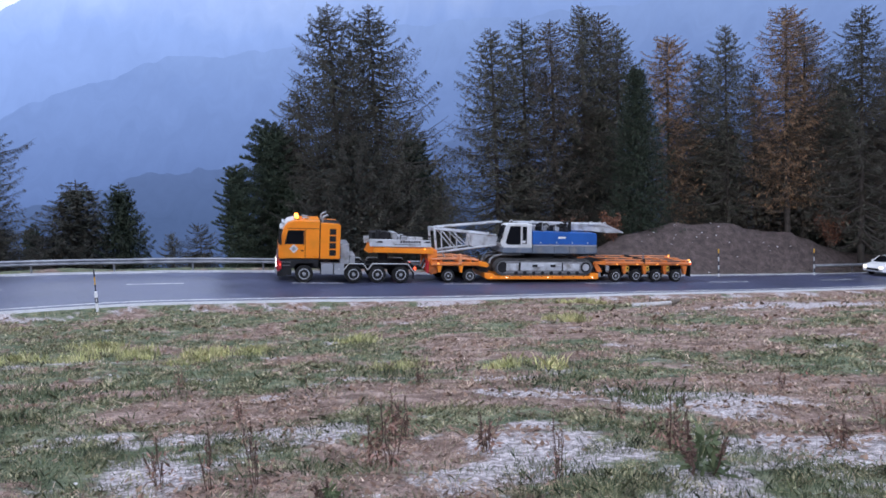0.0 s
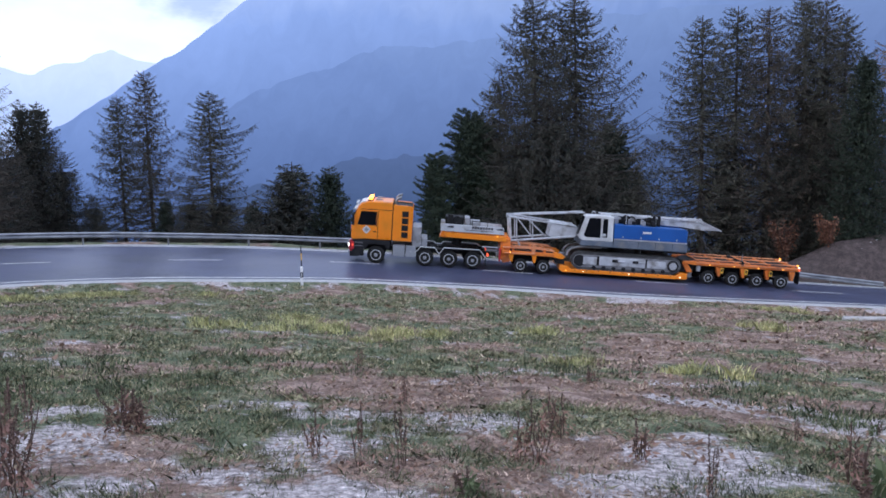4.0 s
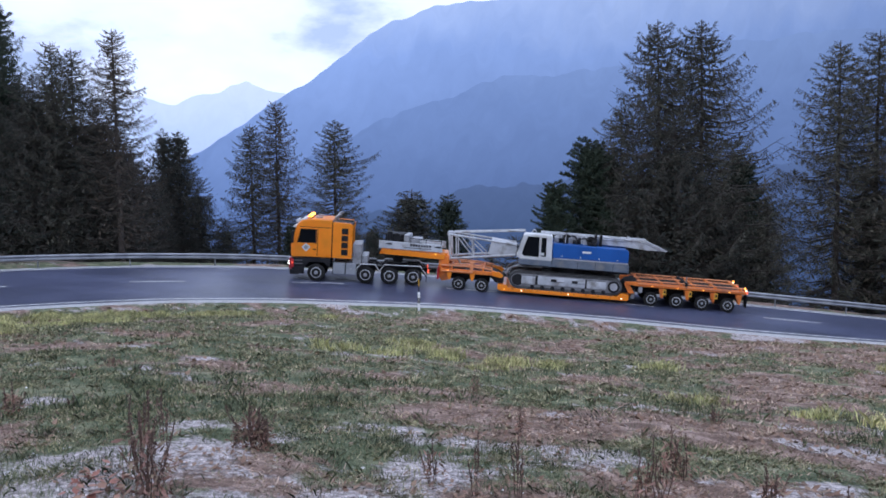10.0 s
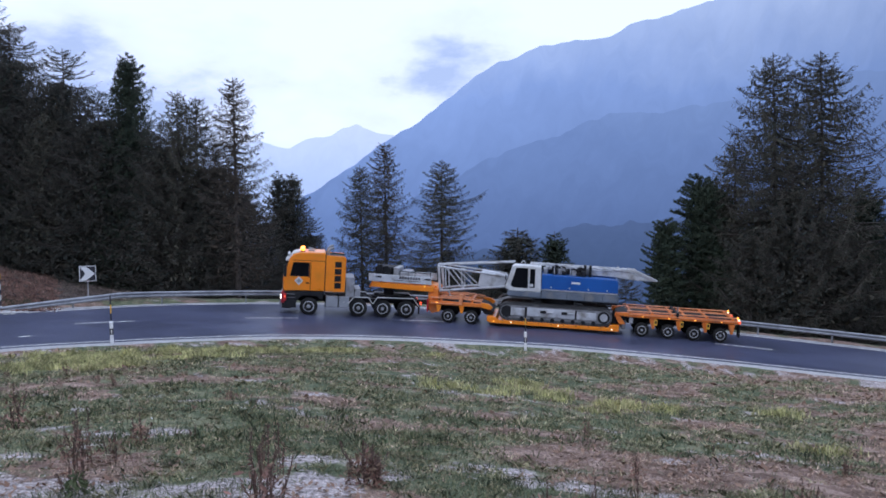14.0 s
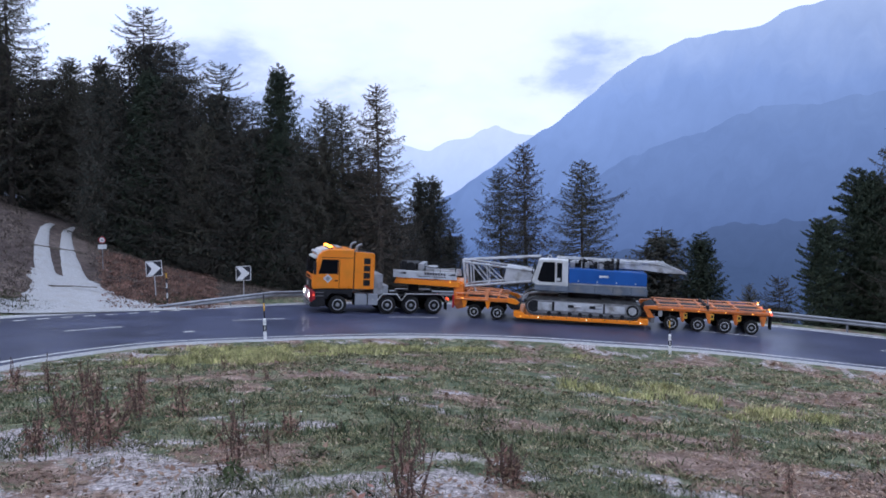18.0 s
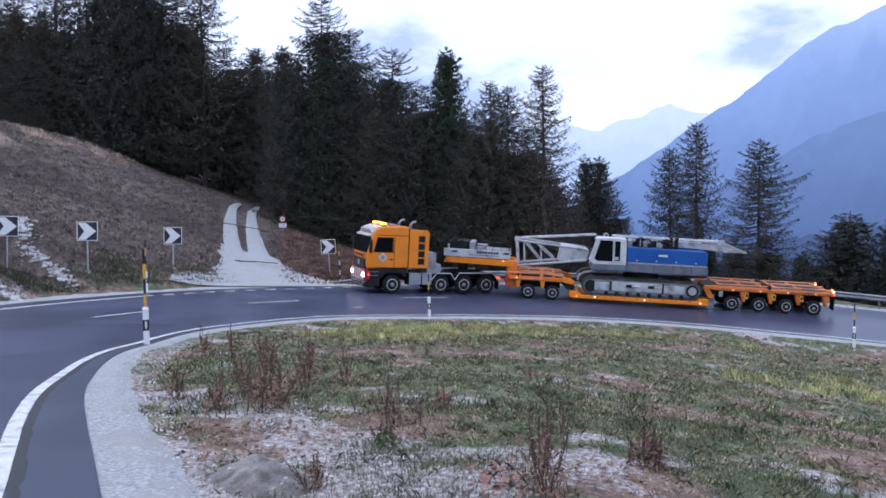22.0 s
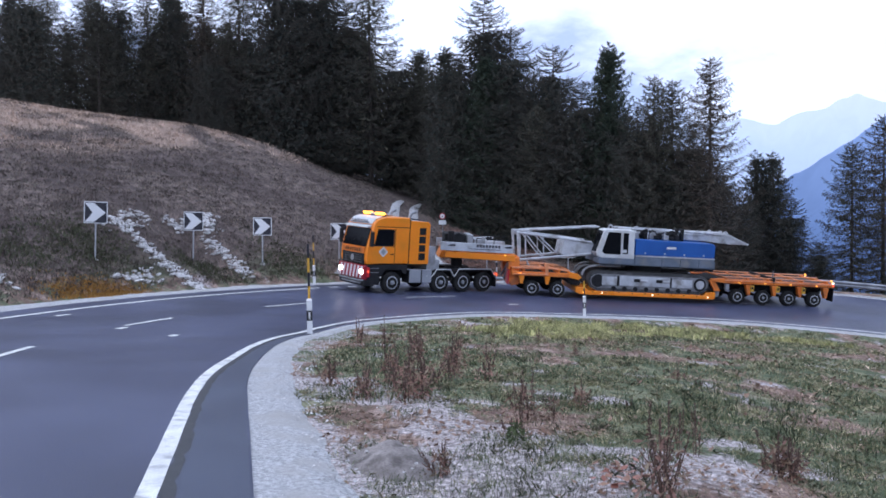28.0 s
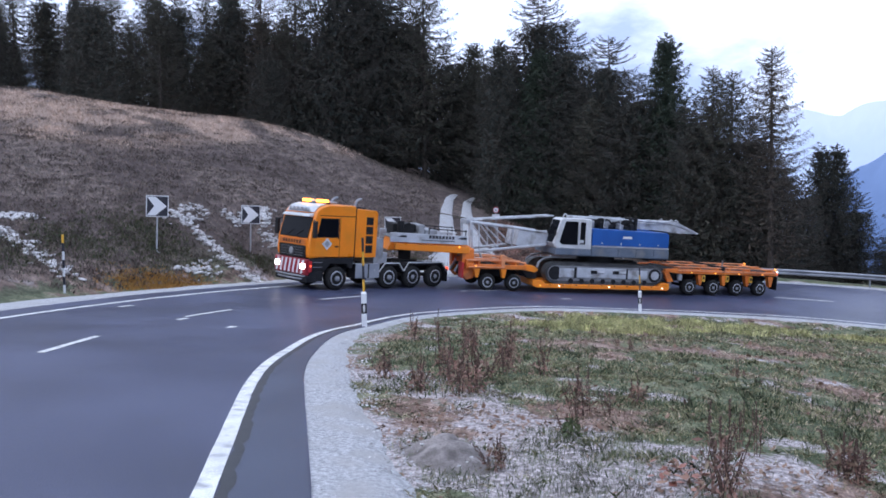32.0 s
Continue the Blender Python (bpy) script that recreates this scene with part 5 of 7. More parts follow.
    for s in (-1, 1):
        part("side_marker_plate", box(1.30, 1.46, s * 1.21, s * 1.25, 0.80, 1.26, 0.02), RED, t)
        part("side_lamp", box(1.34, 1.42, s * 1.251, s * 1.27, 1.02, 1.10), TAILRED, t)
        part("door", prism([(1.24, 1.46), (1.23, 2.15), (1.00, 3.12), (-0.02, 3.12), (-0.02, 1.46)], s * 1.243, s * 1.262, 0.006), ORANGE, t)
        win = part("side_window", prism([(1.12, 2.30), (0.95, 3.05), (0.10, 3.05), (0.10, 2.30)], s * 1.264, s * 1.27), GLASS, t)
        part("window_frame", prism([(0.02, 2.2), (0.06, 2.2), (0.06, 3.08), (0.02, 3.08)], s * 1.262, s * 1.276), DARK, t)
        part("door_handle", box(0.04, 0.22, s * 1.262, s * 1.29, 1.86, 1.92, 0.01), DARK, t)
        part("door_gap", box(-0.05, -0.02, s * 1.241, s * 1.247, 1.46, 3.14), DARK, t)
        d = 0.26
        part("warning_diamond", prism([(0.62, 2.0 - d), (0.62 + d, 2.0), (0.62, 2.0 + d), (0.62 - d, 2.0)], s * 1.263, s * 1.274), WHITE, t, "white diamond plate on the door")
        part("diamond_mark", prism([(0.62, 1.85), (0.62 + 0.15, 2.0), (0.62, 2.15), (0.62 - 0.15, 2.0)], s * 1.2745, s * 1.277), GREY, t)
        part("mirror", box(1.32, 1.46, s * 1.36, s * 1.58, 2.25, 2.95, 0.04), DARK, t)
        part("mirror_arm", rod((1.30, s * 1.2, 2.98), (1.38, s * 1.45, 2.92), 0.025, 6), DARK, t)
        part("air_deflector", prism([(-0.90, 1.42), (-2.04, 1.42), (-2.06, 3.38), (-1.95, 3.50), (-0.90, 3.54)], s * 1.10, s * 1.25, 0.03), ORANGE, t)
        for k in range(4):
            z = 1.62 + k * 0.41
            part("louvre", box(-1.80, -1.42, s * 1.2505, s * 1.262, z, z + 0.34, 0.004), DARK, t)
        part("wheel_arch", prism([(0.74, 1.30), (0.58, 1.40), (-0.80, 1.40), (-0.78, 0.95), (-0.62, 0.95), (-0.46, 1.14), (0.42, 1.14), (0.64, 0.86), (0.80, 0.86)], s * 1.02, s * 1.25, 0.02), DARK, t)
        part("step", box(0.72, 1.02, s * 1.0, s * 1.22, 0.42, 0.84, 0.02), DARK, t)
        part("fuel_tank", box(-1.68, -0.98, s * 0.62, s * 1.22, 0.50, 1.14, 0.03), BOXGREY, t)
        part("tool_box", box(-2.32, -1.73, s * 0.62, s * 1.22, 0.50, 1.14, 0.03), BOXGREY, t)
        part("box_latch", box(-2.06, -1.98, s * 1.221, s * 1.235, 0.80, 0.88, 0.005), ALU, t)
        part("pillar", prism([(1.40, 2.16), (1.18, 3.10), (1.05, 3.10), (1.26, 2.16)], s * 1.242, s * 1.256, 0.004), ORANGE, t)
        part("window_seal", prism([(1.15, 2.26), (0.96, 3.08), (0.07, 3.08), (0.07, 2.26)], s * 1.2625, s * 1.2635), DARK, t)
        part("entry_step", box(0.74, 1.34, s * 1.12, s * 1.235, 0.90, 1.36, 0.02), DARK, t)
        for k in range(2):
            part("step_edge", box(0.80, 1.28, s * 1.236, s * 1.25, 1.0 + k * 0.2, 1.03 + k * 0.2), RIM, t)
        for k in range(2):
            part("tank_strap", box(-1.715 + k * 0.75, -1.695 + k * 0.75, s * 0.61, s * 1.228, 0.49, 1.13, 0.004), DARK, t)
        part("catwalk", box(-6.4, -2.4, s * 0.50, s * 1.05, 1.02, 1.06, 0.01), DARK, t)
        part("roof_seam", box(-0.82, 1.0, s * 1.241, s * 1.25, 3.17, 3.20), DARK, t)
        part("fender", prism([(-2.30, 0.78), (-2.62, 1.14), (-3.42, 1.14), (-3.68, 0.80), (-3.62, 0.76), (-3.38, 1.06), (-2.66, 1.06), (-2.36, 0.72)], s * 0.72, s * 1.24, 0.0), DARK, t, "angled dark mudguard with pale rim")
        part("fender", prism([(-3.72, 0.80), (-3.98, 1.16), (-6.08, 1.16), (-6.42, 0.72), (-6.36, 0.68), (-6.04, 1.08), (-4.02, 1.08), (-3.78, 0.74)], s * 0.72, s * 1.24, 0.0), DARK, t, "angled dark mudguard with pale rim")
        for pts in ([(-2.28, 0.78), (-2.60, 1.16), (-3.44, 1.16), (-3.70, 0.80)], [(-3.72, 0.80), (-3.98, 1.18), (-6.10, 1.18), (-6.46, 0.72)]):
            part("fender_rim", sweep([(a, s * 1.245, b) for a, b in pts], 0.028), WHITE, t)
        part("mud_flap", box(-6.50, -6.46, s * 0.75, s * 1.22, 0.25, 0.85), DARK, t)
        part("tail_lamp", box(-6.62, -6.55, s * 0.75, s * 1.15, 0.80, 0.95), TAILRED, t)
    part("deflector_bridge", box(-2.02, -0.92, -1.12, 1.12, 3.28, 3.48, 0.03), DARK, t)
    part("cab_gap", box(-0.92, -0.84, -1.2, 1.2, 1.42, 3.56), DARK, t)
    part("rear_tower", box(-2.60, -2.08, -1.05, 1.05, 1.10, 2.28, 0.03), GREY, t, "grey equipment box behind the cab")
    part("hydraulic_tank", box(-2.98, -2.62, -0.9, 0.9, 1.08, 1.62, 0.04), GREY, t)
    # roof equipment
    part("beacon_bar", box(0.35, 0.60, -0.95, 0.95, 3.66, 3.73, 0.02), DARK, t)
    for y in (-0.55, 0.55):
        part("beacon", box(0.36, 0.59, y - 0.34, y + 0.34, 3.73, 3.85, 0.05), BEACON, t, "amber flashing light bar")
    part("bar_centre", box(0.37, 0.58, -0.19, 0.19, 3.73, 3.82, 0.02), WHITE, t)
    part("light_bar", rod((1.26, -0.85, 3.36), (1.26, 0.85, 3.36), 0.022, 8), STEEL, t)
    for y in (-0.6, -0.3, 0.0, 0.3, 0.6):
        part("spot_lamp", rod((1.20, y, 3.44), (1.32, y, 3.44), 0.075, 14), ALU, t)
    for s in (-1, 1):
        part("exhaust_pipe", rod((-1.02, s * 0.9, 3.4), (-1.02, s * 0.9, 3.72), 0.07, 10), STEEL, t)
        part("exhaust_tip", sweep([(-1.02, s * 0.9, 3.66), (-1.05, s * 0.9, 3.80), (-1.15, s * 0.9, 3.90), (-1.34, s * 0.9, 3.95)], 0.075, 10), STEEL, t)
        part("air_horn", rod((-0.25, s * 0.6, 3.74), (0.15, s * 0.6, 3.74), 0.03, 8, r1=0.07), STEEL, t)
    part("roof_rail", rod((-1.2, 0.3, 3.62), (-2.0, 0.3, 3.55), 0.03, 6), DARK, t)
    # coupling
    part("fifth_wheel", rod((-4.75, 0, 1.06), (-4.75, 0, 1.24), 0.62, 20), DARK, t)
    for x in (0.0, -2.88, -4.30, -5.7):
        part("axle", rod((x, -1.0, 0.52), (x, 1.0, 0.52), 0.09, 8), DARK, t)
    wheels = []
    for x in (0.0, -2.88, -4.30, -5.7):
        for s in (-1, 1):
            wheels.append((wheel_pair(t, "wheel", x, s * 1.06, 0.52, 0.52, 0.34, x > -3.5), x, s * 1.06, 0.52))
    return t, wheels


KING = -4.75


def build_trailer():
    """The low loader; its origin lies on the ground below the kingpin, x ahead."""
    t = tagged(new("low_loader_trailer"), "orange low loader with two-axle dolly, sunk bed and four-axle rear bogie", "trailer")
    w = 1.25
    # swan neck over the tractor
    neck = [(1.05, 1.72), (0.80, 2.28), (-2.95, 2.06), (-3.10, 1.95), (-3.10, 1.62), (-2.70, 1.62), (-2.55, 1.74)]
    part("swan_neck", prism(neck, -0.72, 0.72, 0.04), ORANGE, t)
    for s in (-1, 1):
        part("neck_beam", prism([(0.75, 1.78), (0.75, 2.10), (-2.9, 2.02), (-2.9, 1.70)], s * 0.73, s * 1.02, 0.03), ORANGE, t)
        part("neck_box", prism([(1.00, 2.14), (1.02, 2.58), (-2.70, 2.54), (-2.75, 2.12)], s * 0.98, s * 1.08, 0.02), BOOM, t, "pale grey side panel of the swan neck")
        for k in range(8):
            part("writing_bar", box(-0.95 + k * -0.16, -0.84 + k * -0.16, s * 1.081, s * 1.088, 2.36, 2.50), BLACK, t)
        part("writing_bar", box(-2.1, -0.5, s * 1.081, s * 1.086, 2.25, 2.285), BLACK, t)
        for x in (0.45, -2.45):
            part("panel_arrow", prism([(x + 0.22, 2.40), (x, 2.47), (x - 0.22, 2.47), (x - 0.22, 2.37), (x, 2.37)], s * 1.081, s * 1.087), BLACK, t)
        part("side_marker", box(-2.40, -2.32, s * 1.03, s * 1.06, 1.98, 2.05), AMBER, t)
        part("down_leg", prism([(-2.55, 1.80), (-3.15, 1.95), (-3.20, 0.55), (-2.80, 0.45), (-2.62, 0.70)], s * 0.55, s * 0.95, 0.03), ORANGE_DULL, t)
        part("ram", rod((-2.45, s * 0.35, 0.75), (-2.95, s * 0.35, 1.7), 0.07, 10), STEEL, t)
    for y in (-1.0, 1.0):
        part("neck_hand_rail", rod((-0.8, y, 2.82), (-2.7, y, 2.76), 0.025, 6), DARK, t)
        for x in (-0.85, -1.75, -2.65):
            part("rail_post", rod((x, y, 2.5), (x, y, 2.82), 0.022, 6), DARK, t)
    part("neck_plate", box(-2.6, 0.9, -0.79, 0.79, 2.30, 2.36), GREY, t)
    part("power_pack", box(-0.35, 0.75, -0.75, 0.5, 2.40, 2.95, 0.05), DARK, t)
    part("engine_cover", box(-0.70, -0.40, -0.7, 0.75, 2.40, 2.95, 0.03), GREY, t)
    part("oil_tank", box(-1.35, -0.75, -0.7, 0.7, 2.36, 2.74, 0.04), GREY, t)
    part("filter_can", rod((0.45, 0.7, 2.4), (0.45, 0.7, 3.1), 0.16, 14), DARK, t)
    part("hose_drum", rod((0.05, 0.25, 2.75), (0.05, 0.65, 2.75), 0.26, 16), DARK, t)
    part("neck_rail", rod((-1.4, 1.0, 2.68), (-2.2, 1.0, 2.66), 0.025, 6), WHITE, t)
    part("king_pin", rod((0, 0, 1.24), (0, 0, 1.75), 0.3, 14), DARK, t)
    # dolly
    part("dolly_deck", box(-5.75, -2.75, -1.03, 1.03, 1.02, 1.18, 0.02), DARK, t)
    part("dolly_gusset", prism([(-5.60, 1.22), (-5.60, 0.98), (-5.95, 0.62), (-6.40, 0.60), (-6.42, 0.78), (-6.05, 1.08)], -1.0, 1.0, 0.03), DARK, t)
    for s in (-1, 1):
        part("gusset_plate", prism([(-5.70, 1.32), (-5.70, 1.02), (-6.25, 0.92), (-6.42, 1.06), (-6.20, 1.24)], s * 1.02, s * 1.16, 0.02), ORANGE, t)
    for s in (-1, 1):
        part("side_beam", box(-5.75, -2.72, s * 1.04, s * 1.24, 1.04, 1.25, 0.02), ORANGE_DULL, t)
    for y in (-1.12, -0.5, 0.5, 1.12):
        part("dolly_tube", rod((-2.72, y, 1.42), (-4.7, y, 1.45), 0.05, 8), PALE_ORANGE, t)
        part("dolly_tube", rod((-4.7, y, 1.45), (-5.75, y, 1.36), 0.045, 8), PALE_ORANGE, t)
    for x in (-2.75, -3.35, -4.5, -5.2):
        part("tube_stay", box(x - 0.05, x + 0.05, -1.2, 1.2, 1.22, 1.43, 0.01), ORANGE_DULL, t)
    part("dolly_clamp", box(-4.62, -4.44, 0.95, 1.28, 1.10, 1.72, 0.02), PALE_ORANGE, t)
    part("red_flap", box(-2.62, -2.54, 0.55, 1.12, 0.55, 1.30, 0.02), RED, t, "red flap behind the tractor")
    # rear bogie deck
    part("bogie_deck", prism([(-13.15, 0.62), (-13.55, 1.18), (-13.95, 1.34), (-20.05, 1.30), (-20.15, 1.08), (-14.1, 1.05), (-13.75, 0.62)], -w + 0.22, w - 0.22, 0.03), DARK, t)
    for y in (-1.14, 0.0, 1.14):
        part("deck_board", box(-16.7, -14.0, y - 0.07, y + 0.07, 1.41, 1.455, 0.01), PALE_ORANGE, t)
        part("deck_board", box(-20.00, -16.85, y - 0.07, y + 0.07, 1.40, 1.445, 0.01), PALE_ORANGE, t)
    for x in (-14.2, -15.4, -16.5, -17.2, -18.4, -19.80):
        part("deck_bearer", box(x - 0.06, x + 0.06, -1.2, 1.2, 1.30, 1.40, 0.01), ORANGE_DULL, t)
    part("deck_joint", box(-16.84, -16.72, -1.28, 1.28, 1.20, 1.50, 0.02), DARK, t)
    part("headboard_post", rod((-16.78, 1.1, 1.4), (-16.78, 1.1, 1.85), 0.04, 8), STEEL, t)
    # bed
    part("bed", prism([(-6.10, 0.58), (-6.60, 0.58), (-6.75, 0.42), (-13.0, 0.42), (-13.1, 0.58), (-13.62, 0.58), (-13.62, 0.25), (-13.5, 0.20), (-6.3, 0.20), (-6.10, 0.30)], -w - 0.05, w + 0.05, 0.03), ORANGE, t)
    for s in (-1, 1):
        for x in (-6.5, -7.5, -10.2, -13.2):
            part("bed_marker", rod((x, s * (w + 0.045), 0.32), (x, s * (w + 0.075), 0.32), 0.035, 10), LAMPWHITE if x < -7 else AMBER, t)
        for k in range(9):
            part("lashing_ring", rod((-7.0 - k * 0.7, s * (w + 0.05), 0.37), (-7.0 - k * 0.7, s * (w + 0.065), 0.37), 0.03, 8), DARK, t)
        for x in (-3.82, -5.17):
            part("wheel_bracket", prism([(x + 0.72, 1.04), (x + 0.62, 0.62), (x + 0.50, 0.62), (x + 0.42, 1.04)], s * 1.0, s * 1.22, 0.01), ORANGE, t)
        for x in (-14.88, -16.31, -17.74, -19.17):
            part("wheel_bracket", prism([(x - 0.75, 1.06), (x - 0.66, 0.52), (x - 0.56, 0.50), (x - 0.46, 0.80), (x - 0.40, 1.06)], s * 1.0, s * 1.22, 0.01), ORANGE_DULL, t)
            part("axle_arm", rod((x - 0.6, s * 0.75, 0.95), (x, s * 0.75, 0.40), 0.09, 8), DARK, t)
            part("deck_marker", box(x - 0.035, x + 0.035, s * 1.252, s * 1.275, 1.14, 1.19), AMBER, t)
        part("side_beam", prism([(-13.35, 1.30), (-13.95, 1.34), (-20.05, 1.30), (-20.15, 1.10), (-14.1, 1.10), (-13.35, 1.18)], s * 1.04, s * 1.25, 0.02), ORANGE_DULL, t)
        part("bed_strut", prism([(-13.30, 1.18), (-13.60, 1.18), (-13.95, 0.66), (-13.62, 0.62)], s * 0.98, s * 1.16, 0.02), ORANGE_DULL, t)
        for x in (-15.6, -17.03, -18.46):
            part("valve_box", box(x - 0.09, x + 0.09, s * 1.23, s * 1.30, 0.72, 1.04, 0.01), YELLOW, t)
            part("valve_plate", box(x - 0.05, x + 0.05, s * 1.301, s * 1.308, 0.84, 0.98), DARK, t)
        part("control_box", box(-14.35, -14.15, s * 1.10, s * 1.26, 0.75, 1.06, 0.01), GREY, t)
        part("side_rail", rod((-14.1, s * 1.27, 1.27), (-20.00, s * 1.27, 1.24), 0.03, 6), PALE_ORANGE, t)
        part("dolly_marker", box(-3.2, -3.1, s * 1.252, s * 1.275, 1.12, 1.19), AMBER, t)
        part("dolly_rail", rod((-2.8, s * 1.27, 1.12), (-4.6, s * 1.27, 1.14), 0.03, 6), PALE_ORANGE, t)
        part("side_tail_lamp", box(-20.14, -20.04, s * 1.252, s * 1.28, 1.30, 1.38, 0.01), LAMPWHITE, t)
        part("tail_lamp", box(-20.23, -20.16, s * 0.75, s * 1.15, 1.12, 1.24), TAILRED, t)
        part("tail_beacon", rod((-20.05, s * 1.15, 1.38), (-20.05, s * 1.15, 1.48), 0.05, 10), AMBER, t)
        part("rear_flap", box(-20.20, -20.16, s * 0.7, s * 1.2, 0.35, 1.05), DARK, t)
    part("spine_beam", box(-20.00, -13.7, -0.4, 0.4, 0.6, 1.1, 0.03), DARK, t)
    part("dolly_spine", box(-5.6, -2.8, -0.4, 0.4, 0.55, 1.05, 0.03), DARK, t)
    part("rear_ladder", box(-14.0, -13.75, -0.9, 0.9, 0.3, 0.95, 0.02), GREY, t)
    wheels = []
    for x in (-3.82, -5.17, -14.88, -16.31, -17.74, -19.17):
        part("axle", rod((x, -0.9, 0.40), (x, 0.9, 0.40), 0.08, 8), DARK, t)
        for s in (-1, 1):
            wheels.append((wheel_pair(t, "wheel", x, s * 1.17, 0.40, 0.40, 0.36, False), x, s * 1.17, 0.40))
    # the trailer is wider than its tractor: 2.85 m over the beams
    rolling = {w[0].name for w in wheels}
    for ob in t.children:
        if ob.name not in rolling:
            ob.data.transform(Matrix.Diagonal((1, 1.13, 1, 1)))
    return t, wheels


def build_crane():
    """A crawler crane without its mast, on the bed; it shares the trailer's origin."""
    t = tagged(new("crawler_crane"), "blue and white crawler crane with folded lattice boom, carried as load", "crane")
    for s in (-1, 1):
        y0, y1 = s * 0.85, s * 1.42
        bm = bmesh.new()
        x0, x1, zc, r = -7.25, -12.75, 1.12, 0.50
        loop = []
        for k in range(13):
            a = -math.pi / 2 + math.pi * k / 12
            loop.append((x0 + r * math.cos(a), zc + r * math.sin(a)))
        for k in range(13):
            a = math.pi / 2 + math.pi * k / 12
            loop.append((x1 + r * 0.9 * math.cos(a), zc + r * 0.95 * math.sin(a)))
        part("track_belt", prism(loop, y0, y1), TRACKSTEEL, t, "worn steel crawler track")
        inner = [(x0 + (p[0] - x0) * 0.80 if p[0] > x0 else (x1 + (p[0] - x1) * 0.80 if p[0] < x1 else p[0]), zc + (p[1] - zc) * 0.74) for p in loop]
        part("track_frame", prism(inner, s * 1.425, s * 1.44), RIM, t)
        part("side_plate", box(-8.25, -7.45, s * 1.44, s * 1.47, 0.92, 1.36, 0.02), BOOM, t)
        part("side_plate", box(-11.1, -8.4, s * 1.44, s * 1.48, 0.92, 1.42, 0.03), BOOM, t)
        part("side_plate", box(-12.3, -11.2, s * 1.44, s * 1.465, 0.93, 1.36, 0.02), BOOM, t)
        for x in (-9.3, -10.5):
            part("plate_hook", box(x - 0.16, x + 0.16, s * 1.48, s * 1.54, 1.14, 1.30, 0.02), DARK, t)
            part("track_jack", rod((x - 0.55, s * 1.50, 1.20), (x - 0.2, s * 1.50, 1.20), 0.055, 10), ALU, t)
        for x in (-8.32, -11.15):
            part("plate_gap", box(x - 0.06, x + 0.06, s * 1.441, s * 1.45, 0.90, 1.42), DARK, t)
        part("idler", rod((x0 + 0.02, s * 1.43, zc), (x0 + 0.02, s * 1.46, zc), 0.34, 22), DARK, t)
        part("sprocket", rod((x1 + 0.03, s * 1.43, zc), (x1 + 0.03, s * 1.47, zc), 0.34, 22), DARK, t)
        part("drive_cap", rod((x1 + 0.03, s * 1.47, zc), (x1 + 0.03, s * 1.50, zc), 0.22, 18), ALU, t)
        for k in range(8):
            x = -8.1 - k * 0.58
            part("track_roller", rod((x, s * 1.43, 0.76), (x, s * 1.47, 0.76), 0.12, 14), DARK, t)
        shoe = None
        for k in range(34):
            for top in (0, 1):
                x = -7.3 - k * 5.4 / 33
                z = zc + (r + 0.01 if top else -r - 0.01) * (1 if not top else 0.985)
                if shoe is None:
                    shoe = part("track_shoe", box(-0.065, 0.065, -0.30, 0.30, -0.02, 0.02), TRACKSTEEL, t)
                    ob = shoe
                else:
                    ob = new("track_shoe", shoe.data)
                    ob.parent = t
                ob.matrix_basis = pose(x, s * 1.135, z, 0, 1.2 if top else 0, 0)
        # track guard loop ahead of the far idler
        arc = [(-6.55 - 0.1 * 0, 1.30), (-6.62, 1.55), (-6.85, 1.74), (-7.3, 1.84), (-8.6, 1.86)]
        part("guard_rail", sweep([(a, s * 0.8, b) for a, b in arc], 0.06, 8), GREY, t)
    part("undercarriage", box(-11.6, -8.6, -0.85, 0.85, 0.85, 1.55, 0.05), DARK, t)
    part("slew_ring", rod((-10.1, 0, 1.55), (-10.1, 0, 1.95), 0.95, 28), DARK, t)
    # upper works
    part("deck", prism([(-7.25, 1.98), (-7.35, 2.35), (-13.5, 2.35), (-13.5, 1.95)], -1.35, 1.35, 0.03), PANEL, t)
    part("counterweight", box(-13.48, -12.3, -1.30, 1.30, 1.85, 2.36, 0.05), DARK, t)
    part("cab", prism([(-7.28, 2.32), (-7.05, 2.55), (-7.40, 3.72), (-7.52, 3.80), (-9.05, 3.80), (-9.10, 2.32)], 0.35, 1.40, 0.05), WHITE, t)
    part("cab_window", prism([(-7.52, 2.52), (-7.36, 2.64), (-7.64, 3.66), (-8.30, 3.66), (-8.34, 2.52)], 1.405, 1.415), GLASS, t)
    part("cab_window", prism([(-8.44, 2.56), (-8.42, 3.64), (-8.72, 3.64), (-8.74, 2.56)], 1.405, 1.415), GLASS, t)
    part("windscreen", prism([(-7.045, 2.60), (-7.02, 2.62), (-7.37, 3.70), (-7.40, 3.68)], 0.48, 1.28), GLASS, t)
    for x in (-8.365, -8.40):
        part("door_frame", prism([(x, 2.45), (x + 0.02, 3.68), (x - 0.03, 3.68), (x - 0.05, 2.45)], 1.415, 1.43), WHITE, t)
    part("cab_seat", box(-8.65, -8.45, 1.416, 1.44, 2.62, 2.78, 0.02), WHITE, t)
    part("cab_skirt", box(-9.1, -7.2, 0.35, 1.40, 2.02, 2.32, 0.03), PANEL, t)
    part("mirror", box(-7.10, -7.04, 1.45, 1.60, 2.95, 3.2, 0.02), DARK, t)
    part("cab_rail", rod((-7.1, 1.42, 2.4), (-7.42, 1.42, 3.75), 0.025, 6), WHITE, t)
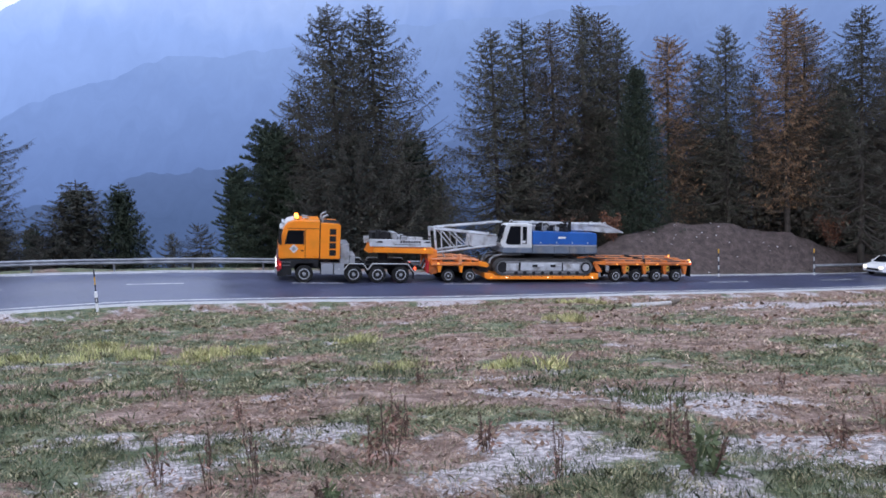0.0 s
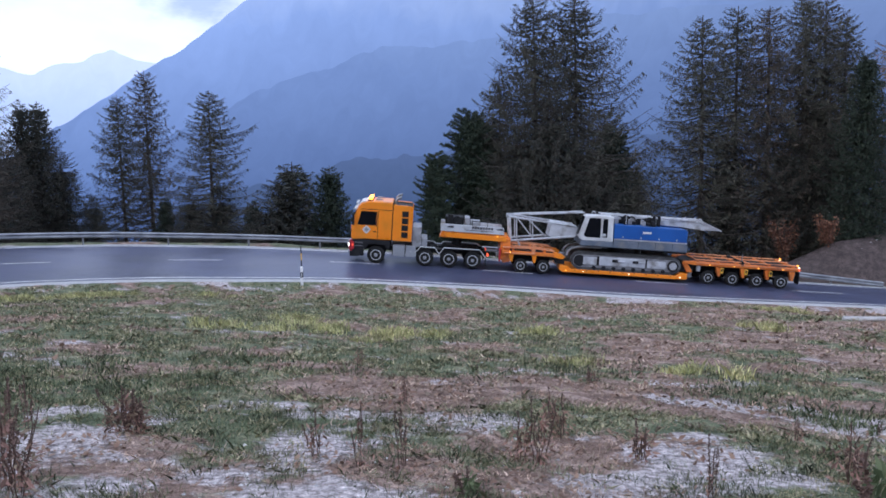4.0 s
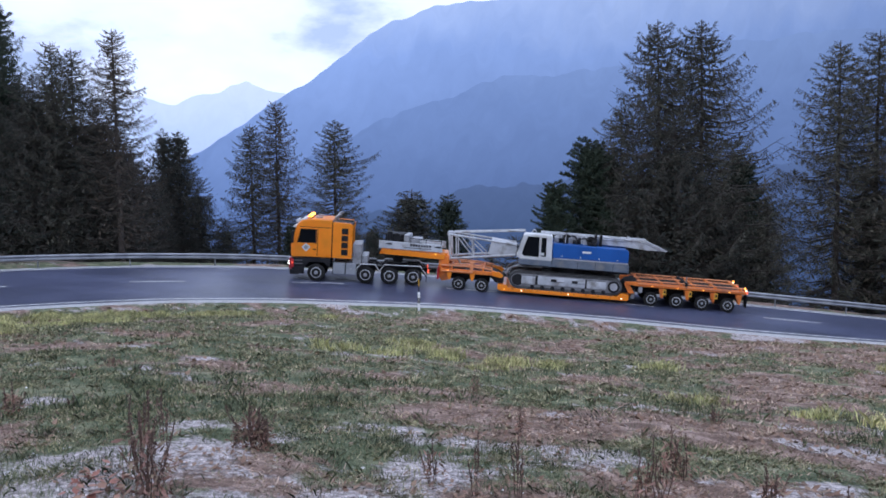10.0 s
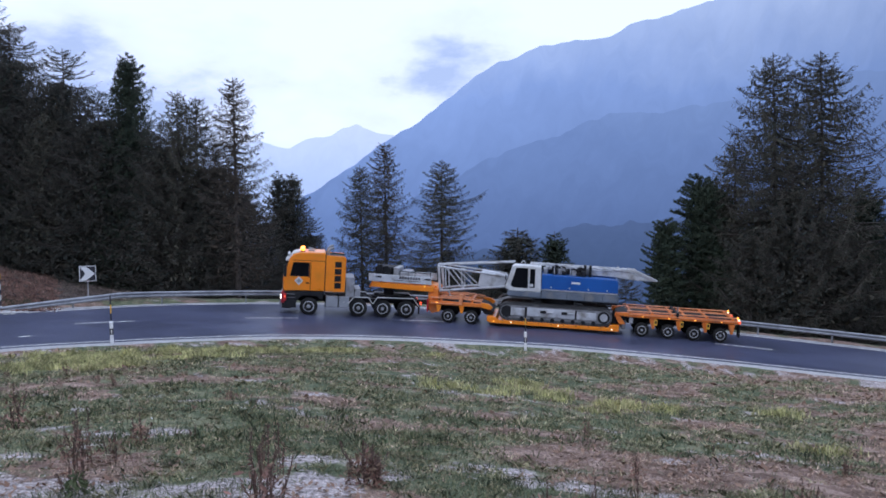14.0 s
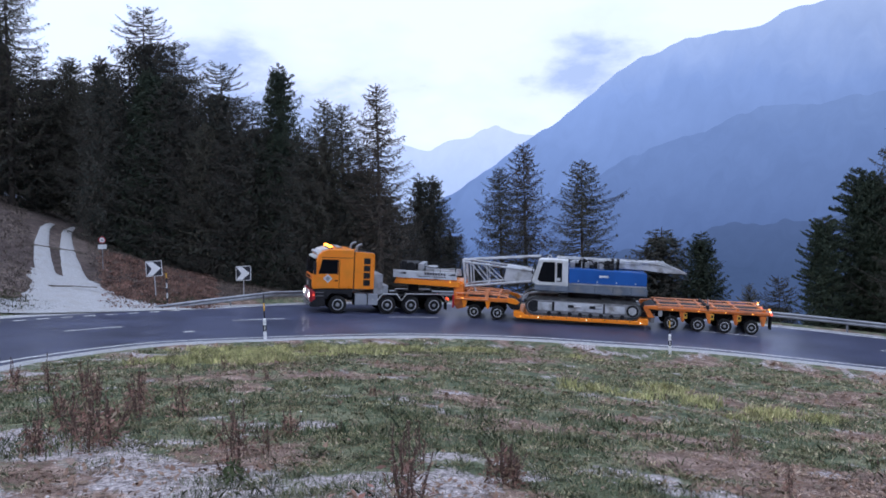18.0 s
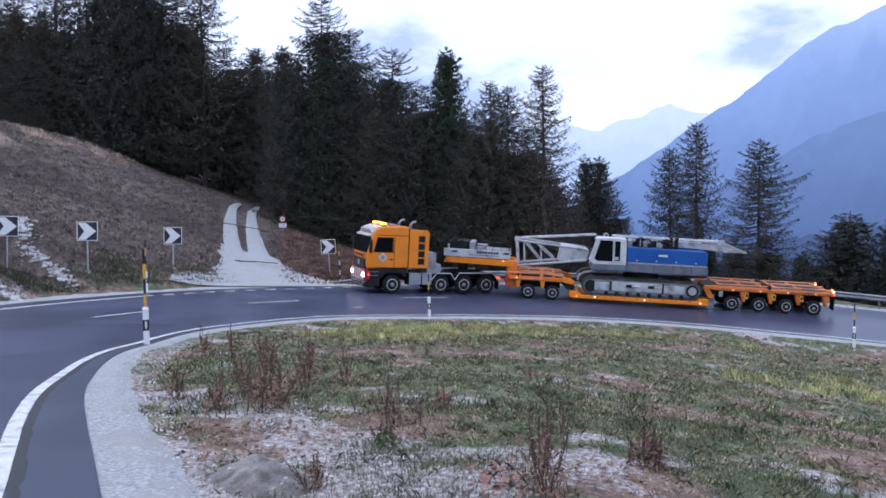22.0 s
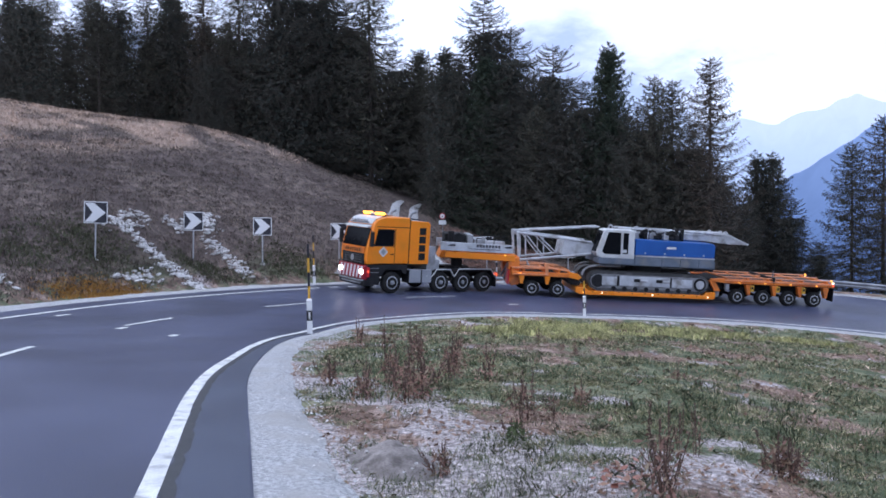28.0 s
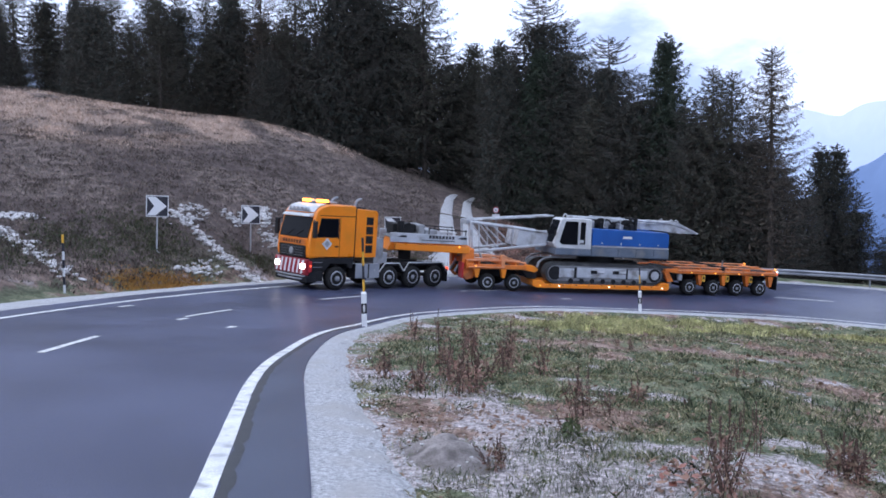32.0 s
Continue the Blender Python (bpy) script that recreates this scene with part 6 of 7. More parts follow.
    for s in (-1, 1):
        part("engine_cover", prism([(-9.12, 2.52), (-9.12, 3.36), (-13.30, 3.30), (-13.42, 3.18), (-13.42, 2.52)], s * 0.35, s * 1.40, 0.04), BLUE, t, "blue engine cover")
        part("cover_badge", box(-11.3, -10.8, s * 1.401, s * 1.41, 2.92, 3.04, 0.01), LINE, t)
        part("lower_panel", box(-13.42, -9.15, s * 1.37, s * 1.405, 2.0, 2.50, 0.02), PANEL, t)
        part("panel_trim", box(-13.44, -9.13, s * 1.395, s * 1.412, 2.46, 2.50), ALU, t)
        for k in range(3):
            part("panel_gap", box(-10.6 - k * 1.0, -10.58 - k * 1.0, s * 1.406, s * 1.409, 2.05, 2.45), DARK, t)
    # fixed mast on top, pointing back
    part("back_stay_beam", prism([(-9.3, 3.42), (-9.3, 3.70), (-13.9, 3.72), (-14.4, 3.64), (-15.6, 3.26), (-14.6, 3.24), (-13.2, 3.36)], -0.30, 0.45, 0.03), BOOM, t)
    part("winch_drum", rod((-9.9, -0.3, 3.62), (-9.9, 0.7, 3.62), 0.26, 18), DARK, t)
    part("winch_drum", rod((-11.3, -0.3, 3.60), (-11.3, 0.7, 3.60), 0.24, 18), DARK, t)
    part("hydraulic_block", box(-10.9, -10.2, -0.2, 0.6, 3.4, 3.80, 0.04), GREY, t)
    part("mast_head", box(-14.2, -13.2, -0.2, 0.5, 3.70, 3.86, 0.03), BOOM, t)
    part("sheave", rod((-12.9, 0.1, 3.74), (-12.9, 0.25, 3.74), 0.16, 16), GREY, t)
    for k in range(3):
        part("top_rail", rod((-8.9 - k * 0.9, 1.2, 3.4), (-8.9 - k * 0.9, 1.2, 3.95), 0.022, 6), BOOM, t)
    part("top_rail", rod((-8.9, 1.2, 3.95), (-10.7, 1.2, 3.95), 0.022, 6), BOOM, t)
    for y in (-0.2, 0.55):
        part("mast_tube", rod((-8.4, y, 3.84), (-13.6, y, 3.80), 0.055, 8), BOOM, t)
    for x, h in ((-8.0, 0.16), (-9.4, 0.14), (-13.4, 0.14), (-14.0, 0.12), (-14.3, 0.10)):
        part("lifting_eye", sweep([(x + 0.11 * math.cos(a), 0.5, 3.82 + h * math.sin(a)) for a in np.linspace(0, math.pi, 8)], 0.03, 6), ALU, t)
    for x in (-11.55, -11.85):
        part("rope_guide", box(x - 0.07, x + 0.07, 0.2, 0.75, 3.30, 3.95, 0.02), DARK, t)
    part("mast_tip", prism([(-13.6, 3.74), (-13.6, 3.86), (-14.3, 3.86), (-15.7, 3.30), (-15.6, 3.24), (-14.3, 3.70)], -0.28, -0.16, 0.01), ALU, t)
    part("mast_tip", prism([(-13.6, 3.74), (-13.6, 3.86), (-14.3, 3.86), (-15.7, 3.30), (-15.6, 3.24), (-14.3, 3.70)], 0.40, 0.52, 0.01), ALU, t)
    for s in (-1, 1):
        part("deck_rail", rod((-9.2, s * 1.42, 2.52), (-13.4, s * 1.42, 2.52), 0.018, 6), ALU, t)
        for k in range(4):
            part("cover_latch", box(-9.7 - k * 1.05, -9.62 - k * 1.05, s * 1.402, s * 1.42, 2.62, 2.70, 0.005), ALU, t)
    rg = random.Random(12)
    for k in range(9):
        x = -9.3 - k * 0.27
        part("valve_block", box(x - 0.12, x + 0.12, rg.uniform(-0.2, 0.3), rg.uniform(0.6, 1.1), 3.34, 3.46 + rg.uniform(0.05, 0.3), 0.03), DARK if k % 3 else GREY, t)
    for k in range(6):
        x, y = -9.2 - k * 0.35, rg.uniform(0.3, 1.0)
        pts = [(x + 0.35 * math.cos(a) - 0.3, y, 3.42 + rg.uniform(0.2, 0.4) * math.sin(a)) for a in np.linspace(0, math.pi, 7)]
        part("hydraulic_hose", sweep(pts, 0.035), DARK, t)
    # lattice boom foot, folded forward
    part("boom_foot", prism([(-7.15, 2.48), (-7.10, 2.98), (-5.55, 3.20), (-5.40, 2.34), (-5.6, 2.28)], 0.0, 0.62, 0.04), BOOM, t)
    part("boom_foot", prism([(-7.15, 2.48), (-7.10, 2.98), (-5.55, 3.20), (-5.40, 2.34), (-5.6, 2.28)], -0.9, -0.3, 0.04), BOOM, t)
    for s, y in ((1, 0.62), (-1, -0.9)):
        part("upper_chord", rod((-7.0, y, 3.02), (-3.0, y, 3.36), 0.06, 8), BOOM, t)
        part("lower_chord", rod((-7.0, y, 2.42), (-3.15, y, 1.92), 0.07, 8), BOOM, t)
        part("boom_post", rod((-3.2, y, 1.90), (-3.05, y, 3.34), 0.07, 8), BOOM, t)
        part("boom_post", rod((-3.55, y, 1.98), (-3.45, y, 3.28), 0.04, 8), BOOM, t)
        part("lattice_brace", rod((-3.5, y, 3.28), (-4.5, y, 2.15), 0.035, 6), BOOM, t)
        part("lattice_brace", rod((-4.2, y, 3.20), (-5.25, y, 2.3), 0.035, 6), BOOM, t)
        part("lattice_brace", rod((-4.5, y, 2.15), (-4.4, y, 3.17), 0.035, 6), BOOM, t)
    for x, z in ((-3.1, 3.32), (-3.2, 1.95), (-4.4, 3.16), (-4.5, 2.12)):
        part("cross_tie", rod((x, -0.9, z), (x, 0.62, z), 0.04, 8), BOOM, t)
    part("boom_head", box(-3.35, -2.9, -0.6, 0.4, 3.22, 3.46, 0.05), GREY, t)
    part("pendant_rod", rod((-3.3, 0.2, 3.44), (-7.5, 0.2, 3.84), 0.05, 8), BOOM, t)
    part("pendant_rod", rod((-3.3, -0.5, 3.44), (-7.5, -0.5, 3.84), 0.05, 8), BOOM, t)
    part("boom_strut", rod((-3.9, 0.3, 1.45), (-3.6, 0.3, 2.0), 0.05, 8), BOOM, t)
    part("boom_rest", box(-4.1, -3.5, -0.7, 0.5, 1.40, 1.50, 0.02), WOOD, t)
    return t


def gone(t):
    """Metres that the combination has gone at t seconds."""
    return 1.764 * t - 0.00535 * t * t


def way_point(s):
    """The tractor's line at arc length s: it swings wide in the bend."""
    return on_road(s, eased(s, [15, 22, 24, 28, 32, 36, 40, 45, 50, 55, 60, 64, 72, 100], [3.8, 3.3, 3.0, 2.7, 2.75, 2.75, 2.75, 2.6, 2.3, 1.85, 1.45, 1.3, 1.35, 1.45]))


def trail_point(s):
    """The line of the rear bogie, which cuts in."""
    return on_road(s, eased(s, [40, 45, 50, 55, 60, 65, 70, 75, 80, 90, 100], [0.85, 0.9, 1.05, 1.05, 0.95, 1.1, 1.3, 1.45, 1.7, 1.85, 1.8]))


def along(front, back, s_bank):
    """A pose at front, heading from back to front, leaning with the road's bank."""
    f = Vector(front) - Vector(back)
    f.normalize()
    b = float(bank(s_bank))
    side = Vector((0, 0, 1)).cross(f).normalized() + Vector((0, 0, 1)) * -b
    up = f.cross(side).normalized()
    side = up.cross(f).normalized()
    m = Matrix((f, side, up)).transposed().to_4x4()
    m.translation = Vector(front)
    return m


TRUCK, TRUCK_WHEELS = build_truck()
TRAILER, TRAILER_WHEELS = build_trailer()
CRANE = build_crane()


def haul_poses(t):
    s = 72.7 - gone(t)
    truck = along(way_point(s), way_point(s + 5.03), s + 2.5)
    pin = truck @ Vector((KING, 0, 0))
    lo, hi = s + 10, s + 30
    for _ in range(30):
        mid = (lo + hi) / 2
        if (Vector(trail_point(mid)) - pin).length < 17.0:
            lo = mid
        else:
            hi = mid
    return truck, along(pin, trail_point(lo), lo - 3)


def build_car():
    """A white car that follows at a distance; its origin lies on the ground below the front axle, x ahead."""
    t = tagged(new("white_car"), "white passenger car with headlights on, following behind", "car")
    hull = [(0.82, 0.30), (0.88, 0.55), (0.78, 0.78), (0.05, 0.95), (-0.75, 1.42), (-2.2, 1.46), (-3.1, 1.05), (-3.35, 0.95), (-3.4, 0.45), (-3.2, 0.25)]
    part("body", prism(hull, -0.88, 0.88, 0.06), SIGNWHITE, t)
    part("windscreen", prism([(0.0, 0.99), (0.03, 1.0), (-0.72, 1.42), (-0.76, 1.40)], -0.72, 0.72), GLASS, t)
    wheels = []
    for s in (-1, 1):
        part("side_window", prism([(-0.25, 0.98), (-0.85, 1.34), (-2.15, 1.36), (-2.7, 1.02)], s * 0.885, s * 0.892), GLASS, t)
        part("headlight", box(0.78, 0.88, s * 0.55, s * 0.82, 0.56, 0.70, 0.02), LAMPWHITE, t)
        part("door_handle", box(-1.5, -1.3, s * 0.885, s * 0.91, 0.86, 0.90), DARK, t)
        part("mirror", box(-0.35, -0.2, s * 0.92, s * 1.06, 0.98, 1.1, 0.02), SIGNWHITE, t)
        for x in (0.0, -2.6):
            wheels.append((wheel_pair(t, "wheel", x, s * 0.80, 0.32, 0.32, 0.2, True), x, s * 0.80, 0.32))
    part("grille", box(0.85, 0.885, -0.5, 0.5, 0.40, 0.56, 0.01), DARK, t)
    return t, wheels


CAR, CAR_WHEELS = build_car()


def car_pose(t):
    s = 115.6 - gone(t)
    return along(on_road(s, 1.6), on_road(s + 2.6, 1.6), s)


# ---- meadow plants ----
GRASS = leafy("meadow_grass", [(0.064, 0.076, 0.044), (0.118, 0.132, 0.072), (0.235, 0.225, 0.122), (0.42, 0.36, 0.235), (0.15, 0.160, 0.086), (0.31, 0.245, 0.165)], vary=0.0, clump=3.2)
GRASS_DRY = leafy("dry_grass", [(0.13, 0.083, 0.062), (0.27, 0.180, 0.135), (0.50, 0.38, 0.295), (0.19, 0.150, 0.098)], vary=0.0, clump=3.2)
GRASS_BRIGHT = leafy("yellow_green_grass", [(0.23, 0.24, 0.100), (0.38, 0.37, 0.165), (0.60, 0.54, 0.31)], vary=0.0, clump=2.2)
HEATH = leafy("bank_brush", [(0.058, 0.048, 0.042), (0.100, 0.078, 0.068), (0.172, 0.130, 0.112), (0.080, 0.080, 0.058)], vary=0.0, clump=1.1)
STRAW = leafy("pale_straw", [(0.30, 0.21, 0.16), (0.42, 0.31, 0.24), (0.52, 0.41, 0.33)], vary=0.0, clump=1.0)
DOCK = leafy("dried_dock", [(0.065, 0.040, 0.034), (0.125, 0.078, 0.062), (0.21, 0.135, 0.106)], vary=0.25)
RED_LEAF = leafy("red_leaves", [(0.28, 0.11, 0.08), (0.40, 0.19, 0.145), (0.34, 0.22, 0.15)], vary=0.2)
TUFT = leafy("tuft_grass", [(0.036, 0.050, 0.029), (0.064, 0.084, 0.045), (0.115, 0.135, 0.070), (0.22, 0.21, 0.125)], vary=0.0, clump=2.6)
DEAD = leafy("dead_leaf", [(0.12, 0.070, 0.048), (0.21, 0.122, 0.084), (0.31, 0.205, 0.145), (0.17, 0.13, 0.098)], vary=0.0)
RED_BUSH = leafy("autumn_shrub_leaves", [(0.10, 0.045, 0.03), (0.17, 0.075, 0.05), (0.22, 0.11, 0.06)], vary=0.2)
YELLOW_BUSH = leafy("yellowing_leaves", [(0.13, 0.12, 0.05), (0.20, 0.18, 0.08), (0.26, 0.22, 0.10)], vary=0.2)
GREEN_LEAF = leafy("weed_leaves", [(0.075, 0.105, 0.05), (0.14, 0.165, 0.08)], vary=0.2)


def blades(name, x, y, height, width, per, mat, label, category, seed, spread=0.12, flat=0.9):
    """Tufts of bent blades rooted at plan points: one joined growth."""
    rg = np.random.RandomState(seed)
    z = ground_z(x, y)
    n = len(x) * per
    bx = np.repeat(x, per) + rg.normal(0, 1, n) * np.repeat(spread * np.ones(len(x)), per)
    by = np.repeat(y, per) + rg.normal(0, 1, n) * np.repeat(spread * np.ones(len(x)), per)
    bz = np.repeat(z, per) - 0.01
    h = np.repeat(height, per) * rg.uniform(0.5, 1.25, n)
    w = np.repeat(width, per) * rg.uniform(0.6, 1.3, n)
    a = rg.uniform(0, 2 * np.pi, n)
    lean = rg.uniform(0.1, flat, n) * h
    q = rg.uniform(0, 2 * np.pi, n)
    root = np.stack([bx, by, bz], -1)
    side = np.stack([np.cos(a), np.sin(a), 0 * a], -1) * w[:, None]
    tip = root + np.stack([np.cos(q) * lean, np.sin(q) * lean, h], -1)
    midp = root + np.stack([np.cos(q) * lean * 0.3, np.sin(q) * lean * 0.3, h * 0.6], -1)
    v = np.stack([root - side, root + side, midp + side * 0.7, tip, midp - side * 0.7], 1).reshape(-1, 3)
    k = np.arange(n) * 5
    f = np.stack([k, k + 1, k + 2, k + 3, k + 4], -1)
    me = bpy.data.meshes.new(name)
    me.vertices.add(len(v))
    me.vertices.foreach_set("co", v.ravel())
    me.loops.add(n * 5)
    me.loops.foreach_set("vertex_index", f.ravel())
    me.polygons.add(n)
    me.polygons.foreach_set("loop_start", np.arange(n) * 5)
    me.materials.append(mat)
    me.update(calc_edges=True)
    tagged(new(name, me), label, category, kind="stuff")


def field(count, r0, r1, a0, a1, seed, power=1.0):
    """Scattered plan points between two distances and bearings from the viewpoint."""
    rg = np.random.RandomState(seed)
    u = rg.uniform(0, 1, count)
    r = r0 * (r1 / r0) ** (u ** power)
    a = np.radians(rg.uniform(a0, a1, count))
    return 0.4 + r * np.sin(a), r * np.cos(a)


def on_meadow(x, y, edge=1.25):
    s, off = road_coords(x, y)
    return (off < inner_line(s) - edge) & (s > -40) & (s < 118)


def build_grass():
    x, y = field(100000, 2.0, 62, -100, 40, 31)
    k = on_meadow(x, y)
    x, y = x[k], y[k]
    bare, _, _, green = cover(x, y)
    rg = np.random.RandomState(5)
    dens = 0.75 * (1.0 - 0.85 * bare) * (0.62 + 0.38 * green) * smooth(0.28, 0.52, patchy(x, y, 0.42, 11, 3) - 0.16 * bare)
    k = rg.uniform(0, 1, len(x)) < dens
    x, y, green = x[k], y[k], green[k]
    r = np.hypot(x, y)
    size = 0.028 + 0.0016 * r
    g = green + rg.normal(0, 0.32, len(x)) > 0.60
    tall = patchy(x, y, 0.7, 13, 3)
    h = size * (0.25 + 1.35 * tall)
    blades("meadow_grass", x[g], y[g], h[g] * 1.15, 0.0009 + 0.0006 * r[g], 13, GRASS, "short patchy green meadow grass", "grass", 1, 0.035 + 0.0035 * r[g], 2.4)
    d = ~g
    blades("dry_grass", x[d], y[d], h[d] * 0.8, 0.0010 + 0.0007 * r[d], 10, GRASS_DRY, "short dry brown meadow grass", "grass", 2, 0.05 + 0.004 * r[d], 3.2)
    # bright tussocks
    spots = [(-5.6, 18.6, 0.9), (-5.0, 19.2, 0.7), (-8.6, 19.5, 0.8), (-7.0, 18.2, 0.8), (-9.1, 16.9, 0.6), (-5.5, 16.3, 0.5), (-1.1, 14.0, 0.45), (-2.7, 21.2, 0.6), (3.4, 25.0, 0.8), (1.0, 13.2, 0.4), (-9.5, 20.8, 0.6), (5.5, 34, 1.0), (-24.2, 21.5, 1.6), (-23.0, 24.5, 1.5), (-24.6, 18.0, 1.4), (-22.0, 16.0, 1.2),
             (-20.6, 13.6, 1.2), (-21.4, 15.0, 1.2), (-21.5, 17.5, 1.3), (-19.0, 14.2, 1.1), (-21.5, 27.5, 1.3), (-20.5, 20.0, 1.0), (-17.5, 29.5, 0.7)]
    rg = np.random.RandomState(9)
    px, py = [], []
    for sx, sy, w in spots:
        n = int((20 if sx < -15 else 9) * w * w) + 3
        px.append(sx + rg.normal(0, w * 0.65, n))
        py.append(sy + rg.normal(0, w * 0.65, n))
    px, py = np.concatenate(px), np.concatenate(py)
    k = on_meadow(px, py)
    blades("bright_grass", px[k], py[k], rg.uniform(0.10, 0.26, k.sum()), np.full(k.sum(), 0.010), 75, GRASS_BRIGHT, "yellow-green tussocks in the meadow", "grass", 3, 0.14, 0.9)
    # bank: brush and straw
    x, y = field(26000, 30, 82, -102, -50, 33, 0.8)
    s, off = road_coords(x, y)
    k = off > outer_line(s) + 2.7
    x, y, s, off = x[k], y[k], s[k], off[k]
    az = np.degrees(np.arctan2(x - 0.3, y))
    keep = ~((az > -66.7) & (az < -63.4) & (np.hypot(x, y) > 44)) & ~((x < -38) & (x > -50) & (np.abs(y - 20.6 + (x + 40) * 0.25) < np.interp(-x, [39, 41.5, 43.5, 46, 50], [5.2, 3.8, 2.5, 2.0, 1.8])))
    x, y, off = x[keep], y[keep], off[keep]
    _, _, st, _ = cover(x, y)
    u = np.random.RandomState(3).uniform(0, 1, len(x))
    k = u < 0.25 + 0.9 * st
    blades("pale_straw", x[k & (st > 0.15)], y[k & (st > 0.15)], np.full((k & (st > 0.15)).sum(), 0.22), np.full((k & (st > 0.15)).sum(), 0.014), 8, STRAW, "pale dry grass near the crest of the bank", "grass", 4, 0.2, 1.2)
    k = st < 0.55
    blades("bank_brush", x[k], y[k], np.full(k.sum(), 0.15), np.full(k.sum(), 0.018), 8, HEATH, "low brown heath and brush on the bank", "brush", 5, 0.22, 1.2)


def build_tufts():
    """Domed dark tufts, and dead leaves between them."""
    rg = np.random.RandomState(71)
    for name, count, r0, r1, per, spread, tall, thin, seed in (("grass_tuft", 4200, 3.0, 13, 60, 0.095, 0.055, 0.0021, 41), ("grass_tussock", 5200, 9, 46, 26, 0.18, 0.085, 0.0068, 42)):
        x, y = field(count, r0, r1, -100, 38, seed)
        k = on_meadow(x, y, 1.5) & (cover(x, y)[3] + rg.normal(0, 0.25, count) > 0.45) & (patchy(x, y, 1.1, 23, 3) > 0.45)
        x, y = x[k], y[k]
        s = rg.uniform(0.5, 1.5, len(x))
        blades(name, x, y, tall * s, np.full(len(x), thin), per, TUFT, "domed dark green tufts of meadow grass", "grass", seed, spread * s, 1.1)
    x, y = field(42000, 2.3, 42, -100, 38, 43)
    k = on_meadow(x, y, 1.3) & (cover(x, y)[3] + rg.normal(0, 0.25, len(x)) < 0.55) & (patchy(x, y, 0.8, 19, 3) > 0.47)
    x, y = x[k], y[k]
    r = np.hypot(x, y)
    n = len(x)
    c = np.stack([x, y, ground_z(x, y) + 0.012 + 0.0006 * r], -1)
    a = rg.uniform(0, 6.28, n)
    size = (0.006 + 0.0034 * r) * rg.uniform(0.6, 1.5, n)
    o = np.stack([np.cos(a), np.sin(a), rg.uniform(-0.3, 0.8, n)], -1) * size[:, None]
    d = np.stack([-np.sin(a), np.cos(a), rg.uniform(-0.4, 0.4, n)], -1) * size[:, None] * 0.55
    v = np.stack([c - o, c + d, c + o, c - d], 1).reshape(-1, 3)
    tagged(new("dead_leaves", mesh_of("dead_leaves", v, np.arange(n * 4).reshape(-1, 4), DEAD, False)), "reddish-brown dead leaves strewn over the meadow", "leaves", kind="stuff")


MOSS_AT = (-33.4, 2.6)


def build_bank_patches():
    rg = np.random.RandomState(61)
    def spot(cx, cy, wx, wy, n, turn):
        a, b = rg.normal(0, wx, n), rg.normal(0, wy, n)
        c, s = math.cos(turn), math.sin(turn)
        return cx + a * c - b * s, cy + a * s + b * c
    x, y = spot(MOSS_AT[0], MOSS_AT[1], 1.1, 0.45, 1900, -0.8)
    s, off = road_coords(x, y)
    k = off > outer_line(s) + 2.4
    blades("orange_moss", x[k], y[k], np.full(k.sum(), 0.11), np.full(k.sum(), 0.014), 6, MOSS, "rust-coloured grass at the foot of the bank", "grass", 8, 0.1, 1.4)
    xs, ys = [], []
    for cx, cy, w, n in ((-37.5, 2.6, 1.3, 900), (-35.5, -0.5, 1.2, 500), (-39.2, 7.4, 0.7, 350), (-40.8, 12.5, 1.2, 600), (-41.5, 17.5, 1.0, 500), (-33.0, -3.2, 1.2, 500), (-39.5, 14.5, 1.0, 500), (-38.0, 9.6, 0.9, 400), (-42.6, 27.2, 0.8, 300), (-41.8, 25.4, 0.7, 200)):
        a, b = spot(cx, cy, w, w * 0.8, n, 0.7)
        xs.append(a)
        ys.append(b)
    x, y = np.concatenate(xs), np.concatenate(ys)
    s, off = road_coords(x, y)
    k = off > outer_line(s) + 2.9
    a, r = np.radians(rg.uniform(-62.6, -55.5, 2800)), rg.uniform(47, 68, 2800)
    blades("rusty_heath", 0.3 + r * np.sin(a), r * np.cos(a), np.full(2800, 0.17), np.full(2800, 0.035), 5, RUST, "reddish-brown heath beside the track", "brush", 12, 0.2, 1.2)
    blades("bank_grass", x[k], y[k], np.full(k.sum(), 0.13), np.full(k.sum(), 0.022), 5, BANKGREEN, "dark green grass low on the bank", "grass", 9, 0.12, 1.2)


RUST = leafy("rusty_heath", [(0.13, 0.075, 0.060), (0.20, 0.115, 0.09), (0.27, 0.16, 0.13)], vary=0.0, clump=1.2)
MOSS = leafy("rust_grass", [(0.32, 0.15, 0.04), (0.46, 0.23, 0.06), (0.38, 0.25, 0.08)], vary=0.0)
BANKGREEN = leafy("bank_green", [(0.050, 0.062, 0.036), (0.085, 0.095, 0.052), (0.12, 0.115, 0.06)], vary=0.0)


DRIED = leafy("dried_weed_leaves", [(0.13, 0.078, 0.060), (0.24, 0.132, 0.104), (0.38, 0.215, 0.17), (0.30, 0.235, 0.16), (0.20, 0.13, 0.095)], vary=0.25)


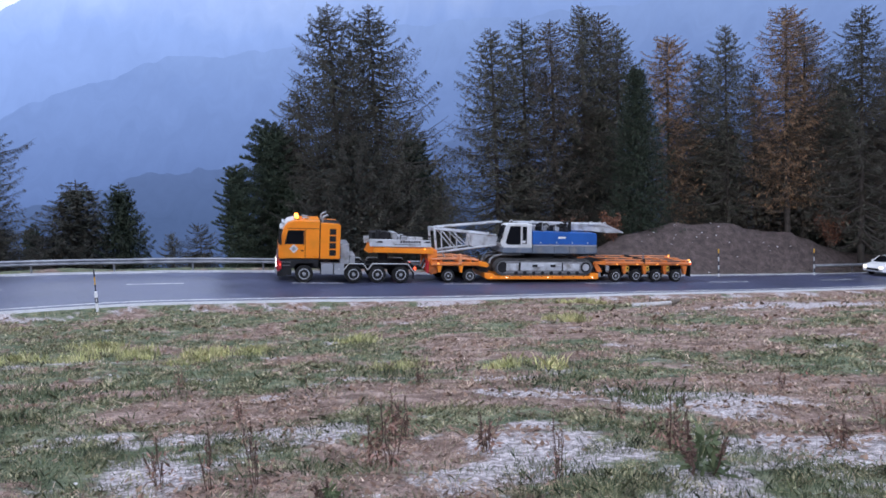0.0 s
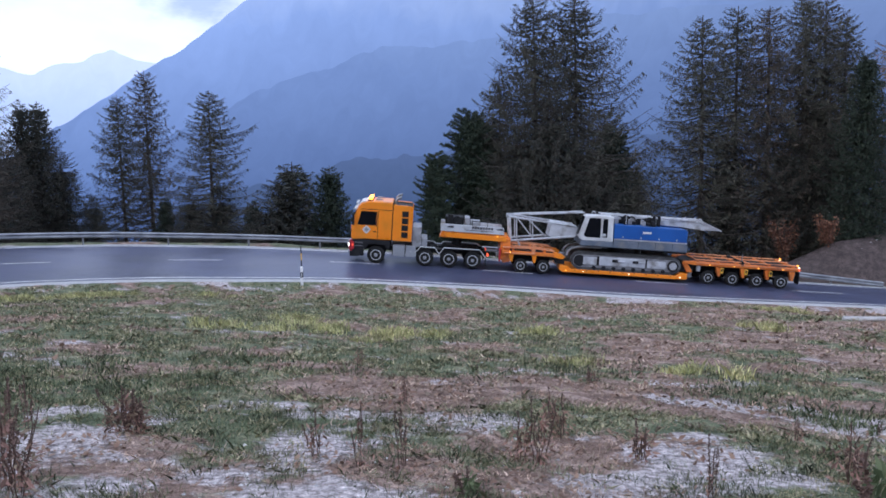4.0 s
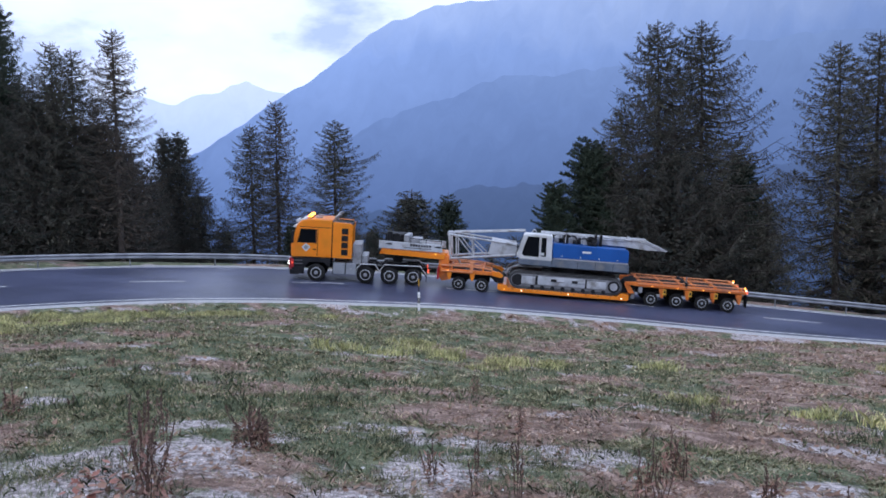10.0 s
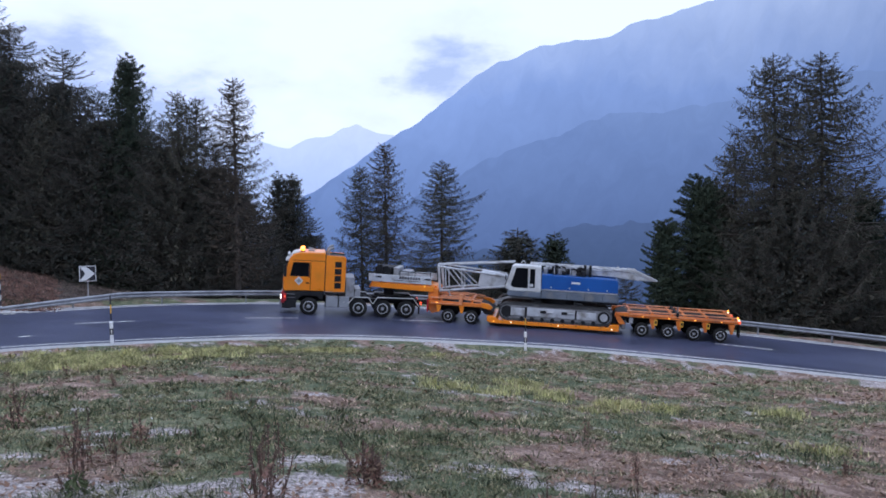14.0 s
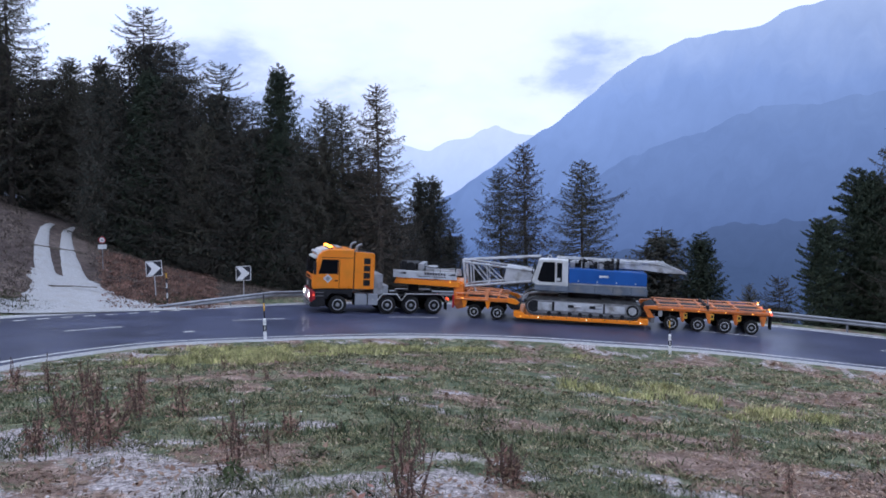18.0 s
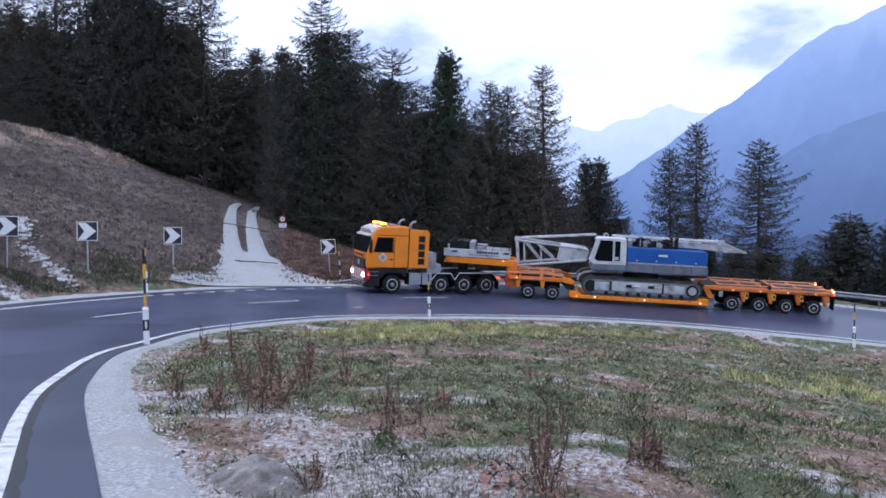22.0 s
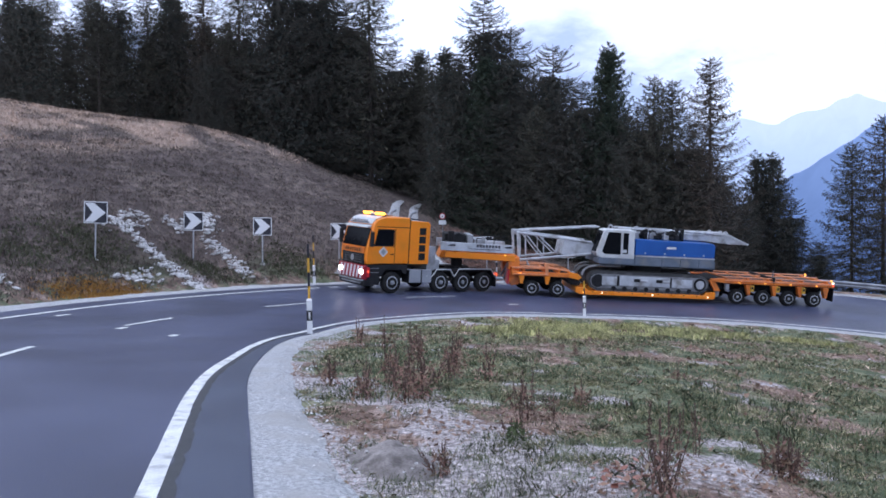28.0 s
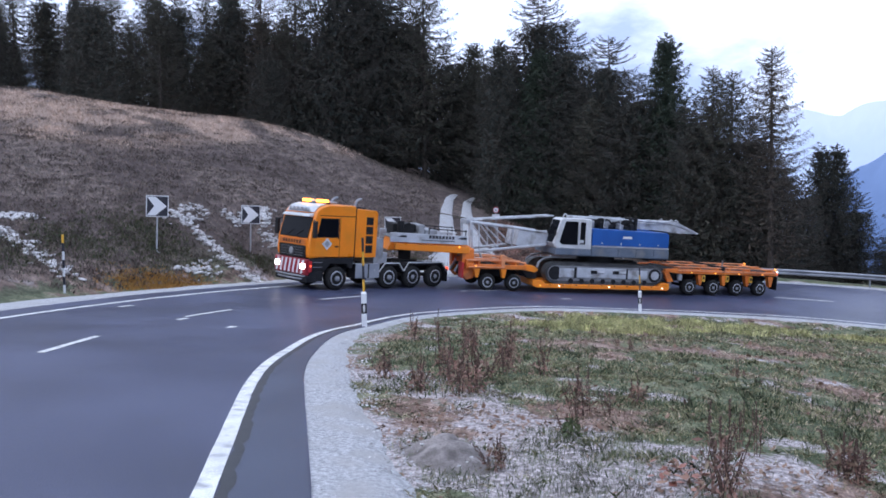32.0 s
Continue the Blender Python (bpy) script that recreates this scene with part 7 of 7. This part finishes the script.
def dock_plant(name, seed, h, stalks, label, leaf=RED_LEAF, skirt=90, lean=0.30, head=60):
    """A dried dock: upright stalks, seed heads up each stalk, and a skirt of withered leaves and side twigs round the foot."""
    rg = np.random.RandomState(seed)
    top = tagged(new(name), label, "weed")
    seeds, withered = [], []

    def blade(to, c, e, w):
        side = np.cross(e, rg.normal(0, 1, 3))
        side = side / max(np.linalg.norm(side), 1e-4) * w
        to += [c - side * 0.3, c + e * 0.5 + side, c + e, c + e * 0.5 - side]

    for k in range(stalks):
        a = rg.uniform(0, 6.28)
        tilt = rg.uniform(0.0, lean) if k else 0.03
        hh = h * (1.0 if k == 0 else rg.uniform(0.45, 0.85))
        base = np.array([math.cos(a), math.sin(a), 0]) * rg.uniform(0, 0.07)
        d = np.array([math.cos(a) * tilt, math.sin(a) * tilt, 1.0])
        line = [base] + [base + d * hh * (i + 1) / 5 + rg.normal(0, 0.008, 3) for i in range(5)]
        part("stalk", sweep(line, 0.0042, 4), DOCK, top)
        for i in range(int(head * hh / h)):
            u = rg.uniform(0.45, 1.0)
            e = rg.normal(0, 1, 3)
            e[2] = abs(e[2]) * 0.8
            blade(seeds, base + d * hh * u, e / np.linalg.norm(e) * rg.uniform(0.012, 0.036) * (1.35 - 0.8 * u), 0.006)
    for k in range(skirt):
        a, u = rg.uniform(0, 6.28), rg.uniform(0.02, 0.72) ** 1.15
        r = h * 0.40 * (1 - u) * rg.uniform(0.1, 1.0)
        c = np.array([math.cos(a) * r, math.sin(a) * r, u * h])
        e = np.array([math.cos(a) * 0.6, math.sin(a) * 0.6, rg.uniform(-0.9, 0.6)]) + rg.normal(0, 0.35, 3)
        blade(withered, c, e / np.linalg.norm(e) * rg.uniform(0.04, 0.10), rg.uniform(0.005, 0.014))
    for part_name, pts, mat in (("seed_head", seeds, DOCK), ("foliage", withered, leaf if name == "green_weed" else DRIED)):
        ob = tagged(new(part_name, mesh_of(part_name, pts, np.arange(len(pts)).reshape(-1, 4), mat, False)), kind="stuff")
        ob.parent = top
    for k in range(5):
        a = rg.uniform(0, 6.28)
        o, sd = np.array([math.cos(a), math.sin(a), 0.25]), np.array([-math.sin(a), math.cos(a), 0])
        ln, wd = rg.uniform(0.08, 0.17), rg.uniform(0.015, 0.03)
        v = [o * 0.01, o * ln * 0.5 + sd * wd, o * ln + np.array([0, 0, -0.03]), o * ln * 0.5 - sd * wd]
        ob = new("leaf", mesh_of("leaf", v, [[0, 1, 2, 3]], leaf, False))
        ob.parent = top
    return top


def build_weeds():
    kinds = [dock_plant("dock_plant", 1, 0.66, 7, "dried reddish-brown dock with withered leaves", skirt=130),
             dock_plant("dock_plant", 2, 0.50, 6, "dried reddish-brown dock with seed heads", skirt=80),
             dock_plant("dock_plant", 3, 0.36, 9, "bushy dried brown dock in sandy ground", skirt=110, lean=0.7),
             dock_plant("dock_plant", 4, 0.75, 5, "tall thin dark dried dock stalks", skirt=40, lean=0.18, head=120),
             dock_plant("green_weed", 5, 0.22, 4, "low green weed with narrow leaves", GREEN_LEAF, skirt=120, lean=0.6)]
    used = set()
    rg = random.Random(4)
    def put(i, x, y, k):
        m = pose(x, y, gz(x, y) - 0.01, 0, 0, rg.uniform(0, 360)) @ Matrix.Diagonal((k, k, k, 1))
        if i in used:
            copy_thing(kinds[i], m @ Matrix.Diagonal((*(1 / c for c in kinds[i].scale), 1)))
        else:
            used.add(i)
            kinds[i].matrix_basis = m
    for i, x, y, k in WEEDS:
        put(i, x, y, k)
    n = 0
    while n < 34:
        x, y = rg.uniform(-20, 8), rg.uniform(2.0, 12)
        if bool(on_meadow(np.array([x]), np.array([y]), 1.6)[0]) and math.hypot(x, y) > 2.6:
            put(rg.choice([1, 2, 2, 4, 4]), x, y, rg.uniform(0.45, 0.8))
            n += 1


# kind, place and size of the weeds that stand out
WEEDS = [(0, -3.3, 3.8, 1.0), (3, -3.45, 3.95, 0.85), (1, -3.15, 3.7, 0.9), (3, -1.64, 5.06, 0.6), (1, -0.64, 5.72, 0.8), (2, -3.52, 5.28, 0.8), (1, -0.56, 6.88, 0.85), (1, -2.01, 5.21, 0.7), (3, -1.35, 5.18, 0.65), (0, -0.5, 5.63, 0.8), (1, -0.44, 6.72, 0.8),
         (3, 0.62, 5.04, 0.6), (1, 1.59, 5.84, 0.9), (2, 0.21, 6.08, 0.9), (4, 1.6, 5.1, 1.6), (1, -2.18, 7.9, 0.6), (0, -6.3, 4.73, 0.85), (1, -6.1, 4.9, 0.7), (3, -4.4, 5.22, 0.65), (2, -3.78, 5.68, 0.8), (0, -14.7, 6.15, 1.0), (0, -10.4, 5.4, 1.1), (1, -10.7, 6.2, 1.2),
         (0, -9.8, 5.64, 1.0), (2, -8.45, 3.74, 1.0), (0, -13.15, 6.6, 1.0), (0, -8.65, 4.22, 1.0), (2, -8.9, 4.5, 1.2), (0, -11.5, 6.67, 1.1), (1, -15.96, 6.63, 1.1), (1, -12.3, 6.3, 1.1), (2, -9.2, 5.0, 1.2), (1, -13.8, 7.0, 1.1), (2, -11.0, 5.2, 1.1), (1, 3.6, 6.6, 0.8), (2, 2.9, 6.0, 0.8), (1, 4.6, 7.6, 0.8),
         (0, -8.24, 3.68, 0.85), (0, -7.87, 4.04, 1.0), (2, -8.0, 4.3, 1.3), (0, -10.0, 5.8, 1.0), (1, -9.5, 6.1, 1.2), (0, -6.24, 4.58, 0.85), (2, -9.6, 3.7, 1.1), (3, -4.6, 5.2, 0.6), (2, -3.6, 5.27, 1.1), (2, -7.1, 6.0, 1.0), (0, -14.2, 6.5, 1.1), (4, -5.4, 4.0, 1.1), (2, -4.75, 2.9, 0.8)]


def shrub(x, y, h, wide, mat, label, seed):
    """A low leafy bush: stems from one root, small leaves along them."""
    rg = np.random.RandomState(seed)
    top = tagged(new("shrub"), label, "shrub")
    top.matrix_basis = pose(x, y, gz(x, y) - 0.05)
    leaves = []
    for k in range(14):
        a, lean = rg.uniform(0, 6.28), rg.uniform(0.1, 1.0) * wide
        tip = np.array([math.cos(a) * lean, math.sin(a) * lean, h * rg.uniform(0.6, 1.0)])
        part("stem", sweep([(0, 0, 0), tuple(tip * [0.35, 0.35, 0.5]), tuple(tip)], 0.02, 5), BARK, top)
        for i in range(110):
            u = rg.uniform(0.25, 1.05)
            c = tip * u * [u, u, 1] ** np.array(0.5) + rg.normal(0, 0.16, 3)
            e, g = rg.normal(0, 0.05, 3), rg.normal(0, 0.04, 3)
            leaves += [c - e, c + g, c + e, c - g]
    ob = tagged(new("foliage", mesh_of("foliage", leaves, np.arange(len(leaves)).reshape(-1, 4), mat, False)), kind="stuff")
    ob.parent = top


def build_earth_mound():
    """A low heap of stony grey earth tipped beside the gravel."""
    rg = np.random.RandomState(23)
    cx, cy, n, rings = -5.3, 2.75, 40, 14
    v = []
    for i in range(rings):
        for j in range(n):
            a, r = j / n * 2 * np.pi, i / (rings - 1)
            x, y = cx + 0.85 * r * math.cos(a), cy + 0.5 * r * math.sin(a)
            lump = 0.12 * (math.cos(min(r, 1) * math.pi) * 0.5 + 0.5) * (0.2 + 1.6 * float(patchy(np.array([x]), np.array([y]), 0.30, 31, 4)[0]))
            v.append((x, y, gz(x, y) + lump - 0.03 * r))
    f = [[i * n + j, (i + 1) * n + j, (i + 1) * n + (j + 1) % n, i * n + (j + 1) % n] for i in range(rings - 1) for j in range(n)]
    top = tagged(new("earth_mound", mesh_of("earth_mound", v, f, MOUND)), "low mound of stony grey earth beside the gravel", "mound")
    shape = stone_shape(9)
    for _ in range(60):
        a, r = rg.uniform(0, 6.28), rg.uniform(0, 0.95)
        x, y = cx + 0.85 * r * math.cos(a), cy + 0.5 * r * math.sin(a)
        k = 0.012 + 0.035 * rg.rand() ** 3
        ob = new("stone", shape)
        ob.parent = top
        ob.matrix_basis = pose(x, y, gz(x, y) + 0.11 * (math.cos(r * math.pi) * 0.5 + 0.5) - 0.03 * r, 0, 0, rg.uniform(0, 360)) @ Matrix.Diagonal((k, k, k, 1))


MOUND = surf("grey_stony_earth", (0.12, 0.102, 0.093), (0.36, 0.32, 0.30), 5.0, 0.95, 1.0, fine=60, grain=0.25)


def build_litter():
    """Pebbles and fallen leaves on the sand near the viewpoint."""
    rg = np.random.RandomState(17)
    x, y = field(16000, 2.2, 16, -100, 36, 51)
    k = on_meadow(x, y, 0.62)
    x, y = x[k], y[k]
    bare = cover(x, y)[0]
    k = rg.uniform(0, 1, len(x)) < 0.2 + bare
    x, y = x[k], y[k]
    z = ground_z(x, y)
    v, f = [], []
    base = np.array([(1, 0, 0), (0.3, 0.9, 0), (-0.8, 0.5, 0), (-0.7, -0.6, 0), (0.4, -0.9, 0), (0.1, 0.0, 0.7)])
    for px, py, pz in zip(x, y, z):
        r = 0.005 + 0.018 * rg.rand() ** 6
        p = base * r * rg.uniform(0.7, 1.3, (6, 1)) + [px, py, pz]
        n = len(v)
        v += list(p)
        f += [[n + i, n + (i + 1) % 5, n + 5] for i in range(5)]
    # loose grains on the gravel beside the asphalt
    q = rg.uniform(-14, 16, 6000)
    e = inner_line(q) - rg.uniform(0.6, 1.5, 6000)
    pts = on_road(q, e, 0.0)
    pts = pts[np.hypot(pts[:, 0], pts[:, 1]) < 22]
    pts[:, 2] = np.maximum(pts[:, 2] - 0.02, ground_z(pts[:, 0], pts[:, 1]))
    for c in pts:
        r = 0.006 + 0.016 * rg.rand() ** 3
        n = len(v)
        v += list(base * r * rg.uniform(0.7, 1.3, (6, 1)) + c)
        f += [[n + i, n + (i + 1) % 5, n + 5] for i in range(5)]
    tagged(new("pebbles", mesh_of("pebbles", v, f, STONE, False)), "loose pale pebbles on sandy ground", "pebbles", kind="stuff")
    for cx, cy in ((-3.77, 3.83), (-3.95, 4.0), (-3.55, 3.7), (5.0, 11.4)):
        v, f = [], []
        for _ in range(16):
            c = np.array([cx + rg.normal(0, 0.11), cy + rg.normal(0, 0.11), 0])
            c[2] = gz(c[0], c[1]) + 0.015 + rg.uniform(0, 0.04)
            a = rg.uniform(0, 6.28)
            o = np.array([math.cos(a), math.sin(a), rg.uniform(-0.2, 0.6)]) * rg.uniform(0.045, 0.095)
            sd = np.array([-math.sin(a), math.cos(a), rg.uniform(-0.3, 0.3)]) * rg.uniform(0.014, 0.032)
            n = len(v)
            v += [c, c + o * 0.5 + sd, c + o, c + o * 0.5 - sd]
            f.append([n, n + 1, n + 2, n + 3])
        tagged(new("fallen_leaves", mesh_of("fallen_leaves", v, f, RED_LEAF, False)), "small heap of fallen reddish leaves", "leaves", kind="stuff")


build_grass()
build_tufts()
build_bank_patches()
build_weeds()
build_earth_mound()
build_litter()
for sx, sy, sh, sw, sm, sl, sd in ((9.8, 61.8, 3.2, 1.3, RED_BUSH, "reddish-brown autumn shrub below the larches", 3), (12.4, 60.6, 2.0, 1.0, RED_BUSH, "reddish-brown autumn shrub at the edge of the earth heap", 4),
                                   (31.0, 65.0, 3.0, 1.6, RED_BUSH, "reddish-brown autumn shrub at the foot of the earth heap", 5), (-24.6, 66.5, 3.4, 1.2, YELLOW_BUSH, "yellowing shrub below the guardrail", 6)):
    shrub(sx, sy, sh, sw, sm, sl, sd)


def motions():
    """The haulage combination creeps up through the bend; its wheels turn."""
    rows_a, rows_b = [], []
    for k in range(33):
        a, b = haul_poses(float(k))
        rows_a.append((float(k), a))
        rows_b.append((float(k), b))
    walk(TRUCK, rows_a)
    walk(TRAILER, rows_b)
    walk(CRANE, [(t, m @ Matrix.Translation((0, 0, -0.17))) for t, m in rows_b])
    walk(CAR, [(float(k), car_pose(float(k))) for k in range(33)])
    for group, r in ((TRUCK_WHEELS, 0.52), (TRAILER_WHEELS, 0.40), (CAR_WHEELS, 0.32)):
        step = 0.4 if r > 0.5 else 0.25
        for ob, x, y, z in group:
            walk(ob, [(step * k, pose(x, y, z) @ Matrix.Rotation(gone(step * k) / r, 4, "Y")) for k in range(int(32 / step) + 1)])


motions()
